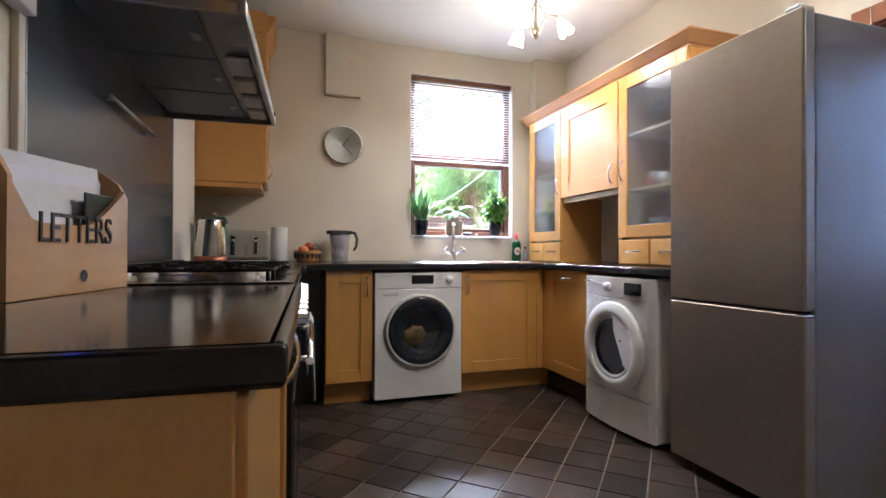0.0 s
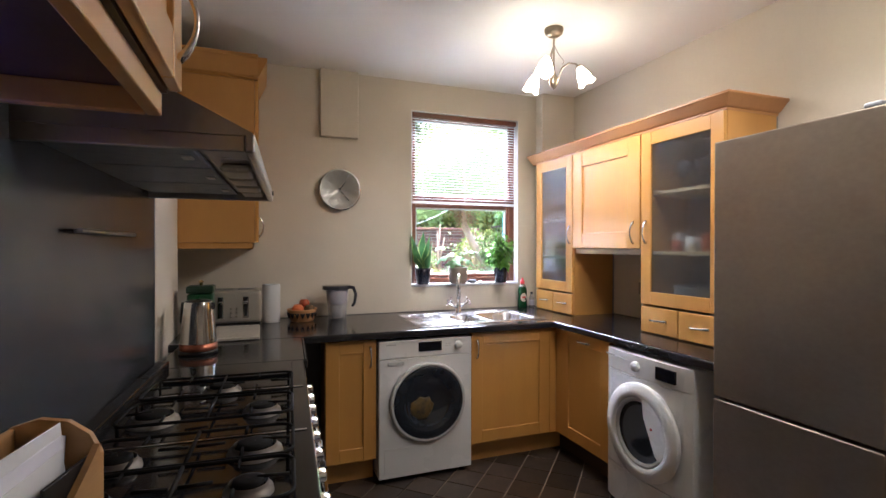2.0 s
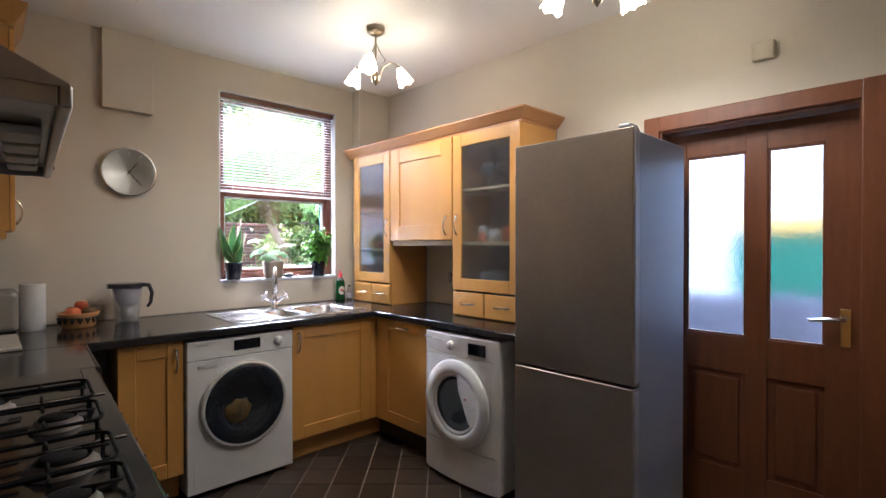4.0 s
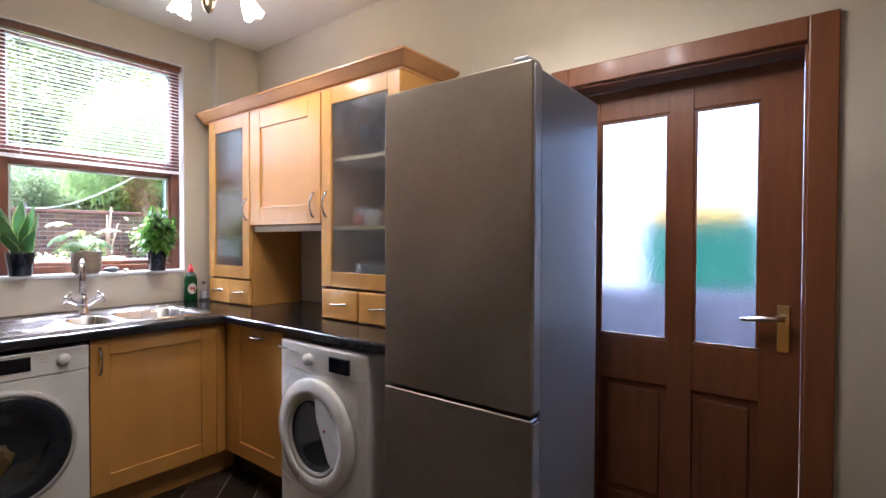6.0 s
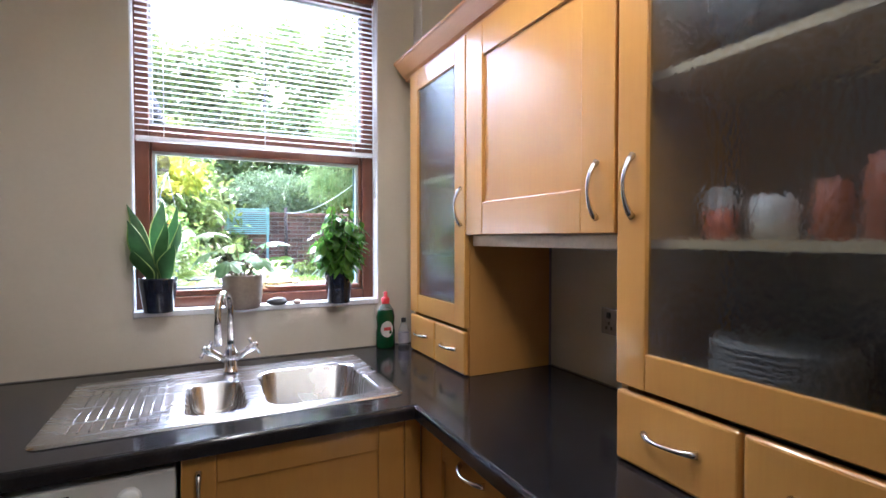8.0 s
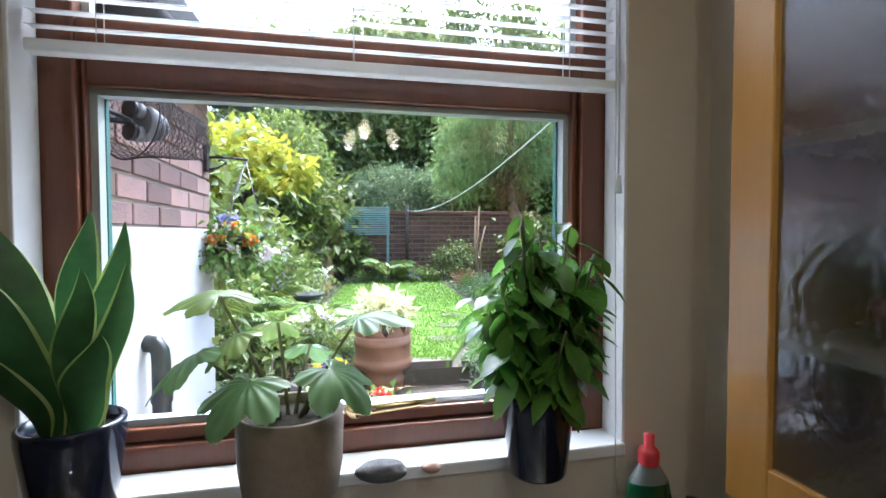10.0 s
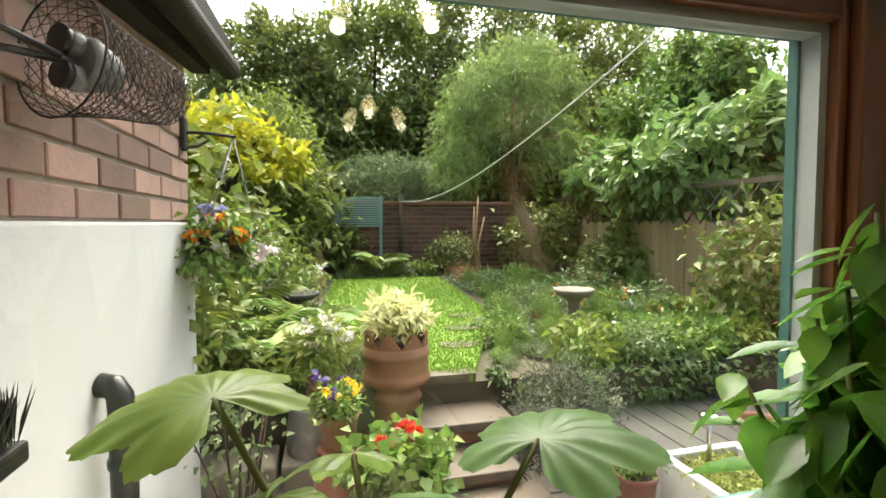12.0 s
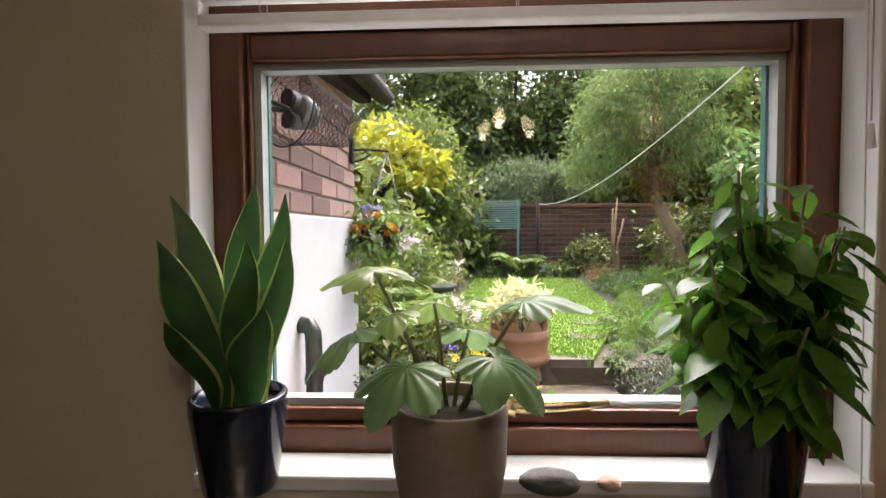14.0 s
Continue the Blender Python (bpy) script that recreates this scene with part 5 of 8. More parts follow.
# clock
ck2 = thing("wall_clock", (1.095, YB, 1.82), "round brushed steel wall clock with thin hands", "clock")
M_clock = mat("spun_steel", (0.66, 0.67, 0.66), 0.2, 0.95, (0.60, 0.61, 0.60), 3, 60, bump=0.02)
part("dial", lathe(B(), [(0.001, -0.020), (0.05, -0.022), (0.14, -0.032), (0.150, -0.033), (0.151, -0.028), (0.12, 0.0)], (1.095, YB - 0.001, 1.822), 64, 'Y'), M_clock, ck2)
for a, L, w in ((35, 0.075, 0.004), (140, 0.10, 0.003)):
    s, c2 = math.sin(radians(a)), math.cos(radians(a))
    part("clock_hand", tube(B(), [(1.095 - 0.015 * s, YB - 0.036, 1.822 - 0.015 * c2), (1.095 + L * s, YB - 0.037, 1.822 + L * c2)], w / 2, 6), M_black, ck2)
for i in range(12):
    a = radians(30 * i)
    part("hour_mark", tube(B(), [(1.095 + r_ * math.sin(a), YB - 0.021 - 0.0118 * (r_ - 0.05) / 0.09 - 0.002, 1.822 + r_ * math.cos(a)) for r_ in (0.108, 0.124)], 0.0018, 5), M_ringgrey, ck2)

# ---- ceiling lights ----
M_nickel = mat("antique_nickel", (0.34, 0.29, 0.22), 0.3, 1.0, (0.28, 0.23, 0.17), 6, 50)
M_shade = glowmat("lit_frosted_shade", (1.0, 0.76, 0.43), SHADE)


def ceiling_light():
    t = thing("ceiling_light", (0, 0, 0), "three-arm metal ceiling light with lit frosted glass shades", "ceiling light", "ceiling lights")
    part("rose", lathe(B(), [(0.001, -0.048), (0.03, -0.045), (0.05, -0.03), (0.055, -0.012), (0.055, 0.0)], (0, 0, 0), 28), M_nickel, t)
    part("stem", lathe(B(), [(0.006, -0.045), (0.006, -0.24), (0.012, -0.26), (0.024, -0.29), (0.027, -0.31), (0.018, -0.335), (0.006, -0.345), (0.001, -0.352)], (0, 0, 0), 16), M_nickel, t)
    for a in (-18, 102, 222):
        c_, s_ = math.cos(radians(a)), math.sin(radians(a))
        arm = part("arm", tube(B(), [(0.01 * c_, 0.01 * s_, -0.33), (0.03 * c_, 0.03 * s_, -0.28), (0.05 * c_, 0.05 * s_, -0.225), (0.09 * c_, 0.09 * s_, -0.195),
                                     (0.13 * c_, 0.13 * s_, -0.20), (0.152 * c_, 0.152 * s_, -0.222)], 0.005, 8), M_nickel, t)
        part("scroll", tube(B(), [(0.006 * c_, 0.006 * s_, -0.10), (0.025 * c_, 0.025 * s_, -0.14), (0.045 * c_, 0.045 * s_, -0.165), (0.06 * c_, 0.06 * s_, -0.185), (0.05 * c_, 0.05 * s_, -0.205)], 0.0028, 6), M_nickel, t)
        bm = B()
        prof3 = [(0.014, 0.012), (0.018, 0.0), (0.026, -0.02), (0.038, -0.05), (0.042, -0.075), (0.050, -0.098), (0.047, -0.097), (0.039, -0.074), (0.034, -0.05), (0.022, -0.02), (0.012, -0.005)]
        lathe(bm, prof3, (0, 0, 0), 20)
        for i, v in enumerate(bm.verts):
            if v.co.z < -0.09:
                ang = math.atan2(v.co.y, v.co.x)
                v.co.z += 0.008 * math.cos(5 * ang)
        tilt = Matrix.Translation((0.152 * c_, 0.152 * s_, -0.225)) @ Matrix.Rotation(radians(a), 4, 'Z') @ Matrix.Rotation(radians(-28), 4, 'Y')
        bmesh.ops.transform(bm, matrix=tilt, verts=bm.verts)
        part("shade", bm, M_shade, arm, "lit frosted tulip shade")
        bm = B()
        lathe(bm, [(0.008, 0.02), (0.017, 0.012), (0.017, -0.006), (0.001, -0.006)], (0, 0, 0), 14)
        bmesh.ops.transform(bm, matrix=tilt, verts=bm.verts)
        part("lamp_holder", bm, M_nickel, arm)
    return t


cl = ceiling_light()
cl.matrix_basis = Matrix.Translation((2.158, 2.80, ZC))
copy_thing(cl, Matrix.Translation((2.24, 1.39, ZC)))
for lx, ly in ((2.158, 2.80), (2.24, 1.39)):
    for a in (-18, 102, 222):
        c_, s_ = math.cos(radians(a)), math.sin(radians(a))
        l = new("bulb", bpy.data.lights.new("bulb", 'SPOT'))
        l.data.energy, l.data.color, l.data.shadow_soft_size = BULB, (1.0, 0.84, 0.62), 0.03
        l.data.spot_size, l.data.spot_blend = radians(172), 0.6
        l.matrix_basis = Matrix.Translation((lx + 0.20 * c_, ly + 0.20 * s_, ZC - 0.345))

# ---- leaves ----
def leaf_mesh(pos, axis, normal, length, width, fold=0.25):
    """Many small folded leaves as arrays: base, two sides, tip."""
    pos, axis, normal = (np.asarray(a, dtype=float) for a in (pos, axis, normal))
    axis = axis / np.linalg.norm(axis, axis=1, keepdims=True)
    side = np.cross(axis, normal)
    side /= np.linalg.norm(side, axis=1, keepdims=True) + 1e-9
    nrm = np.cross(side, axis)
    L, W = np.asarray(length).reshape(-1, 1), np.asarray(width).reshape(-1, 1)
    mid = pos + axis * L * 0.45
    v = np.stack([pos, mid + side * W * 0.5 + nrm * W * fold, pos + axis * L - nrm * L * 0.12, mid - side * W * 0.5 + nrm * W * fold], axis=1).reshape(-1, 3)
    n = len(pos)
    i = np.arange(n)[:, None] * 4
    f = np.concatenate([i + np.array([[0, 1, 2]]), i + np.array([[0, 2, 3]])], axis=1).reshape(-1, 3)
    return v, f


def raw_mesh(name, v, f, material, parent=None, label=""):
    me = bpy.data.meshes.new(name)
    me.vertices.add(len(v))
    me.vertices.foreach_set("co", np.asarray(v, dtype=np.float32).ravel())
    me.loops.add(f.size)
    me.loops.foreach_set("vertex_index", f.ravel().astype(np.int32))
    me.polygons.add(len(f))
    me.polygons.foreach_set("loop_start", (np.arange(len(f)) * f.shape[1]).astype(np.int32))
    me.update(calc_edges=True)
    me.materials.append(material)
    ob = new(name, me)
    if parent is not None:
        ob.parent = parent
        ob.matrix_parent_inverse = world_of(parent).inverted()
    if label:
        tagged(ob, label)
    return ob


def crown(name, blobs, n, size, material, parent, seed, aspect=0.45, droop=0.3, clumps=40, spread=0.28, label="", up=0.6):
    """Foliage in uneven clumps over a few ellipsoids (x, y, z, rx, ry, rz)."""
    g = np.random.default_rng(seed)
    vol = np.array([b[3] * b[4] * b[5] for b in blobs]) ** 0.67
    pick = g.choice(len(blobs), size=clumps, p=vol / vol.sum())
    d = g.normal(size=(clumps, 3))
    d /= np.linalg.norm(d, axis=1, keepdims=True)
    rad = g.uniform(0.55, 1.0, size=(clumps, 1))
    bl = np.array(blobs)
    cen = bl[pick, :3] + d * rad * bl[pick, 3:]
    cr = bl[pick, 3:] * spread
    k = g.integers(0, clumps, size=n)
    off = g.normal(size=(n, 3)) * 0.75
    p = cen[k] + off * cr[k]
    out = p - bl[pick[k], :3]
    out /= np.linalg.norm(out, axis=1, keepdims=True) + 1e-9
    axis = out * 0.6 + g.normal(size=(n, 3)) * 0.7 + np.array([0, 0, -droop])
    nrm = np.array([0, 0, up]) + out * 0.4 + g.normal(size=(n, 3)) * 0.45
    L = size * g.uniform(0.6, 1.25, size=n)
    v, f = leaf_mesh(p, axis, nrm, L, L * aspect)
    return raw_mesh(name, v, f, material, parent, label)


M_leafA = leafmat("mid_green_leaf", (0.245, 0.30, 0.066), (0.165, 0.225, 0.044))
M_leafB = leafmat("dark_green_leaf", (0.19, 0.228, 0.052), (0.118, 0.16, 0.036))
M_leafC = leafmat("fresh_green_leaf", (0.20, 0.30, 0.065), (0.13, 0.22, 0.045))
M_willow = leafmat("willow_leaf", (0.28, 0.37, 0.13), (0.20, 0.29, 0.09), 0.25, 0.015, 0.5, 3.0, 0.45)
M_broad = leafmat("broad_shrub_leaf", (0.22, 0.32, 0.10), (0.15, 0.25, 0.075), 0.25, 0.015, 0.4)
M_leafY = leafmat("golden_leaf", (0.55, 0.52, 0.04), (0.40, 0.42, 0.035), 0.2)
M_leafG = leafmat("grey_green_leaf", (0.20, 0.26, 0.12), (0.14, 0.195, 0.085), 0.25)
M_leafV = leafmat("lavender_leaf", (0.10, 0.115, 0.075), (0.075, 0.075, 0.06), 0.35)
M_cream = leafmat("cream_leaf", (0.72, 0.70, 0.42), (0.58, 0.60, 0.26), 0.2)
M_brownleaf = leafmat("russet_leaf", (0.28, 0.15, 0.06), (0.20, 0.12, 0.05), 0.3)
M_redfl = leafmat("red_petal", (0.75, 0.04, 0.03), (0.60, 0.03, 0.02), 0.2)
M_orfl = leafmat("orange_petal", (0.80, 0.22, 0.02), (0.75, 0.28, 0.02), 0.2)
M_yefl = leafmat("yellow_petal", (0.80, 0.62, 0.03), (0.75, 0.5, 0.02), 0.2)
M_whfl = leafmat("white_petal", (0.78, 0.74, 0.74), (0.70, 0.62, 0.68), 0.15)
M_pufl = leafmat("violet_petal", (0.10, 0.05, 0.32), (0.07, 0.03, 0.20), 0.3)
M_blfl = leafmat("blue_petal", (0.25, 0.30, 0.62), (0.30, 0.28, 0.55), 0.2)
M_stem = mat("plant_stem", (0.13, 0.19, 0.05), 0.55, 0, (0.16, 0.13, 0.06))
M_soil = mat("dark_soil", (0.035, 0.026, 0.02), 0.95, 0, (0.06, 0.045, 0.032), 12, 70, bump=0.8, bumpscale=60)
M_navy = mat("navy_glazed_pot", (0.010, 0.013, 0.026), 0.14, 0, (0.012, 0.016, 0.03), 5, 60, bump=0.01, coat=0.3)
M_stonepot = mat("taupe_stoneware", (0.30, 0.24, 0.18), 0.6, 0, (0.20, 0.16, 0.12), 14, 90, bump=0.15)
SZ = WZ0 + 0.003


def pot(parent, x, y, z, r0, r1, h, material, lip=0.0, soil=True, name="pot"):
    bm = B()
    prof_ = [(0.001, 0.0), (r0, 0.0), (r0 + 0.002, 0.004), (r1 - lip * 0.5, h * 0.86), (r1, h * 0.88 if lip else h * 0.95), (r1, h - 0.002), (r1 - 0.002, h), (r1 - 0.007, h), (r1 - 0.009, h - 0.015), (r1 - 0.012, h * 0.8)]
    lathe(bm, prof_, (x, y, z), 36)
    p = part(name, bm, material, parent)
    if soil:
        part("compost", lathe(B(), [(r1 - 0.011, h * 0.86), (r1 * 0.5, h * 0.89), (0.001, h * 0.90)], (x, y, z), 20), M_soil, parent, "dark potting compost")
    return p


def blade(bm_mid, bm_edge, base, tip, width, bend, twist, n=14, turn=0.7):
    """Sword-shaped leaf, narrow at the foot, turning as it rises: dark middle and a pale margin."""
    base, tip = Vector(base), Vector(tip)
    d = tip - base
    out = Vector((d.x, d.y, 0))
    rows = []
    for i in range(n + 1):
        k = i / n
        a = twist + turn * (k - 0.5)
        side = Vector((math.cos(a), math.sin(a), 0))
        nrm = d.normalized().cross(side)
        w = width * (0.30 + 0.78 * math.sin(math.pi * (0.06 + 0.76 * k)) ** 1.3) * (1 - k ** 5) * 0.64 + 0.0010
        c = base + d * k + nrm * bend * math.sin(math.pi * k * 0.7) - out * 0.35 * k * (1 - k) + side * 0.005 * math.sin(k * 8 + twist * 3)
        cup = nrm * (-0.30 * w)
        rows.append([c - side * w, c - side * w * 0.86 + cup * 0.5, c + cup, c + side * w * 0.86 + cup * 0.5, c + side * w])
    for a, b2 in zip(rows, rows[1:]):
        for bm, ks in ((bm_mid, (1, 2)), (bm_edge, (0, 3))):
            for k in ks:
                f = bm.faces.new([bm.verts.new(q) for q in (a[k], a[k + 1], b2[k + 1], b2[k])])
                f.smooth = True


# snake plant
M_snake = leafmat("snake_leaf", (0.060, 0.145, 0.040), (0.022, 0.065, 0.020), 0.12, 0.01, 0.33, 16.0, 0.2)
M_snakeedge = leafmat("snake_margin", (0.27, 0.34, 0.09), (0.21, 0.29, 0.07), 0.1, 0.01, 0.4, 9.0, 0.25)
sp = thing("snake_plant", (1.735, 3.905, SZ), "snake plant with yellow-edged leaves in a navy pot", "potted plant", "plants on the window sill")
px, py = 1.724, 3.916
pot(sp, px, py, SZ, 0.046, 0.062, 0.125, M_navy)
for bx, by, tx_, ty_, tz, w, bend, tw in ((-0.012, 0.015, -0.092, 0.01, 0.285, 0.040, 0.012, 0.35), (-0.016, -0.012, -0.090, -0.035, 0.225, 0.042, 0.014, 0.1), (0.0, 0.012, 0.010, 0.030, 0.300, 0.041, 0.0, -0.1),
                                          (0.016, 0.010, 0.055, 0.025, 0.285, 0.032, -0.008, 0.4), (0.006, -0.012, 0.028, -0.032, 0.225, 0.032, 0.008, 0.3), (0.022, 0.0, 0.072, -0.005, 0.235, 0.030, -0.006, 0.7),
                                          (0.018, -0.018, 0.048, -0.042, 0.140, 0.040, 0.004, 0.1), (-0.022, -0.015, -0.082, -0.040, 0.120, 0.034, 0.010, -0.2)):
    m1, m2 = B(), B()
    blade(m1, m2, (px + bx, py + by, SZ + 0.105), (px + tx_, py + ty_, SZ + 0.105 + tz * 1.0), w * 1.08, bend, tw)
    for b_ in (m1, m2):
        bmesh.ops.remove_doubles(b_, verts=b_.verts, dist=0.0003)
    lf = part("leaf", m1, M_snake, sp)
    part("leaf_margin", m2, M_snakeedge, lf, "pale yellow leaf margin")

# palmate-leaved plant in a stoneware pot
fp = thing("potted_fatsia", (2.005, 3.885, SZ), "young plant with large lobed leaves in a stoneware pot", "potted plant", "plants on the window sill")
px, py = 2.005, 3.890
bm = B()
lathe(bm, [(0.001, 0), (0.055, 0.0), (0.064, 0.008), (0.071, 0.05), (0.073, 0.11), (0.072, 0.127), (0.069, 0.129), (0.066, 0.127), (0.066, 0.11)], (px, py, SZ), 40)
part("pot", bm, M_stonepot, fp)
part("compost", lathe(B(), [(0.066, 0.112), (0.03, 0.116), (0.001, 0.117)], (px, py, SZ), 20), M_soil, fp, "dark potting compost")
M_fat = leafmat("fatsia_leaf", (0.19, 0.30, 0.12), (0.13, 0.235, 0.085), 0.12, 0.012, 0.33, 22.0, 0.4)
M_fatY = leafmat("fatsia_yellow_leaf", (0.25, 0.32, 0.08), (0.15, 0.24, 0.06), 0.12, 0.012, 0.33, 22.0, 0.4)


def lobed_leaf(centre, size, yaw, pitch, roll, material):
    """Palmate leaf of five pointed lobes with raised midribs."""
    bm = B()
    n = 110
    lobes_ = ((-112, 0.66), (-56, 0.90), (0, 1.0), (56, 0.90), (112, 0.66))
    rings = [[], [], []]
    c0 = bm.verts.new((0, 0, 0))
    for i in range(n + 1):
        a = radians(-150 + 300 * i / n)
        r, fold = 0.0, 0.0
        for th, ln in lobes_:
            d = abs(math.degrees(a) - th) / 36
            f_ = ln * (0.52 + 0.48 * max(0.0, 1 - d ** 1.5)) if d < 1 else 0.52 * ln * max(0.35, 2 - d)
            if f_ > r:
                r, fold = f_, min(d, 1.0)
        r *= size * (1 + 0.02 * math.sin(i * 2.3))
        for ring, k in zip(rings, (0.4, 0.72, 1.0)):
            q = r * k
            z = 0.05 * size * (1 - fold) * (1 - 0.5 * k) - 0.44 * q * q / size + 0.015 * size * math.sin(a * 17) * k
            ring.append(bm.verts.new((q * math.sin(a), q * math.cos(a), z)))
    for i in range(n):
        bm.faces.new((c0, rings[0][i], rings[0][i + 1])).smooth = True
        for r1, r2 in zip(rings, rings[1:]):
            bm.faces.new((r1[i], r2[i], r2[i + 1], r1[i + 1])).smooth = True
    m_ = Matrix.Translation(centre) @ Matrix.Rotation(yaw, 4, 'Z') @ Matrix.Rotation(pitch, 4, 'X') @ Matrix.Rotation(roll, 4, 'Y')
    bmesh.ops.transform(bm, matrix=m_, verts=bm.verts)
    return bm


for cx, cy, cz, s, yaw, pit, rol, mt in ((1.905, 3.93, 1.408, 0.084, 0.6, 0.22, -0.12, M_fatY), (2.100, 3.905, 1.372, 0.088, -0.9, 0.25, -0.1, M_fat), (1.935, 3.905, 1.355, 0.06, 2.2, -0.35, 0.2, M_fatY),
                                         (1.955, 3.86, 1.300, 0.080, 2.6, -0.3, 0.0, M_fat), (2.06, 3.855, 1.312, 0.076, -2.2, -0.35, 0.1, M_fat), (2.03, 3.93, 1.33, 0.06, -0.3, -0.3, 0.0, M_fat),
                                         (1.885, 3.89, 1.335, 0.080, 1.8, -0.4, 0.1, M_fat), (2.045, 3.875, 1.262, 0.04, -1.5, -0.6, 0.0, M_fat), (1.985, 3.93, 1.365, 0.05, 0.4, -0.3, 0.2, M_fatY)):
    b0 = Vector((px + (cx - px) * 0.12, py + (cy - py) * 0.12, SZ + 0.10))
    t0 = Vector((cx, cy, cz))
    st_ = part("stalk", tube(B(), [b0, b0.lerp(t0, 0.5) + Vector((0, 0, 0.012)), t0], [0.0032, 0.0026, 0.002], 7), M_stem, fp)
    part("leaf", lobed_leaf(t0, s, yaw, pit, rol, mt), mt, st_)

# basil
ba = thing("potted_basil", (2.375, 3.872, SZ), "bushy green basil plant in a navy pot", "potted plant", "plants on the window sill")
px, py = 2.375, 3.885
pot(ba, px, py, SZ, 0.043, 0.057, 0.125, M_navy)
M_basil = leafmat("basil_leaf", (0.15, 0.31, 0.042), (0.085, 0.205, 0.028), 0.28, 0.012, 0.28, 40.0, 0.42)
rb = random.Random(5)
for i in range(26):
    a = 2 * math.pi * i / 13 + rb.uniform(-0.2, 0.2)
    rr = rb.uniform(0.02, 0.125)
    h = rb.uniform(0.31, 0.44) - rr * 0.75
    b0 = Vector((px + 0.3 * rr * math.cos(a), py + 0.3 * rr * math.sin(a), SZ + 0.11))
    t0 = Vector((px + rr * math.cos(a), py + 0.6 * rr * math.sin(a), SZ + h))
    stk = part("stalk", tube(B(), [b0, b0.lerp(t0, 0.5) + Vector((0, 0, 0.01)), t0], [0.0026, 0.0022, 0.0016], 6), M_stem, ba)
    bm = B()
    for j in range(8):
        k = 0.30 + 0.70 * j / 7
        p0 = b0.lerp(t0, k)
        for s in (0, math.pi):
            yw = a + j * 1.57 + s + rb.uniform(-0.4, 0.4)
            L = rb.uniform(0.040, 0.070) * (0.7 if j == 7 else 1)
            el = rb.uniform(-1.0, 0.1)
            dvec = Vector((math.cos(yw) * math.cos(el), math.sin(yw) * math.cos(el), math.sin(el)))
            sd = dvec.cross(Vector((0, 0, 1))).normalized()
            up_ = sd.cross(dvec)
            rows = []
            for q, w in ((0.0, 0.06), (0.18, 0.42), (0.45, 0.62), (0.75, 0.42), (1.0, 0.02)):
                c_ = p0 + dvec * (0.010 + L * q) - up_ * L * 0.35 * q * q
                rows.append([bm.verts.new(c_ - sd * w * L * 0.46 - up_ * 0.0), bm.verts.new(c_ + up_ * (-0.10 * L * w)), bm.verts.new(c_ + sd * w * L * 0.46)])
            for r1, r2 in zip(rows, rows[1:]):
                for q in (0, 1):
                    bm.faces.new((r1[q], r1[q + 1], r2[q + 1], r2[q])).smooth = True
    part("leaves", bm, M_basil, stk)

# stones on the sill
for x, y, rx, ry, rz, m_, lab in ((2.135, 3.905, 0.040, 0.020, 0.017, mat("grey_pebble", (0.06, 0.06, 0.065), 0.6, 0, (0.12, 0.12, 0.12), 60, 200, bump=0.3), "dark grey pebble lying on the window sill"),
                                  (2.212, 3.915, 0.016, 0.012, 0.010, mat("pink_pebble", (0.52, 0.36, 0.28), 0.6, 0, (0.45, 0.3, 0.24), 40, 150, bump=0.2), "small pink pebble lying on the window sill")):
    bm = B()
    bmesh.ops.create_icosphere(bm, subdivisions=3, radius=1)
    for v in bm.verts:
        k = 1 + 0.18 * noise.noise(v.co * 1.4)
        v.co = Vector((x + v.co.x * rx * k, y + v.co.y * ry * k, SZ + rz * 0.95 + v.co.z * rz * (k if v.co.z > 0 else 0.95)))
    one("pebble", bm, m_, lab, "pebble", smooth=True)

# ---- garden ----
rg = random.Random(11)
M_concrete = mat("old_paving", (0.21, 0.185, 0.155), 0.65, 0, (0.14, 0.12, 0.10), 5, 60, bump=0.35, bumpscale=90, rand=0.12)
M_stepstone = mat("brown_step_stone", (0.105, 0.080, 0.058), 0.5, 0, (0.075, 0.058, 0.044), 6, 70, bump=0.3, rand=0.1)
M_ground = mat("garden_earth", (0.085, 0.062, 0.045), 0.95, 0, (0.05, 0.055, 0.028), 3, 40, bump=0.8, bumpscale=50)
M_render = mat("white_render", (0.55, 0.56, 0.57), 0.8, 0, (0.49, 0.50, 0.505), 2, 40, bump=0.2, bumpscale=80)
M_brick = mat("dark_red_brick", (0.35, 0.215, 0.175), 0.9, 0, (0.22, 0.155, 0.14), 7, 60, bump=0.5, bumpscale=90, rand=0.4, hue=0.008)
M_mortar = mat("grey_mortar", (0.34, 0.29, 0.24), 0.9, 0, (0.22, 0.18, 0.15), 20, 120, bump=0.3)
M_oldbrick = mat("weathered_brick", (0.20, 0.085, 0.06), 0.85, 0, (0.11, 0.06, 0.042), 9, 70, bump=0.4, rand=0.4)
M_terracotta = mat("terracotta", (0.31, 0.16, 0.085), 0.55, 0, (0.19, 0.10, 0.058), 8, 70, bump=0.15)
M_plastic = mat("brown_plastic_pot", (0.17, 0.065, 0.045), 0.4, 0, (0.14, 0.055, 0.04))
M_keg = mat("weathered_steel_keg", (0.32, 0.32, 0.31), 0.45, 0.7, (0.22, 0.21, 0.20), 6, 50, bump=0.15)
M_fence = mat("weathered_fence_board", (0.40, 0.28, 0.15), 0.85, 0, (0.27, 0.19, 0.105), 5, 50, stretch=(6, 6, 0.6), bump=0.3, rand=0.2)
M_trellis = mat("dark_trellis", (0.13, 0.10, 0.065), 0.85, 0, (0.08, 0.065, 0.045), 6, 50, bump=0.3)
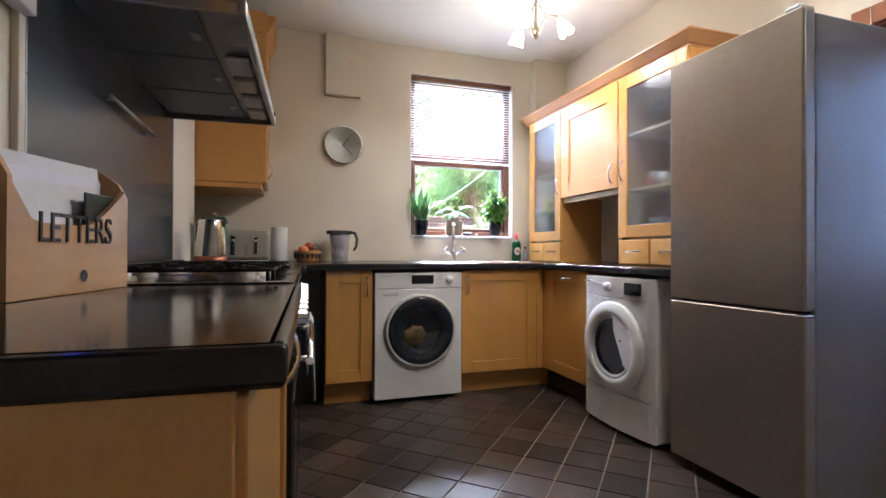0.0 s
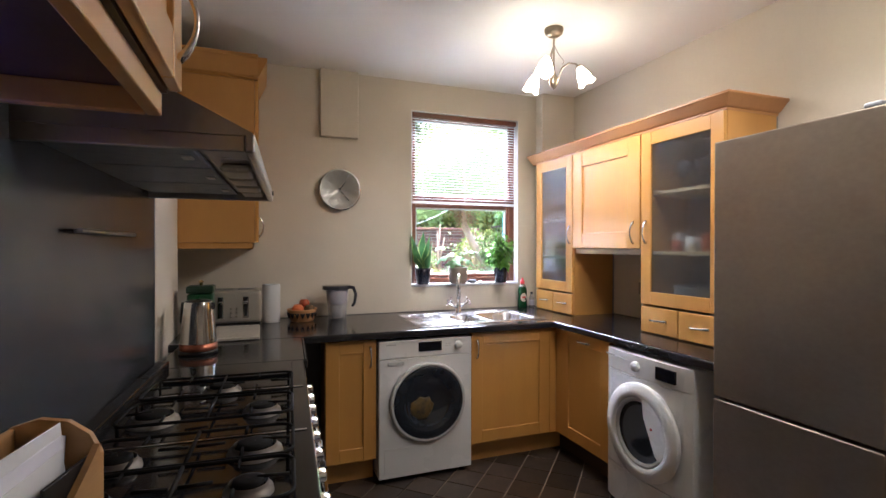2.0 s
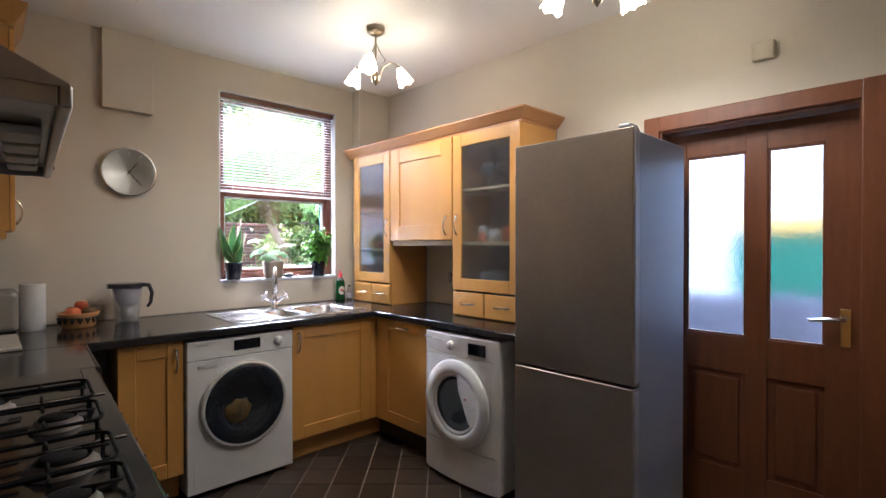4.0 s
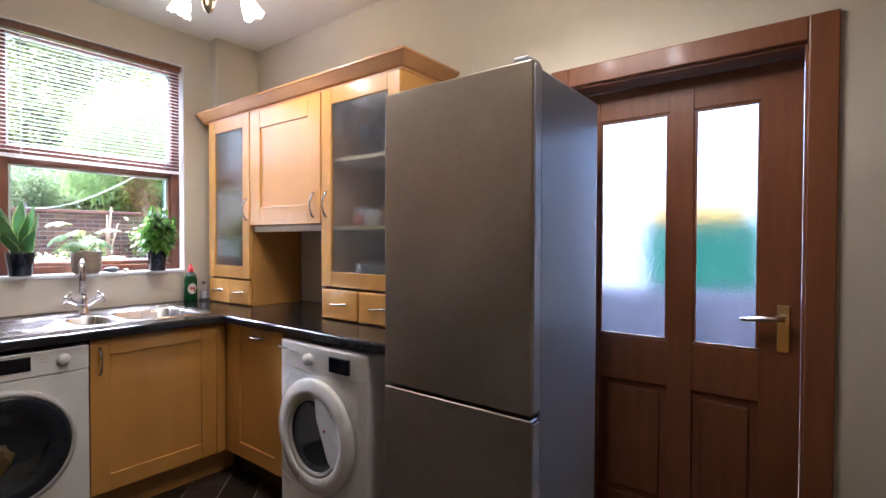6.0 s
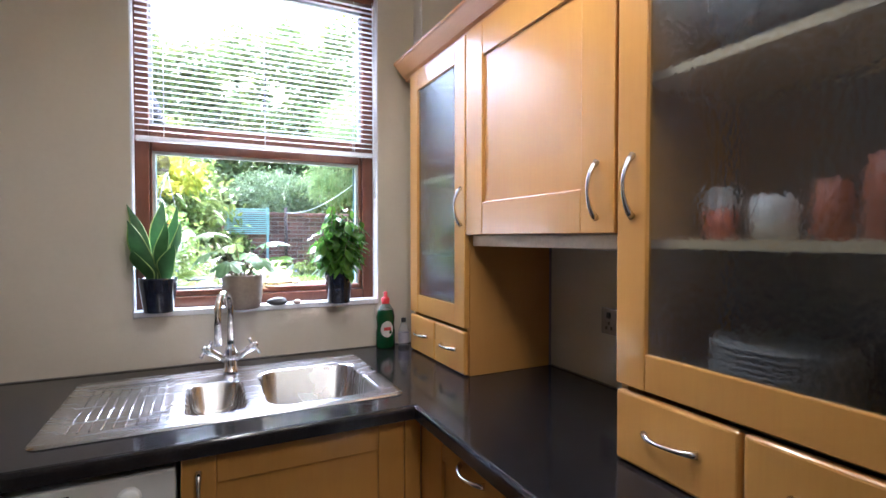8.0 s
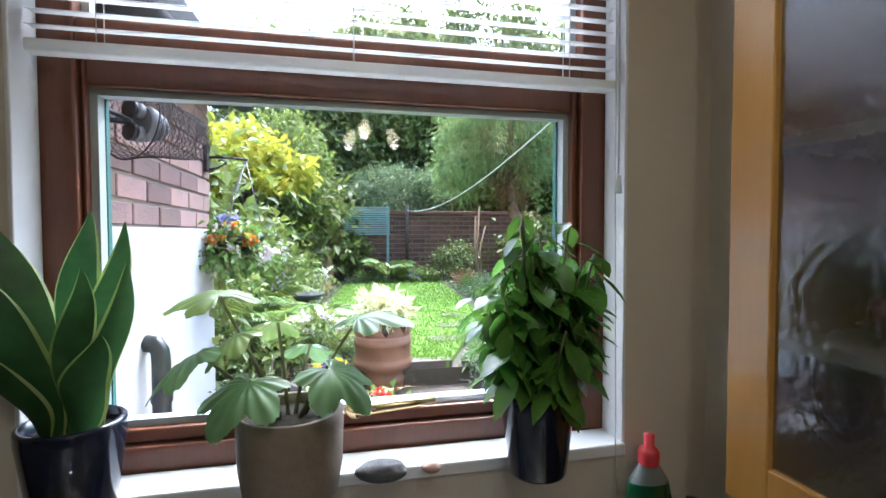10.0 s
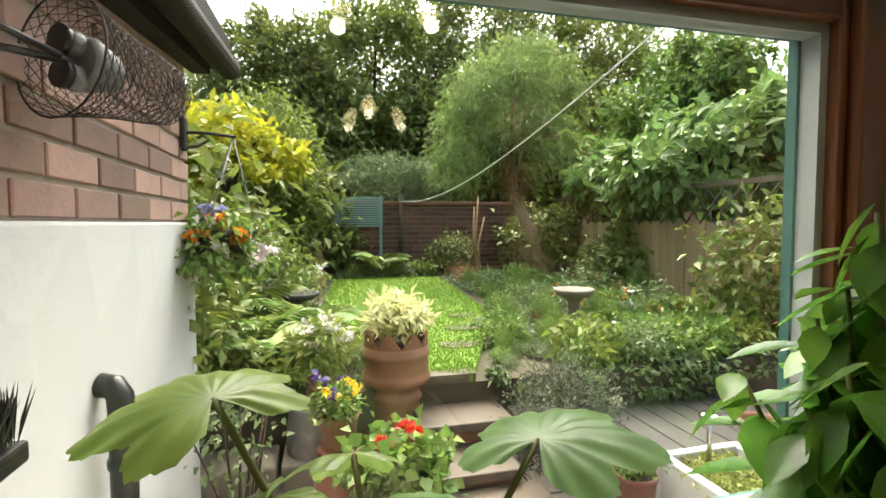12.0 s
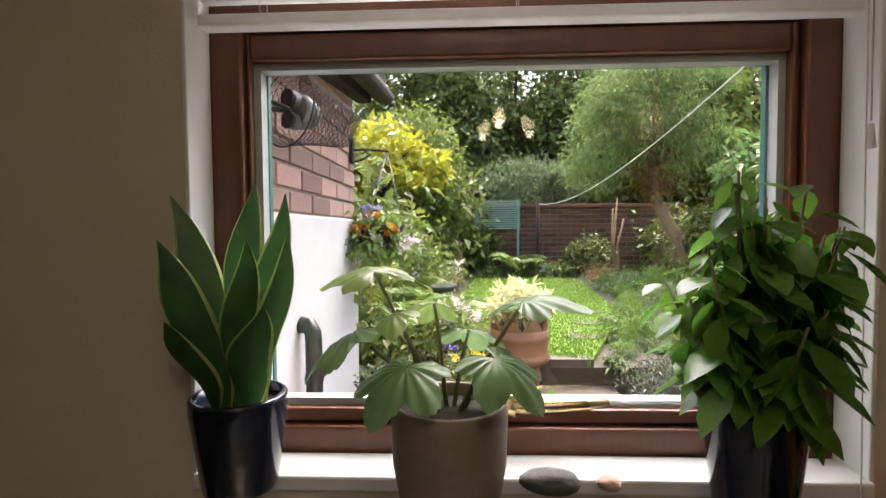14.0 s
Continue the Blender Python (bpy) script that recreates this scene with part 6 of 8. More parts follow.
M_deck = mat("grey_decking", (0.062, 0.06, 0.056), 0.5, 0, (0.045, 0.042, 0.04), 5, 60, bump=0.3, rand=0.2)
M_bark = mat("tree_bark", (0.42, 0.28, 0.175), 0.9, 0, (0.26, 0.17, 0.11), 9, 60, stretch=(3, 3, 0.6), bump=0.7, bumpscale=40)
M_darkbark = mat("dark_bark", (0.07, 0.05, 0.035), 0.9, 0, (0.04, 0.03, 0.022), 9, 60, stretch=(3, 3, 0.6), bump=0.7, bumpscale=40)
ZP, ZL = 0.36, 0.70

bm = B()
o_ = 400
gx0, gx1, gy1 = XA - 0.2, XR + 0.2, YB + 0.145
for x0, y0, x1, y1 in ((-o_, gy1, o_, o_), (-o_, -o_, gx0, gy1), (gx1, -o_, o_, gy1), (gx0, -o_, gx1, YF - 0.2)):
    bm.faces.new([bm.verts.new(p) for p in ((x0, y0, -0.05), (x1, y0, -0.05), (x1, y1, -0.05), (x0, y1, -0.05))])
bmesh.ops.remove_doubles(bm, verts=bm.verts, dist=0.001)
one("ground", bm, M_ground, "earth ground round the house reaching the horizon", "ground", kind="structure")
patio = one("pavement", box(B(), -3.0, gy1, -0.05, 8.0, 5.95, ZP - 0.006), M_concrete, "worn concrete patio slabs behind the house", "patio", kind="structure")
slab_me = None
for i in range(5):
    for j in range(4):
        bm = B() if slab_me is None else None
        if bm is not None:
            box(bm, 0.004, 0.004, -0.02, 0.446, 0.446, 0.004)
            o = part("slab", bm, M_concrete, patio)
            slab_me = o.data
        else:
            o = new("slab", slab_me)
            o.parent = patio
        o.matrix_basis = Matrix.Translation((1.50 + i * 0.45, gy1 + 0.005 + j * 0.45, ZP - rg.uniform(0, 0.003)))
one("raised_bed", box(B(), -12.0, 5.95, -0.05, 16.0, 40.0, ZL), M_ground, "raised planted earth bank beyond the patio", "earth bank", kind="structure")
# bed edging and steps
for x0, y0, x1, y1, z, lab in ((2.40, 5.69, 2.84, 6.10, 0.60, "brown stone step slab up to the lawn"), (2.42, 5.45, 2.78, 5.74, 0.49, "brown stone step slab up to the lawn"),
                               (2.46, 5.20, 2.86, 5.48, 0.42, "brown stone step slab up to the lawn")):
    s_ = thing("garden_step", ((x0 + x1) / 2, (y0 + y1) / 2, ZP), lab, "step", "garden steps")
    part("tread", box(B(), x0, y0, z - 0.045, x1, y1, z, 0.008), M_stepstone, s_)
    part("riser", box(B(), x0 + 0.03, y0 + 0.04, ZP, x1 - 0.03, y1 - 0.02, z - 0.046), M_oldbrick, s_)
for x0, x1 in ((1.30, 1.78), (1.80, 2.05)):
    one("kerb_stone", box(B(), x0, 5.72, ZP, x1, 5.95, ZP + 0.13, 0.012), M_concrete, "pale stone edging slab below the flower bed", "edging stone", "bed edging")
for x0, x1 in ((2.9, 3.25),):
    one("kerb_stone", box(B(), x0, 5.80, ZP, x1, 5.95, ZP + 0.2, 0.012), M_concrete, "pale stone edging slab below the flower bed", "edging stone", "bed edging")

# lawn
M_grass = mat("lawn_turf", (0.165, 0.275, 0.030), 0.8, 0, (0.14, 0.24, 0.026), 2.5, 120, bump=0.6, bumpscale=160)
outline = [(2.47, 6.02), (2.72, 5.95), (3.05, 6.7), (3.39, 7.54), (3.57, 9.35), (3.63, 10.4), (3.2, 10.55), (2.2, 10.50), (2.02, 8.8), (2.23, 6.85)]
bm = B()
prism(bm, outline, 'Z', ZL - 0.05, ZL + 0.035)
lawn = one("lawn", bm, M_grass, "bright green mown lawn with rounded far corners", "lawn", kind="structure")
g = np.random.default_rng(3)
pts = []
poly = outline


def inside(x, y):
    c = False
    for (xa, ya), (xb, yb) in zip(poly, poly[1:] + poly[:1]):
        if (ya > y) != (yb > y) and x < (xb - xa) * (y - ya) / (yb - ya) + xa:
            c = not c
    return c


while len(pts) < 24000:
    x, y = g.uniform(2.0, 3.65), 5.9 + 4.7 * g.random() ** 1.7
    if inside(x, y):
        pts.append((x, y, ZL + 0.034))
p = np.array(pts)
n = len(p)
M_blade = leafmat("grass_blade", (0.165, 0.28, 0.030), (0.14, 0.245, 0.026), 0.1, 0.012, 0.9)
v, f = leaf_mesh(p, np.stack([g.normal(size=n) * 0.5, g.normal(size=n) * 0.5, np.ones(n)], 1), g.normal(size=(n, 3)), g.uniform(0.012, 0.03, n), g.uniform(0.004, 0.007, n))
tagged(raw_mesh("grass", v, f, M_blade), "short green grass blades of the lawn", "grass", kind="stuff")
for x, y, w in ((2.98, 7.02, 0.13), (2.83, 6.55, 0.14), (3.12, 7.5, 0.12)):
    bm = B()
    prism(bm, [(x + w * math.cos(a) * (1 + 0.08 * math.sin(3 * a)), y + w * 0.62 * math.sin(a)) for a in [2 * math.pi * i / 14 for i in range(14)]], 'Z', ZL, ZL + 0.042)
    one("stepping_stone", bm, M_stepstone, "flat brown stepping stone set in the lawn", "stepping stone", "stepping stones in the lawn")

one("edging_plank", box(B(), 2.46, 5.955, ZL - 0.04, 2.74, 6.045, ZL + 0.044, 0.004), M_stepstone, "dark wet plank at the near edge of the lawn", "plank")

# rear extension: white render below, brick above
EX, EY = 1.484, 5.69
ext = thing("extension_wall", (1.2, 5.0, 0), "rear extension wall, white render below dark red brick", "wall", kind="structure")
part("rendered_base", box(B(), -0.40, gy1, 0, EX + 0.012, EY + 0.012, 1.515, 0.008), M_render, ext, "white rendered lower wall")
part("mortar_core", box(B(), -0.38, gy1, 1.515, EX - 0.008, EY - 0.008, 2.40), M_mortar, ext)
bh, blen, jt = 0.064, 0.213, 0.012
brick_me = {}


def lay(parent, name, key, L, x, y, z, along, depth=0.1, material=None):
    k = (key, round(L, 3), along)
    if k not in brick_me:
        bm = B()
        if along == 'Y':
            box(bm, -depth, 0, 0, 0, L, bh, 0.003, 1)
        else:
            box(bm, 0, 0, 0, L, depth, bh, 0.003, 1)
        o = part(name, bm, material, parent)
        brick_me[k] = o.data
    else:
        o = new(name, brick_me[k])
        o.parent = parent
        o.matrix_parent_inverse = world_of(parent).inverted()
    o.matrix_basis = Matrix.Translation((x, y, z))
    return o


for r in range(10):
    z = 1.522 + r * (bh + jt)
    y = EY
    first = 0.1025 if r % 2 else blen
    L = first
    while y > gy1 + 0.02:
        L = min(L, y - gy1 - 0.012)
        lay(ext, "brick", "ext", L, EX + rg.uniform(-0.002, 0.003), y - L, z, 'Y', 0.1, M_brick)
        y -= L + jt
        L = blen
# verge and gutter
M_verge = mat("dark_brown_verge", (0.014, 0.010, 0.009), 0.7, spec=0.2)
bm = B()
prism(bm, [(gy1, 1.93), (5.80, 2.115), (5.80, 2.24), (gy1, 2.06)], 'X', EX + 0.002, EX + 0.07)
part("bargeboard", bm, M_verge, ext, "dark brown sloping bargeboard")
bm = B()
prism(bm, [(gy1, 2.02), (5.86, 2.155), (5.86, 2.27), (gy1, 2.17)], 'X', -0.4, EX + 0.14)
part("roof_edge", bm, mat("black_roof_edge", (0.012, 0.012, 0.013), 0.7, spec=0.2), ext, "black roof edge and gutter")
part("gutter", tube(B(), [(EX + 0.13, gy1 + 0.05, 2.00), (EX + 0.13, 5.88, 2.165)], 0.045, 14), M_verge, ext, "black plastic gutter")
# downpipe
dp = thing("downpipe", (1.55, 4.81, ZP), "black plastic waste pipe on the white wall", "pipe")
part("pipe", tube(B(), [(1.545, 4.81, ZP), (1.545, 4.81, 1.10), (1.542, 4.812, 1.135), (1.53, 4.815, 1.155), (1.50, 4.82, 1.16)], 0.027, 16), M_black, dp)
for z in (0.55, 0.98):
    part("clip", lathe(B(), [(0.031, 0), (0.031, 0.02)], (1.545, 4.81, z), 16), M_black, dp)
# broom leaning by the wall
br = thing("broom", (1.56, 4.31, ZP), "black bristled broom standing against the white wall", "broom")
part("handle", tube(B(), [(1.58, 4.33, ZP), (1.55, 4.33, 1.21)], 0.012, 10), M_bark, br)
bm = B()
box(bm, 1.51, 4.28, 1.195, 1.59, 4.38, 1.225, 0.006)
part("head", bm, M_black, br)
gbr = np.random.default_rng(8)
n = 260
p = np.stack([gbr.uniform(1.515, 1.585, n), gbr.uniform(4.285, 4.375, n), np.full(n, 1.222)], 1)
v, f = leaf_mesh(p, np.stack([gbr.normal(size=n) * 0.12, gbr.normal(size=n) * 0.22, np.ones(n)], 1), gbr.normal(size=(n, 3)), gbr.uniform(0.06, 0.09, n), np.full(n, 0.004))
raw_mesh("bristles", v, f, M_black, br)
# wire cage with lamp on the brick wall
M_rust = mat("rusty_wire", (0.022, 0.018, 0.018), 0.8, 0.1, (0.035, 0.024, 0.02), 20, 90)
wl = thing("caged_wall_lamp", (1.60, 4.63, 1.77), "grey wall lamp inside a rusty wire mesh cage", "wall lamp")
A0, A1 = Vector((1.565, 4.56, 1.785)), Vector((1.685, 4.75, 1.765))
ax = (A1 - A0).normalized()
u_ = ax.orthogonal().normalized()
v_ = ax.cross(u_)
R_ = [(0.0, 0.104), (0.25, 0.086), (0.5, 0.074), (0.75, 0.066), (0.95, 0.056), (1.0, 0.02)]
bm = B()
fine_rings = []
for i in range(15):
    k = i / 14
    j = max(q for q in range(len(R_) - 1) if R_[q][0] <= k + 1e-9)
    t_ = (k - R_[j][0]) / (R_[j + 1][0] - R_[j][0])
    r = R_[j][1] * (1 - t_) + R_[j + 1][1] * t_
    ring = [A0 + (A1 - A0) * k + (u_ * math.cos(2 * math.pi * q / 26) + v_ * math.sin(2 * math.pi * q / 26)) * r for q in range(27)]
    fine_rings.append(ring)
    tube(bm, ring, 0.0022 if i == 0 else 0.0009, 4)
for q in range(26):
    tube(bm, [ring[(q + i) % 26] for i, ring in enumerate(fine_rings)], 0.0008, 3)
    tube(bm, [ring[(q - i) % 26] for i, ring in enumerate(fine_rings)], 0.0008, 3)
part("wire_cage", bm, M_rust, wl, "rusty wire mesh cage")
M_lampgrey = mat("grey_lamp_body", (0.20, 0.21, 0.22), 0.5, 0.3, (0.12, 0.12, 0.13), 18, 60)
for dz in (0.026, -0.030):
    c0 = A0 + Vector((0.002, 0.006, dz))
    part("lamp_head", tube(B(), [c0, c0 + ax * 0.022, c0 + ax * 0.034], [0.021, 0.023, 0.018], 16), M_lampgrey, wl)
    part("dark_collar", tube(B(), [c0 - ax * 0.008, c0 + ax * 0.004], 0.024, 16), M_black, wl)
part("lamp_body", tube(B(), [A0 + ax * 0.030, A0 + ax * 0.045, A0 + ax * 0.085, A0 + ax * 0.10], [0.040, 0.048, 0.034, 0.020], 18), M_lampgrey, wl, "dented grey lamp body")
part("bracket", tube(B(), [(1.484, 4.43, 1.82), (1.53, 4.48, 1.795), (1.575, 4.54, 1.777)], 0.006, 8), M_black, wl)
part("bracket", tube(B(), [(1.484, 4.45, 1.765), (1.53, 4.50, 1.77), (1.578, 4.55, 1.772)], 0.006, 8), M_black, wl)

# hanging basket
hb = thing("hanging_basket", (1.60, 5.64, 1.43), "dark hanging basket of orange and white flowers", "hanging basket")
part("wall_plate", box(B(), EX + 0.0, 5.585, 1.78, EX + 0.02, 5.635, 1.90, 0.006), M_rust, hb)
part("bracket", tube(B(), [(EX + 0.01, 5.61, 1.845), (1.56, 5.63, 1.85), (1.665, 5.66, 1.845)], 0.006, 8), M_rust, hb)
part("scroll", tube(B(), [(EX + 0.015, 5.61, 1.79), (1.54, 5.625, 1.80), (1.575, 5.635, 1.825), (1.555, 5.63, 1.84), (1.54, 5.625, 1.83)], 0.005, 6), M_rust, hb)
hc = (1.60, 5.66, 1.36)
part("bowl", lathe(B(), [(0.001, 0), (0.06, 0.01), (0.105, 0.05), (0.135, 0.11), (0.138, 0.125), (0.13, 0.125), (0.10, 0.10), (0.001, 0.09)], hc, 28), M_black, hb)
for a in (20, 140, 260):
    part("chain", tube(B(), [(1.655, 5.66, 1.84), (1.60 + 0.134 * math.cos(radians(a)), 5.66 + 0.134 * math.sin(radians(a)), 1.48)], 0.003, 5), M_keg, hb)
crown("foliage", [(1.60, 5.66, 1.50, 0.15, 0.15, 0.07), (1.58, 5.62, 1.40, 0.17, 0.15, 0.09)], 1300, 0.045, M_leafC, hb, 21, 0.5, 0.5, 60, 0.4)
crown("flowers", [(1.58, 5.58, 1.49, 0.12, 0.10, 0.05)], 260, 0.032, M_orfl, hb, 22, 0.9, 0.0, 7, 0.16, "orange flowers")
crown("flowers", [(1.62, 5.58, 1.42, 0.17, 0.1, 0.12)], 190, 0.028, M_whfl, hb, 23, 0.9, 0.0, 8, 0.10, "white flowers")
crown("flowers", [(1.60, 5.66, 1.55, 0.12, 0.10, 0.03)], 110, 0.026, M_blfl, hb, 24, 0.9, 0.0, 4, 0.12, "pale blue flowers")

# ---- pots by the steps ----
cp = thing("chimney_pot_planter", (2.335, 6.0, 0.45), "crown-topped terracotta chimney pot with a cream-leaved plant", "planter")
cx, cy = 2.335, 6.0
zb_ = 0.45
lath = [(0.110, 0.0), (0.112, 0.02), (0.107, 0.03), (0.107, 0.190), (0.114, 0.196), (0.116, 0.206), (0.114, 0.216), (0.107, 0.222), (0.107, 0.262), (0.128, 0.274), (0.148, 0.284),
        (0.156, 0.294), (0.157, 0.308), (0.150, 0.318), (0.147, 0.335), (0.147, 0.402), (0.152, 0.410), (0.154, 0.420), (0.152, 0.430), (0.147, 0.437), (0.147, 0.462)]
bm = B()
lathe(bm, lath, (cx, cy, zb_), 40)
n = 40
lo, hi = [], []
for k in range(n):
    a = 2 * math.pi * k / n
    tooth = 0.085 * (1 - abs((k % 5) - 2.5) / 2.5)
    lo.append(bm.verts.new((cx + 0.146 * math.cos(a), cy + 0.146 * math.sin(a), zb_ + 0.462)))
    hi.append(bm.verts.new((cx + 0.148 * math.cos(a), cy + 0.148 * math.sin(a), zb_ + 0.464 + tooth)))
for k in range(n):
    bm.faces.new((lo[k], lo[(k + 1) % n], hi[(k + 1) % n], hi[k]))
cpb = part("pot", bm, M_terracotta, cp)
cpb.modifiers.new("wall", 'SOLIDIFY').thickness = -0.014
part("compost", lathe(B(), [(0.135, 0.45), (0.001, 0.46)], (cx, cy, zb_), 20), M_soil, cp)
crown("foliage", [(cx, cy, zb_ + 0.60, 0.125, 0.125, 0.075)], 1100, 0.06, M_cream, cp, 31, 0.34, 0.0, 60, 0.4, "cream variegated leaves")

kg = thing("steel_keg", (1.93, 5.86, ZP), "weathered steel barrel used as a plant stand", "barrel")
part("barrel", lathe(B(), [(0.001, 0), (0.095, 0), (0.10, 0.02), (0.112, 0.10), (0.116, 0.12), (0.112, 0.14), (0.118, 0.17), (0.112, 0.20), (0.116, 0.22), (0.112, 0.24), (0.10, 0.32), (0.103, 0.335), (0.096, 0.34), (0.092, 0.33), (0.001, 0.325)], (1.93, 5.86, ZP), 32), M_keg, kg)
wp = thing("potted_flowers", (1.97, 5.84, 0.69), "white and pink flowering plant in a brown pot", "potted plant", "garden pots")
pot(wp, 1.97, 5.84, 0.69, 0.055, 0.072, 0.13, M_plastic, 0.008)
crown("foliage", [(1.97, 5.84, 0.96, 0.13, 0.12, 0.12)], 700, 0.05, M_leafA, wp, 41, 0.4, 0.2, 50, 0.3)
crown("flowers", [(1.97, 5.82, 1.03, 0.14, 0.12, 0.07)], 260, 0.022, M_whfl, wp, 42, 0.9, 0.0, 10, 0.14, "white and pink flowers")
tj = thing("terracotta_jar", (2.03, 5.47, ZP), "tall reddish glazed terracotta jar below a flower pot", "jar")
part("jar", lathe(B(), [(0.001, 0), (0.075, 0), (0.082, 0.02), (0.096, 0.14), (0.092, 0.24), (0.080, 0.285), (0.083, 0.30), (0.076, 0.305), (0.001, 0.30)], (2.03, 5.47, ZP), 32), mat("red_glazed_jar", (0.27, 0.085, 0.05), 0.35, 0, (0.16, 0.05, 0.035), 5, 40), tj)
pv = thing("potted_pansies", (2.03, 5.47, 0.665), "yellow and violet pansies in a terracotta pot", "potted plant", "garden pots")
pot(pv, 2.03, 5.47, 0.665, 0.058, 0.078, 0.13, M_terracotta, 0.008)
crown("foliage", [(2.03, 5.47, 0.835, 0.09, 0.09, 0.05)], 420, 0.035, M_leafC, pv, 51, 0.5, 0.2, 40, 0.35)
crown("flowers", [(2.05, 5.46, 0.88, 0.09, 0.08, 0.04)], 60, 0.024, M_yefl, pv, 52, 1.0, 0, 6, 0.10, "yellow pansy flowers")
crown("flowers", [(2.0, 5.46, 0.90, 0.07, 0.06, 0.05)], 40, 0.026, M_pufl, pv, 53, 1.0, 0, 4, 0.10, "violet pansy flowers")
ge = thing("potted_geranium", (2.22, 5.23, ZP), "red geranium with trailing yellow flowers in a pot", "potted plant", "garden pots")
pot(ge, 2.22, 5.23, ZP, 0.075, 0.105, 0.20, M_plastic, 0.01)
crown("foliage", [(2.21, 5.24, 0.69, 0.16, 0.13, 0.10)], 620, 0.052, M_leafC, ge, 61, 0.95, 0.1, 60, 0.35, "round scalloped geranium leaves")
crown("trailing_leaves", [(2.27, 5.16, 0.56, 0.12, 0.1, 0.08)], 700, 0.025, M_leafC, ge, 62, 0.35, 0.5, 40, 0.35)
crown("flowers", [(2.24, 5.20, 0.79, 0.10, 0.06, 0.03)], 150, 0.026, M_redfl, ge, 63, 0.9, 0, 4, 0.16, "red geranium flower heads")
crown("flowers", [(2.26, 5.12, 0.58, 0.07, 0.05, 0.06)], 110, 0.012, M_yefl, ge, 64, 1.0, 0, 12, 0.14, "tiny yellow flowers")
pp = thing("potted_pansies", (3.16, 5.24, ZP), "yellow and blue pansies in a red terracotta pot", "potted plant", "garden pots")
pot(pp, 3.16, 5.24, ZP, 0.066, 0.085, 0.17, M_plastic, 0.01)
crown("foliage", [(3.16, 5.24, 0.57, 0.075, 0.075, 0.04)], 300, 0.032, M_leafC, pp, 71, 0.5, 0.2, 30, 0.35)
crown("flowers", [(3.16, 5.23, 0.61, 0.07, 0.06, 0.03)], 50, 0.026, M_yefl, pp, 72, 1.0, 0, 5, 0.10, "yellow pansy flowers")
crown("flowers", [(3.20, 5.23, 0.61, 0.04, 0.04, 0.03)], 20, 0.026, M_pufl, pp, 73, 1.0, 0, 2, 0.10, "violet pansy flowers")
for x, y, r, h in ((3.78, 5.25, 0.085, 0.17), (3.98, 5.30, 0.07, 0.14)):
    t_ = thing("flower_pot", (x, y, 0.50), "red terracotta flower pot standing on the decking", "flower pot", "garden pots")
    pot(t_, x, y, 0.502, r * 0.75, r, h, M_terracotta, 0.008)

# white trough with sedum, deck, solar lamp
tg = thing("white_trough", (3.48, 5.10, ZP), "white stone trough planted with low sedum", "planter")
bm = B()
x0, y0, x1, y1, zt_ = 3.30, 4.90, 3.70, 5.30, 0.565
for a in ((x0, y0, x1, y0 + 0.04), (x0, y1 - 0.04, x1, y1), (x0, y0 + 0.04, x0 + 0.04, y1 - 0.04), (x1 - 0.04, y0 + 0.04, x1, y1 - 0.04)):
    box(bm, a[0], a[1], ZP, a[2], a[3], zt_, 0.006)
part("trough", bm, M_render, tg)
part("compost", box(B(), x0 + 0.035, y0 + 0.035, ZP, x1 - 0.035, y1 - 0.035, zt_ - 0.035), M_soil, tg)
crown("sedum", [(3.50, 5.10, 0.545, 0.16, 0.16, 0.015)], 1600, 0.022, leafmat("sedum_leaf", (0.38, 0.40, 0.12), (0.24, 0.30, 0.08), 0.25), tg, 81, 0.6, 0.0, 90, 0.3, "pale yellow-green sedum")
deck = thing("deck", (3.9, 5.65, 0.4), "dark grey timber decking beside the flower bed", "decking", kind="structure")
for i in range(9):
    part("plank", box(B(), 3.30 + i * 0.125, 5.34, 0.45, 3.418 + i * 0.125, 6.00, 0.50, 0.004), M_deck, deck)
part("joists", box(B(), 3.31, 5.36, ZP - 0.01, 4.41, 5.98, 0.449), M_black, deck)
M_solar = mat("solar_steel", (0.62, 0.63, 0.63), 0.2, 1.0)
for x, y, zb2, zt2 in ((3.47, 5.20, 0.53, 0.74), (4.22, 6.75, ZL, ZL + 0.30), (3.95, 6.55, ZL, ZL + 0.12)):
    sl = thing("solar_light", (x, y, zb2), "small steel solar garden light on a stake", "garden light", "solar garden lights")
    part("stake", tube(B(), [(x, y, zb2), (x, y, zt2 - 0.02)], 0.010, 10), M_solar, sl)
    part("cap", lathe(B(), [(0.012, -0.025), (0.04, -0.012), (0.042, 0.0), (0.03, 0.008), (0.001, 0.012)], (x, y, zt2), 20), M_solar, sl)
for x, y, r in ((3.55, 5.96, 0.05), (3.66, 5.99, 0.06), (3.76, 5.99, 0.055), (3.90, 6.0, 0.05), (3.44, 5.93, 0.04)):
    bm = B()
    bmesh.ops.create_icosphere(bm, subdivisions=2, radius=1)
    for vv in bm.verts:
        k = 1 + 0.25 * noise.noise(vv.co * 1.7 + Vector((x * 9, 0, 0)))
        vv.co = Vector((x + vv.co.x * r * k, y + vv.co.y * r * 0.7 * k, 0.50 + r * 0.5 + vv.co.z * r * 0.55 * k))
    one("edging_rock", bm, mat("pale_rock", (0.62, 0.58, 0.48), 0.8, 0, (0.5, 0.46, 0.38), 30, 100, bump=0.3) if r == 0.05 and x < 3.6 else M_concrete, "pale rock edging the flower bed", "rock", "edging rocks", smooth=True)

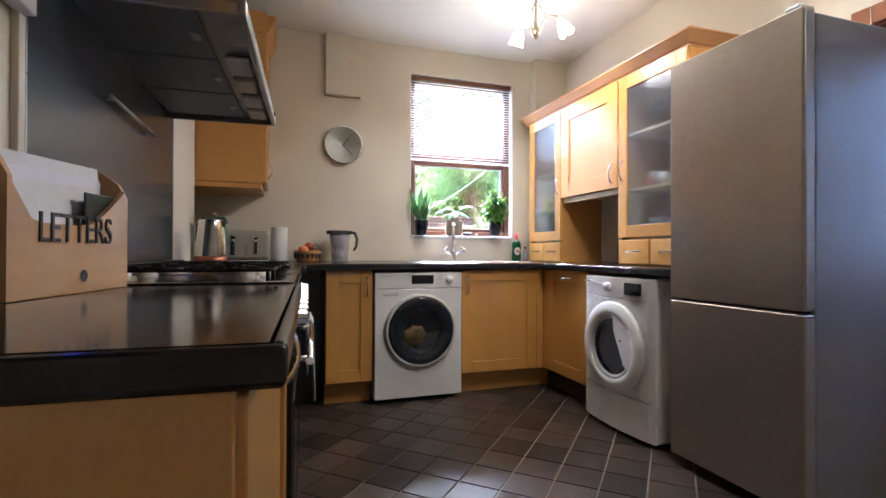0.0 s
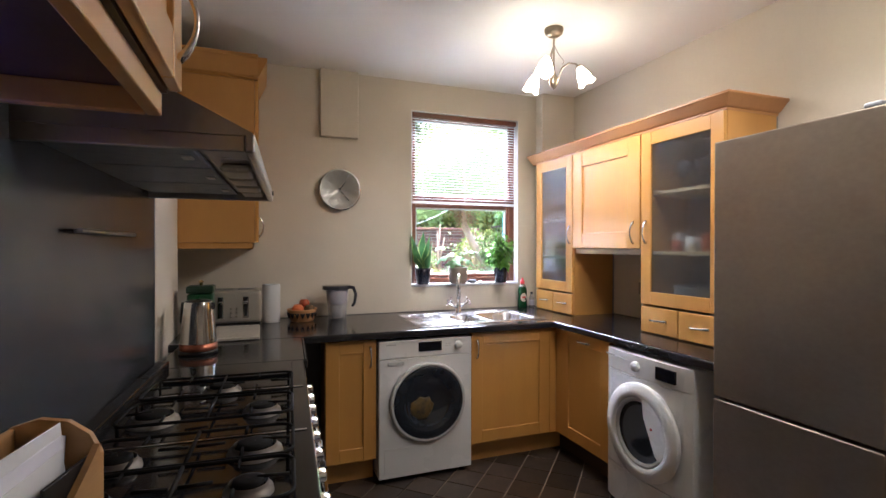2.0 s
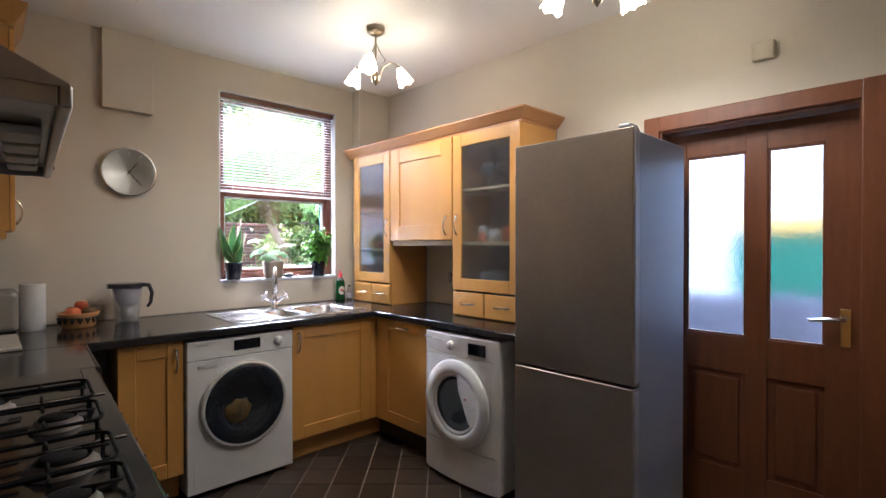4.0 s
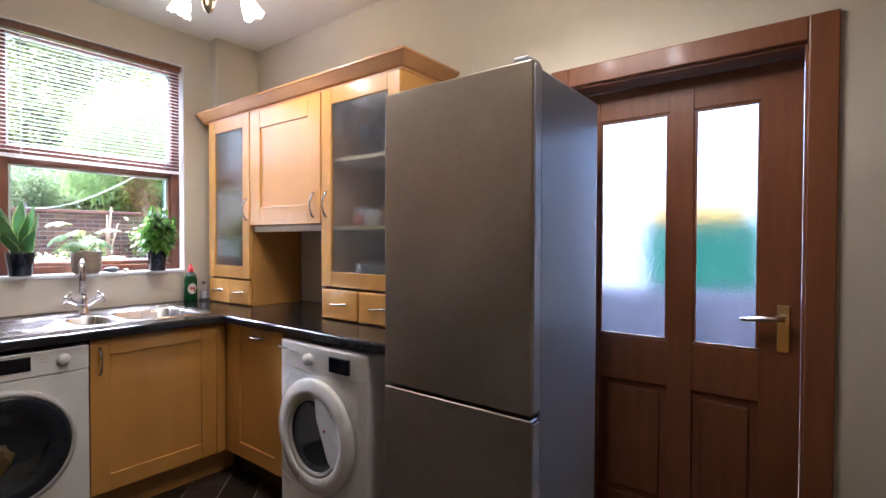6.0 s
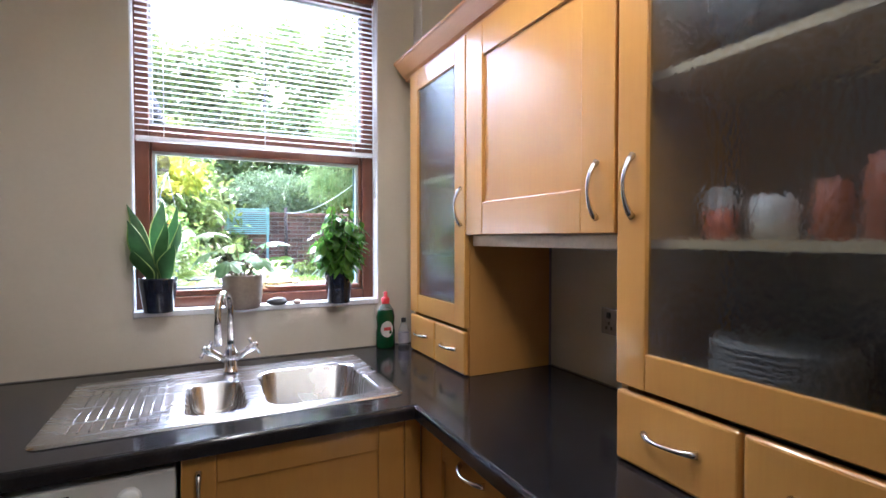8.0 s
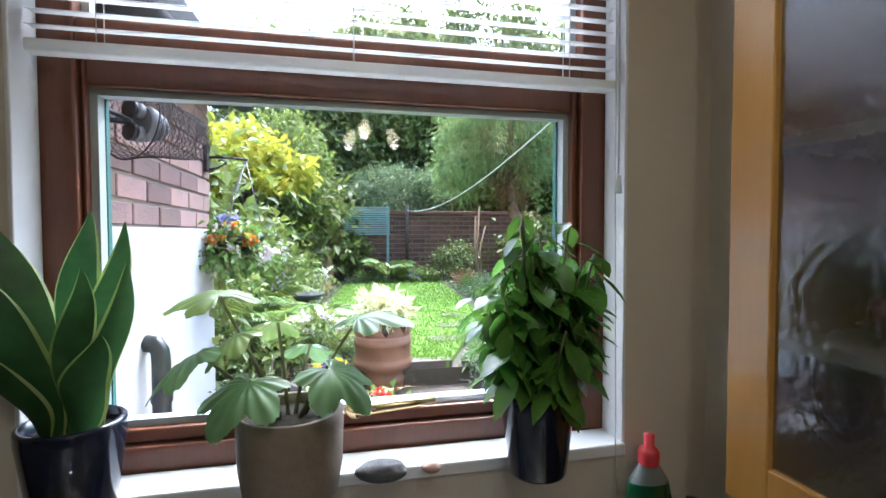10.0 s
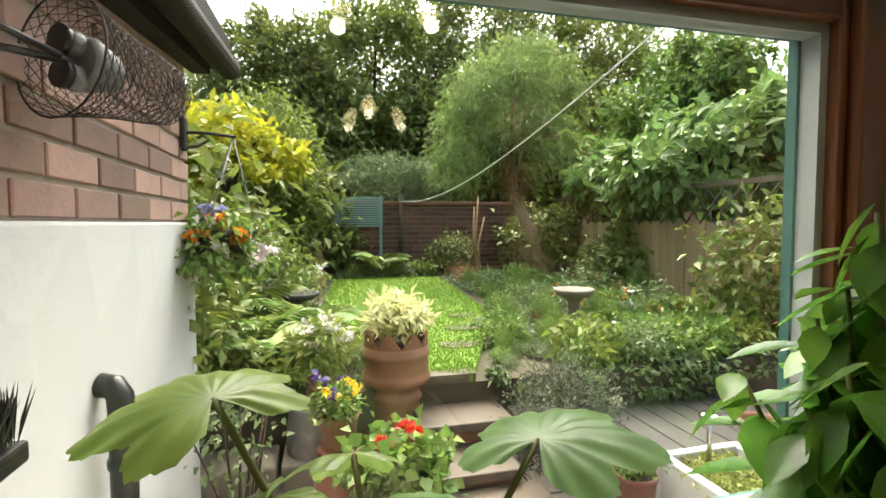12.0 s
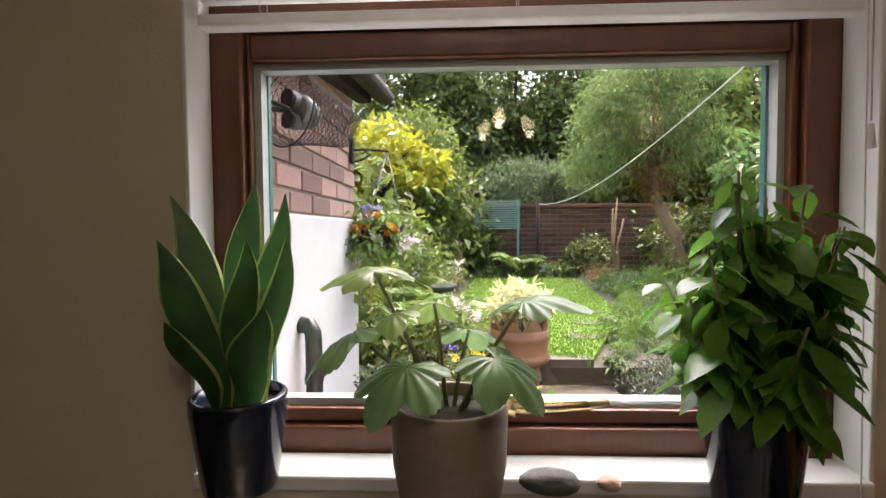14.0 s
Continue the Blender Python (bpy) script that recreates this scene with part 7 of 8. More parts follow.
# bird baths
for x, y, h, r, m_, lab in ((1.78, 7.5, 0.26, 0.19, mat("dark_stone", (0.07, 0.075, 0.075), 0.5, 0, (0.05, 0.05, 0.05)), "dark stone bird bath among the ferns"), (3.80, 6.85, 0.30, 0.15, M_concrete, "pale stone bird bath in the flower bed")):
    bb = thing("bird_bath", (x, y, ZL), lab, "bird bath")
    part("pedestal", lathe(B(), [(0.07, 0), (0.075, 0.03), (0.045, 0.06), (0.04, h - 0.08), (0.07, h - 0.05), (0.07, h - 0.045)], (x, y, ZL), 24), m_, bb)
    part("basin", lathe(B(), [(0.06, h - 0.05), (r * 0.8, h - 0.03), (r, h + 0.005), (r, h + 0.02), (r - 0.02, h + 0.02), (r * 0.7, h - 0.012), (0.001, h - 0.02)], (x, y, ZL), 32), m_, bb)
# terracotta figure pot far left
fg = thing("terracotta_urn", (1.95, 10.6, ZL), "orange terracotta urn among the far plants", "urn")
part("urn", lathe(B(), [(0.001, 0), (0.10, 0), (0.07, 0.06), (0.10, 0.20), (0.08, 0.36), (0.05, 0.44), (0.07, 0.50), (0.06, 0.56), (0.001, 0.58)], (1.95, 10.6, ZL), 24), M_terracotta, fg)

# ---- far wall, fence ----
fw = thing("garden_wall", (3.5, 11.3, ZL), "old red brick garden wall at the far end", "wall", kind="structure")
part("mortar_core", box(B(), -4.0, 11.31, ZL, 5.6, 11.52, 1.80), M_mortar, fw)
for r in range(15):
    z = ZL + 0.01 + r * (bh + jt)
    x = 2.0 + (0.112 if r % 2 else 0)
    while x < 5.5:
        lay(fw, "brick", "far", blen, x, 11.30 + rg.uniform(-0.004, 0.004), z, 'X', 0.1, M_oldbrick)
        x += blen + jt
part("coping", box(B(), -4.0, 11.27, 1.80, 5.6, 11.56, 1.86, 0.01), M_oldbrick, fw)
fn = thing("fence", (5.1, 8.5, ZL), "weathered tan timber board fence along the garden", "fence", kind="structure")
board = None
for i in range(52):
    y = 5.4 + i * 0.115
    if board is None:
        o = part("board", box(B(), 0, 0, 0, 0.018, 0.109, 0.86, 0.003, 1), M_fence, fn)
        board = o.data
    else:
        o = new("board", board)
        o.parent = fn
        o.matrix_parent_inverse = world_of(fn).inverted()
    o.matrix_basis = Matrix.Translation((5.10 + (i % 2) * 0.006, y, 0.66 + rg.uniform(-0.01, 0.01)))
for y in (5.5, 7.2, 8.9, 10.6):
    part("post", box(B(), 5.12, y, 0.3, 5.20, y + 0.08, 1.60, 0.004), M_fence, fn)
# trellis on the fence
tr_ = thing("trellis", (5.1, 7.3, 1.5), "brown diamond lattice trellis along the fence top", "trellis")
for s in (1, -1):
    for i in range(26):
        y = 5.3 + i * 0.16
        part("slat", tube(B(), [(5.10 + s * 0.006, y, 1.50), (5.10 + s * 0.006, y + s * 0.28, 1.82)], 0.007, 4), M_trellis, tr_)
part("rail", box(B(), 5.085, 5.3, 1.80, 5.12, 9.6, 1.84), M_trellis, tr_)
one("fence_west", box(B(), -1.6, 5.7, 0.3, -1.56, 11.3, 1.7), M_fence, "weathered timber fence along the garden", "fence", kind="structure")
# slatted teal panel over the wall
tp_ = thing("slatted_panel", (2.55, 11.2, 1.5), "pale teal slatted panel standing against the far wall", "panel")
M_teal = mat("pale_teal", (0.28, 0.42, 0.40), 0.5, 0, (0.24, 0.36, 0.35))
for i in range(13):
    part("slat", box(B(), 2.20, 11.18, 1.46 + i * 0.036, 2.95, 11.20, 1.482 + i * 0.036, 0.003), M_teal, tp_)
for x in (2.24, 2.9):
    part("post", box(B(), x, 11.201, ZL, x + 0.04, 11.23, 1.94), M_teal, tp_)
# washing line and post
ln_ = thing("washing_line", (3.25, 11.2, ZL), "white washing line slung between post and house", "washing line")
part("post", tube(B(), [(3.24, 11.2, ZL), (3.24, 11.2, 1.95)], 0.03, 10), M_darkbark, ln_)
a_, b_ = Vector((3.24, 11.17, 1.86)), Vector((4.0, 5.0, 2.95))
pts = []
for i in range(25):
    k = i / 24
    q = a_.lerp(b_, k)
    q.z -= 0.42 * 4 * k * (1 - k) * (1 - 0.45 * k)
    pts.append(q)
part("line", tube(B(), pts, 0.0055, 6), mat("white_rope", (0.72, 0.74, 0.72), 0.7), ln_)
part("line_post", tube(B(), [(4.0, 5.0, ZP), (4.0, 5.0, 2.97)], 0.025, 10), M_darkbark, ln_)


# ---- bed plants: a few kinds, copied about ----
def clump(name, label, blobs, n, size, material, seed, aspect=0.45, droop=0.3, flowers=None, spread=0.3, clumps=40):
    t = thing(name, (0, 0, 0), label, "plant", "bed plants")
    crown("foliage", blobs, n, size, material, t, seed, aspect, droop, clumps, spread)
    if flowers:
        crown("flowers", blobs, flowers[1], flowers[2], flowers[0], t, seed + 1, 0.9, 0.0, 9, 0.12)
    return t


def fern(seed):
    t = thing("fern", (0, 0, 0), "arching green fern in the garden bed", "fern", "ferns")
    r_ = random.Random(seed)
    g_ = np.random.default_rng(seed)
    for i in range(11):
        a = 2 * math.pi * i / 11 + r_.uniform(-0.25, 0.25)
        L = r_.uniform(0.28, 0.42)
        P_, A_, N_, S_ = [], [], [], []
        spine = []
        for j in range(20):
            k = (j + 1) / 20
            d = L * k
            spine.append(Vector((math.cos(a) * d * 0.85, math.sin(a) * d * 0.85, 0.05 + 0.62 * L * math.sin(k * 2.0) * (1 - 0.25 * k))))
        for j, q in enumerate(spine[2:], 2):
            k = j / 20
            for s in (-1, 1):
                P_.append(q)
                A_.append((math.cos(a) * 0.5 - s * math.sin(a), math.sin(a) * 0.5 + s * math.cos(a), -0.25))
                N_.append((0.1 * g_.normal(), 0.1 * g_.normal(), 1))
                S_.append(L * 0.30 * math.sin(math.pi * (0.15 + 0.83 * k)) + 0.008)
        v, f = leaf_mesh(np.array(P_), np.array(A_), np.array(N_), np.array(S_), np.array(S_) * 0.28)
        raw_mesh("frond", v, f, M_leafC if i % 3 else M_leafA, t)
    return t


kinds = {
    "broad": clump("broadleaf_plant", "broad-leaved green plant in the flower bed", [(0, 0, 0.17, 0.24, 0.24, 0.15)], 420, 0.085, M_leafA, 101, 0.55, 0.3),
    "fresh": clump("leafy_plant", "fresh green leafy plant in the flower bed", [(0, 0, 0.18, 0.22, 0.22, 0.16)], 620, 0.06, M_leafC, 102, 0.5, 0.25),
    "feather": clump("feathery_plant", "feathery light green plant in the flower bed", [(0, 0, 0.22, 0.18, 0.18, 0.20)], 1300, 0.06, M_leafC, 103, 0.14, -0.5),
    "grey": clump("grey_plant", "grey-green leafy plant in the flower bed", [(0, 0, 0.16, 0.22, 0.22, 0.14)], 800, 0.045, M_leafG, 104, 0.4, 0.1),
    "dark": clump("dark_shrub", "dark green shrub in the flower bed", [(0, 0, 0.28, 0.28, 0.28, 0.26)], 1300, 0.055, M_leafB, 105, 0.5, 0.2, None, 0.3, 60),
    "bluefl": clump("blue_hydrangea", "blue flowering plant in the flower bed", [(0, 0, 0.18, 0.22, 0.2, 0.16)], 500, 0.07, M_leafA, 106, 0.6, 0.2, (M_blfl, 160, 0.035)),
    "whitefl": clump("white_flowers", "white flowering plant in the flower bed", [(0, 0, 0.24, 0.2, 0.2, 0.22)], 600, 0.05, M_leafA, 108, 0.4, 0.2, (M_whfl, 110, 0.03)),
    "orangefl": clump("orange_flowers", "plant with a few orange and russet blooms", [(0, 0, 0.2, 0.2, 0.2, 0.18)], 500, 0.05, M_leafG, 110, 0.35, -0.2, (M_orfl, 26, 0.035)),
    "russet": clump("russet_plant", "russet brown leaved plant in the flower bed", [(0, 0, 0.16, 0.2, 0.2, 0.14)], 450, 0.05, M_brownleaf, 112, 0.4, 0.2),
    "fern": fern(7),
}
places = {
    "fern": [(1.50, 6.75, 1.2), (1.62, 6.30, 1.1), (1.35, 7.2, 1.4), (1.85, 6.65, 0.9), (1.25, 6.35, 1.2), (2.9, 10.8, 1.3), (1.95, 7.05, 0.9)],
    "broad": [(3.45, 6.08, 0.7), (4.1, 6.15, 0.8), (4.5, 6.05, 0.8), (4.85, 6.35, 1.2), (1.70, 6.10, 1.0), (1.92, 6.25, 1.0), (2.08, 6.45, 0.8), (3.62, 6.45, 0.9), (3.05, 10.75, 1.0), (3.5, 10.8, 1.0), (1.6, 9.2, 1.2), (4.55, 6.6, 1.0), (4.2, 7.4, 1.1), (1.5, 6.05, 0.9)],
    "fresh": [(3.12, 6.55, 0.6), (3.3, 6.95, 0.65), (3.45, 7.35, 0.7), (2.98, 6.22, 0.45), (3.6, 7.9, 0.8), (3.75, 8.6, 0.9), (3.42, 6.05, 0.7), (3.62, 6.1, 0.8), (3.95, 6.08, 0.9), (4.3, 6.1, 1.0), (4.65, 6.15, 1.0), (1.95, 6.02, 0.8), (2.0, 6.75, 0.9), (3.60, 6.75, 0.7), (3.52, 6.30, 0.9), (3.85, 6.25, 1.0), (4.15, 6.35, 1.1), (4.4, 7.1, 1.1), (3.85, 7.3, 0.9), (3.9, 8.0, 1.0), (4.6, 8.3, 1.1), (1.55, 10.2, 1.2), (2.5, 10.85, 1.0), (3.95, 9.2, 1.1)],
    "feather": [(3.2, 6.75, 0.6), (3.5, 7.6, 0.7), (3.05, 6.35, 0.5), (3.75, 9.3, 0.8), (3.22, 6.45, 0.42), (3.36, 6.85, 0.5), (3.68, 8.3, 0.6), (3.40, 6.45, 0.7), (3.62, 7.05, 0.8), (3.52, 6.62, 0.7), (4.0, 6.85, 1.0), (4.75, 6.3, 1.4), (1.45, 8.1, 1.6), (1.75, 8.6, 1.4), (4.0, 8.4, 1.0), (4.9, 7.6, 1.4)],
    "grey": [(3.78, 6.03, 0.7), (3.12, 6.32, 0.38), (3.25, 6.62, 0.42), (3.45, 7.2, 0.5), (3.62, 7.7, 0.6), (3.0, 6.12, 0.32), (3.3, 6.0, 0.5), (4.0, 7.3, 1.0), (3.75, 7.0, 0.9), (3.9, 7.7, 1.0), (3.85, 8.8, 1.1), (4.0, 7.9, 1.0), (1.80, 9.8, 1.0), (2.75, 10.95, 1.0), (4.7, 7.0, 1.1), (2.2, 6.25, 0.7), (3.32, 6.22, 0.55)],
    "dark": [(1.2, 8.8, 1.6), (1.25, 6.0, 0.8), (5.3, 10.6, 1.3), (4.95, 8.2, 0.8), (1.3, 10.6, 1.8), (1.5, 11.05, 1.7), (4.0, 10.9, 0.8), (0.7, 7.0, 1.6), (0.6, 9.6, 2.0), (4.95, 6.2, 1.0)],
    "bluefl": [(3.22, 10.65, 0.8), (4.05, 6.15, 0.6)],
    "whitefl": [(1.75, 7.95, 1.3), (1.5, 7.6, 1.4)],
    "orangefl": [(4.35, 6.75, 1.1), (3.95, 7.15, 0.9), (4.4, 7.7, 1.2)],
    "russet": [(1.85, 9.3, 0.9), (3.9, 9.9, 1.0), (4.6, 7.5, 1.1), (3.95, 10.4, 0.9), (3.62, 7.0, 0.6), (4.95, 5.85, 1.2)],
}
for k, spots in places.items():
    src = kinds[k]
    for i, (x, y, s) in enumerate(spots):
        m_ = Matrix.Translation((x, y, ZL)) @ Matrix.Rotation(rg.uniform(0, 6.28), 4, 'Z') @ Matrix.Diagonal((s, s, s * rg.uniform(0.85, 1.15), 1))
        if i == 0:
            src.matrix_basis = m_
        else:
            copy_thing(src, m_)
tagged(crown("ground_cover", [(4.3, 7.3, 0.74, 0.62, 1.4, 0.10), (4.05, 6.2, 0.72, 0.72, 0.28, 0.10), (3.22, 6.5, 0.72, 0.17, 0.42, 0.07), (3.52, 7.3, 0.73, 0.16, 0.6, 0.09), (3.82, 8.9, 0.74, 0.2, 1.2, 0.1), (2.98, 6.08, 0.70, 0.16, 0.08, 0.05), (4.3, 9.2, 0.74, 0.7, 1.4, 0.10), (1.6, 7.3, 0.74, 0.5, 1.5, 0.10), (1.5, 9.6, 0.74, 0.6, 1.4, 0.10), (2.9, 10.85, 0.72, 1.0, 0.3, 0.10), (1.75, 6.1, 0.72, 0.4, 0.2, 0.08), (3.9, 5.93, 0.62, 0.9, 0.06, 0.10), (3.05, 6.35, 0.72, 0.18, 0.25, 0.10), (3.28, 6.9, 0.73, 0.16, 0.4, 0.12), (2.9, 6.0, 0.68, 0.14, 0.1, 0.08)],
             24000, 0.05, M_leafG, None, 151, 0.5, 0.2, 420, 0.16), "low mixed green ground cover between the plants", "ground cover", kind="stuff")
tagged(crown("ground_cover", [(4.35, 7.0, 0.80, 0.55, 1.2, 0.14), (4.05, 6.15, 0.76, 0.65, 0.25, 0.12), (1.65, 7.0, 0.80, 0.45, 1.2, 0.12), (4.4, 9.0, 0.8, 0.6, 1.3, 0.14)],
             6000, 0.07, M_leafC, None, 153, 0.35, -0.3, 150, 0.12), "taller light green ground cover in the flower beds", "ground cover", kind="stuff")
# lavender bush by the steps
lv = thing("lavender_bush", (3.09, 5.68, 0.45), "rounded grey-brown lavender bush beside the steps", "shrub")
part("stems", tube(B(), [(3.09, 5.68, ZP), (3.09, 5.68, 0.60)], [0.03, 0.012], 8), M_darkbark, lv)
crown("foliage", [(3.08, 5.66, 0.66, 0.30, 0.24, 0.17), (3.0, 5.58, 0.55, 0.22, 0.18, 0.15)], 4200, 0.034, M_leafV, lv, 131, 0.24, -0.3, 110, 0.22)
crown("flower_spikes", [(3.08, 5.68, 0.74, 0.28, 0.22, 0.12)], 500, 0.03, M_leafG, lv, 132, 0.25, -0.8, 40, 0.25)
# climber with small leaves at the wall foot
cw = thing("wall_shrub", (1.66, 5.4, ZP), "thin bare-stemmed shrub against the white wall", "shrub")
for i in range(7):
    x1_ = 1.66 + rg.uniform(-0.10, 0.14)
    part("stem", tube(B(), [(1.68, 5.42, ZP), (1.68 + (x1_ - 1.68) * 0.5, 5.40, 0.55), (x1_, 5.38 + rg.uniform(-0.1, 0.1), rg.uniform(0.75, 0.98))], [0.008, 0.006, 0.003], 6), M_darkbark, cw)
crown("foliage", [(1.67, 5.38, 0.78, 0.14, 0.12, 0.18)], 120, 0.035, M_leafG, cw, 141, 0.6, 0.2, 40, 0.25)


# ---- trees ----
def tree(name, label, base, trunk, limbs, blobs, n, size, material, seed, bark, aspect=0.45, droop=0.3, clumps=120, spread=0.2, r0=0.12):
    t = thing(name, base, label, "tree", "garden trees")
    b0 = Vector(base)
    pts_ = [b0] + [Vector(q) for q in trunk]
    part("trunk", tube(B(), pts_, [r0 * (1 - 0.55 * i / (len(pts_) - 1)) for i in range(len(pts_))], 10), bark, t)
    top = pts_[-1]
    for q in limbs:
        q = Vector(q)
        m1 = top.lerp(q, 0.5) + Vector((0, 0, 0.12 * (q - top).length))
        part("limb", tube(B(), [pts_[-2].lerp(top, 0.7), m1, q], [r0 * 0.42, r0 * 0.28, r0 * 0.10], 7), bark, t)
    crown("crown", blobs, n, size, material, t, seed, aspect, droop, clumps, spread)
    return t


# leaning willow-like tree by the lawn
leaning = tree("leaning_tree", "leaning tree with fine drooping green leaves", (5.12, 9.45, ZL), [(4.92, 9.52, 1.05), (4.66, 9.62, 1.50), (4.52, 9.68, 1.85), (4.48, 9.72, 2.3)],
     [(4.0, 9.7, 2.9), (4.5, 9.6, 3.5), (4.9, 9.8, 3.3), (4.35, 9.9, 2.7), (5.15, 9.6, 2.7)],
     [(4.45, 9.75, 3.0, 0.85, 0.7, 0.80), (4.9, 9.7, 3.5, 0.55, 0.5, 0.5), (3.85, 9.8, 2.5, 0.45, 0.5, 0.6), (5.2, 9.8, 2.7, 0.4, 0.4, 0.35)], 19000, 0.10, M_willow, 201, M_bark, 0.16, 0.9, 160, 0.2, 0.11)
crown("dead_twigs", [(4.50, 9.60, 2.25, 0.26, 0.25, 0.36)], 1100, 0.13, M_brownleaf, leaning, 211, 0.06, 0.3, 45, 0.3, "bare brown inner twigs")
for x, y, z1 in ((4.22, 10.5, 1.75), (4.30, 10.55, 1.9), (4.38, 10.5, 1.6)):
    one("bare_stem", tube(B(), [(4.3, 10.5, ZL), ((x + 4.3) / 2 - 0.05, y, 1.2), (x, y, z1)], [0.028, 0.02, 0.012], 8), M_bark, "bare brown stem of a garden shrub", "shrub stem", "shrub stems")
# golden tree at the left
tree("golden_tree", "small tree with bright golden yellow leaves", (1.15, 8.4, ZL), [(1.15, 8.4, 1.4), (1.2, 8.4, 1.9)], [(0.8, 8.4, 2.3), (1.5, 8.3, 2.3)],
     [(1.15, 8.3, 2.32, 0.50, 0.45, 0.28), (1.55, 8.3, 2.12, 0.32, 0.3, 0.2), (0.8, 8.4, 2.15, 0.4, 0.4, 0.3)], 4200, 0.10, M_leafY, 203, M_darkbark, 0.5, 0.2, 70, 0.24, 0.05)
tree("lilac_bush", "tall grey-green leafy bush behind the golden tree", (1.35, 10.2, ZL), [(1.35, 10.2, 1.6), (1.35, 10.2, 2.0)], [(1.1, 10.2, 2.6), (1.6, 10.2, 2.5)],
     [(1.35, 10.1, 2.5, 0.62, 0.55, 0.65), (1.5, 9.9, 1.9, 0.35, 0.45, 0.5)], 8000, 0.075, M_leafA, 204, M_darkbark, 0.5, 0.3, 90, 0.22, 0.06)
# pale spreading shrub above the far wall
tree("olive_shrub", "pale grey-green spreading shrub above the wall", (3.2, 11.9, ZL), [(3.2, 11.9, 1.6), (3.2, 11.9, 1.9)], [(2.7, 11.9, 2.3), (3.7, 11.9, 2.3)],
     [(3.2, 11.8, 2.2, 0.85, 0.5, 0.42)], 5200, 0.085, M_leafG, 205, M_darkbark, 0.3, 0.0, 80, 0.22, 0.06)
# large-leaved shrubs over the right fence
tree("magnolia", "large-leaved shrub spilling over the timber fence", (5.6, 7.4, ZL), [(5.6, 7.4, 1.5), (5.55, 7.4, 1.9)], [(5.0, 7.2, 2.2), (6.0, 7.2, 2.3), (5.4, 8.0, 2.2)],
     [(5.6, 7.3, 2.15, 0.75, 0.8, 0.42), (5.1, 7.7, 1.95, 0.40, 0.5, 0.28), (6.3, 7.1, 2.4, 0.7, 0.6, 0.45), (5.4, 8.5, 2.1, 0.6, 0.6, 0.38)], 7500, 0.15, M_broad, 206, M_darkbark, 0.5, 0.5, 130, 0.22, 0.06)
tree("ivy_bush", "dark ivy and shrub mass against the fence", (5.05, 8.0, ZL), [(5.05, 8.0, 1.1), (5.0, 8.0, 1.3)], [(4.9, 7.6, 1.4)],
     [(5.0, 8.0, 1.2, 0.12, 0.35, 0.35), (5.0, 9.3, 1.35, 0.25, 0.4, 0.35)], 1900, 0.07, M_leafB, 207, M_darkbark, 0.8, 0.4, 70, 0.24, 0.03)
tree("wall_ivy", "ivy covering the far brick wall", (2.0, 11.2, ZL), [(2.0, 11.22, 1.2), (2.0, 11.22, 1.4)], [(1.8, 11.2, 1.6)],
     [(1.62, 11.15, 1.35, 0.42, 0.16, 0.42), (2.25, 11.15, 1.15, 0.35, 0.1, 0.3)], 3200, 0.075, M_leafB, 208, M_darkbark, 0.8, 0.4, 60, 0.24, 0.03)
# tall trees behind
big = [(-3.5, 16, 4.2, 2.2, M_leafB), (0.9, 15.5, 4.1, 2.0, M_leafB), (3.4, 16.5, 5.0, 2.5, M_leafA), (6.6, 17, 5.6, 2.8, M_leafB), (9.6, 15.5, 5.0, 2.6, M_leafA), (12.6, 13.5, 3.0, 1.6, M_leafB), (6.0, 13.3, 3.6, 1.6, M_leafA), (9.0, 11.5, 3.2, 1.8, M_leafC), (16.5, 16.0, 3.2, 2.0, M_leafA), (-7.5, 15.0, 5.0, 2.8, M_leafA)]
for i, (x, y, zc, r, m_) in enumerate(big):
    tree("tall_tree", "tall leafy green tree behind the garden", (x, y, ZL - 0.05), [(x + 0.1, y, zc * 0.35), (x, y, zc * 0.62)],
         [(x - r * 0.6, y, zc), (x + r * 0.6, y - 0.4, zc), (x, y - r * 0.4, zc + r * 0.5), (x + 0.3, y + 0.6, zc + 0.3)],
         [(x, y, zc, r, r * 0.75, r * 0.8), (x + r * 0.4, y - 0.5, zc - r * 0.55, r * 0.75, r * 0.6, r * 0.55), (x - r * 0.45, y - 0.5, zc - r * 0.6, r * 0.7, r * 0.6, r * 0.6), (x, y - 0.3, zc + r * 0.55, r * 0.6, r * 0.5, r * 0.5), (x, y - 0.6, zc - r, r * 0.9, r * 0.5, r * 0.5)],
         24000, 0.165, m_, 300 + i, M_darkbark, 0.55, 0.3, 330, 0.15, 0.16)
hedge = thing("far_hedge", (3, 18.5, ZL), "dark hedge closing the view behind the trees", "hedge")
part("stems", box(B(), -14, 18.6, ZL - 0.1, 24, 18.9, 2.6), M_darkbark, hedge)
crown("foliage", [(x, 18.3, 1.9, 2.0, 0.6, 1.5) for x in range(-13, 24, 3)], 20000, 0.22, M_leafB, hedge, 331, 0.55, 0.3, 300, 0.3)

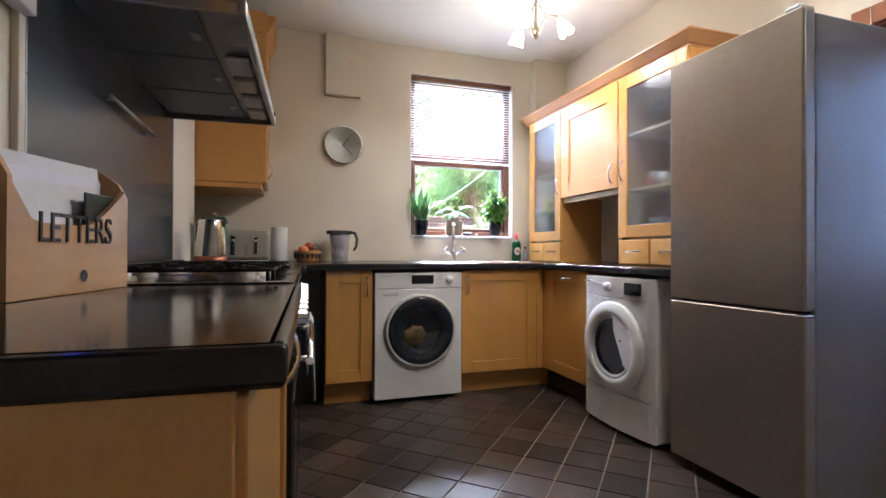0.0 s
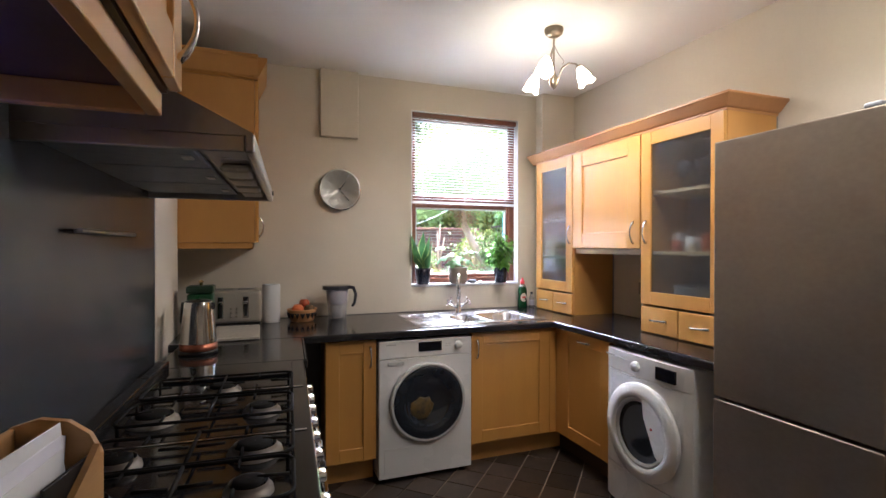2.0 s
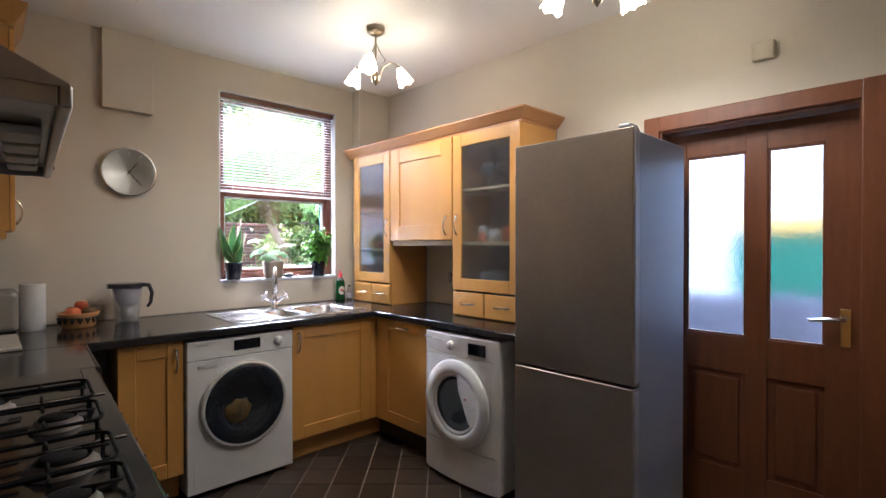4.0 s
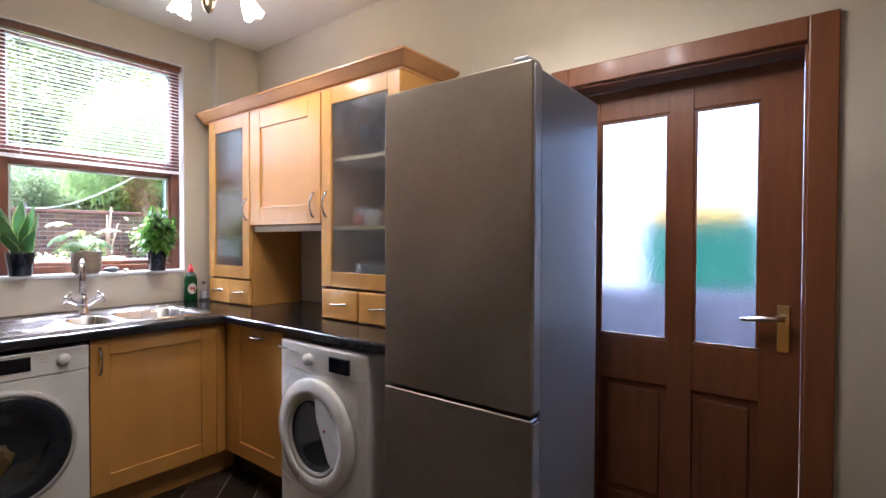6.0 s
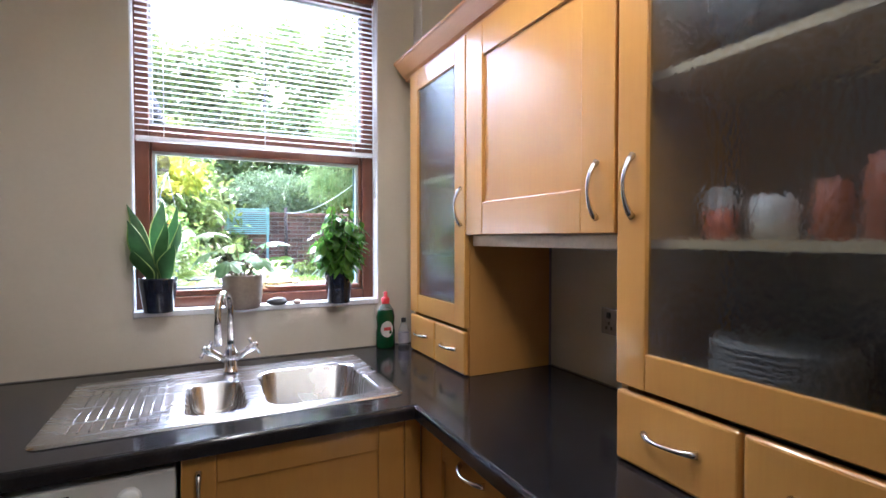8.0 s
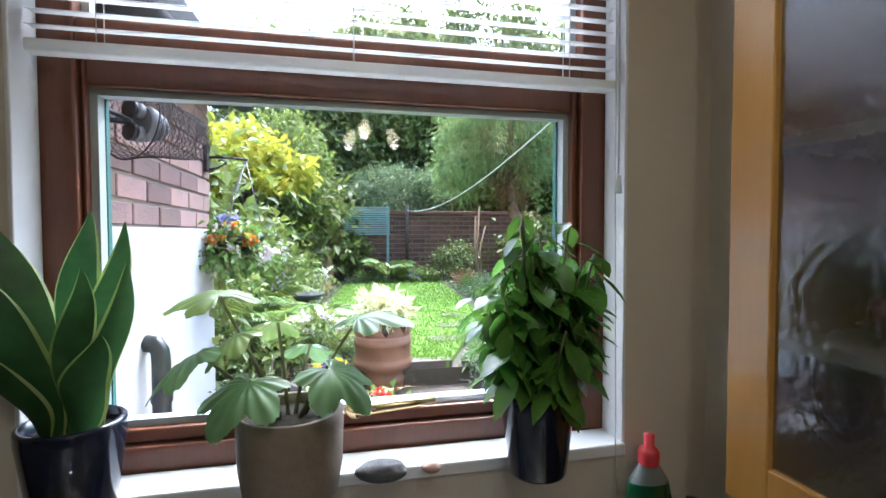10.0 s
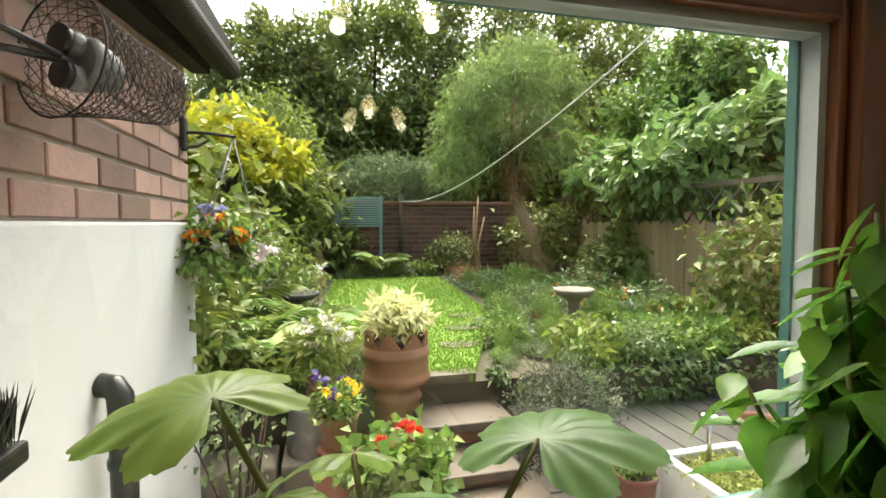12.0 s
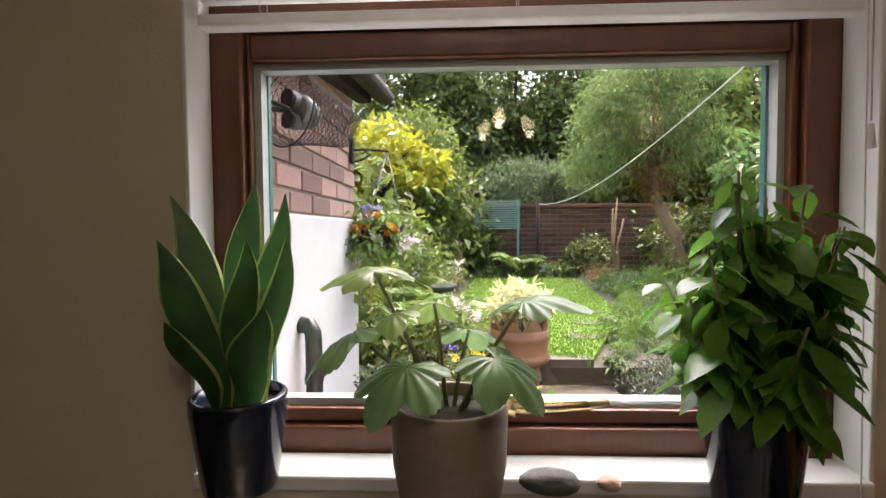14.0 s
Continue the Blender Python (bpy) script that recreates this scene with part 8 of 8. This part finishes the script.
# ---- yard outside the back door ----
one("yard_wall", box(B(), 6.4, -4.0, -0.05, 6.6, 3.9, 1.9), M_render, "white rendered yard wall beyond the door", "wall", kind="structure")
wb = thing("garden_store", (5.35, 1.3, -0.05), "green garden store with a yellow lid in the yard", "storage box")
part("box", box(B(), 5.1, 0.92, 0.96, 5.6, 1.70, 1.455, 0.03), mat("green_plastic", (0.006, 0.13, 0.075), 0.5), wb)
part("lid", box(B(), 5.08, 1.02, 1.456, 5.62, 1.68, 1.62, 0.03), mat("yellow_plastic", (0.55, 0.36, 0.06), 0.5), wb)
part("plinth", box(B(), 5.06, 0.45, -0.05, 5.64, 2.9, 0.959, 0.03), mat("dark_blue_grey", (0.10, 0.10, 0.14), 0.6, 0, (0.03, 0.035, 0.05), 5, 20), wb)

# ---- floor tiles, laid diagonally ----
TS, TG, TA = 0.184, 0.006, radians(46.5)
tile_me = None
rest = B()
ca, sa = math.cos(TA), math.sin(TA)
for i in range(-30, 40):
    for j in range(-30, 40):
        u, v = (i + 0.5) * TS, (j + 0.5) * TS
        x, y = 2.258 + u * ca - v * sa, 2.979 + u * sa + v * ca
        if not (XA + 0.15 < x < XR - 0.12 and YF + 0.15 < y < YB - 0.3):
            continue
        if 0.70 < x < 2.60 and 0.6 < y < 3.45:
            if tile_me is None:
                h = TS / 2 - TG / 2
                bm = B()
                box(bm, -h, -h, -0.004, h, h, 0.0015)
                for vv in bm.verts:
                    if vv.co.z > 0:
                        vv.co.x *= 0.985
                        vv.co.y *= 0.985
                o = part("tile", bm, M_tile, floor)
                tile_me = o.data
            else:
                o = new("tile", tile_me)
                o.parent = floor
            o.matrix_basis = Matrix.Translation((x, y, 0)) @ Matrix.Rotation(TA, 4, 'Z')
        else:
            h = TS / 2 - TG / 2
            b2 = [rest.verts.new((x + p * ca - q * sa, y + p * sa + q * ca, 0.0015)) for p, q in ((-h, -h), (h, -h), (h, h), (-h, h))]
            rest.faces.new(b2)
st = part("tiles_beyond", rest, mat("slate_vinyl_far", (0.066, 0.046, 0.032), 0.32, 0, (0.030, 0.025, 0.023), 5, 45, bump=0.12, bumpscale=30, island=0.5), floor)
tagged(st, kind="stuff")
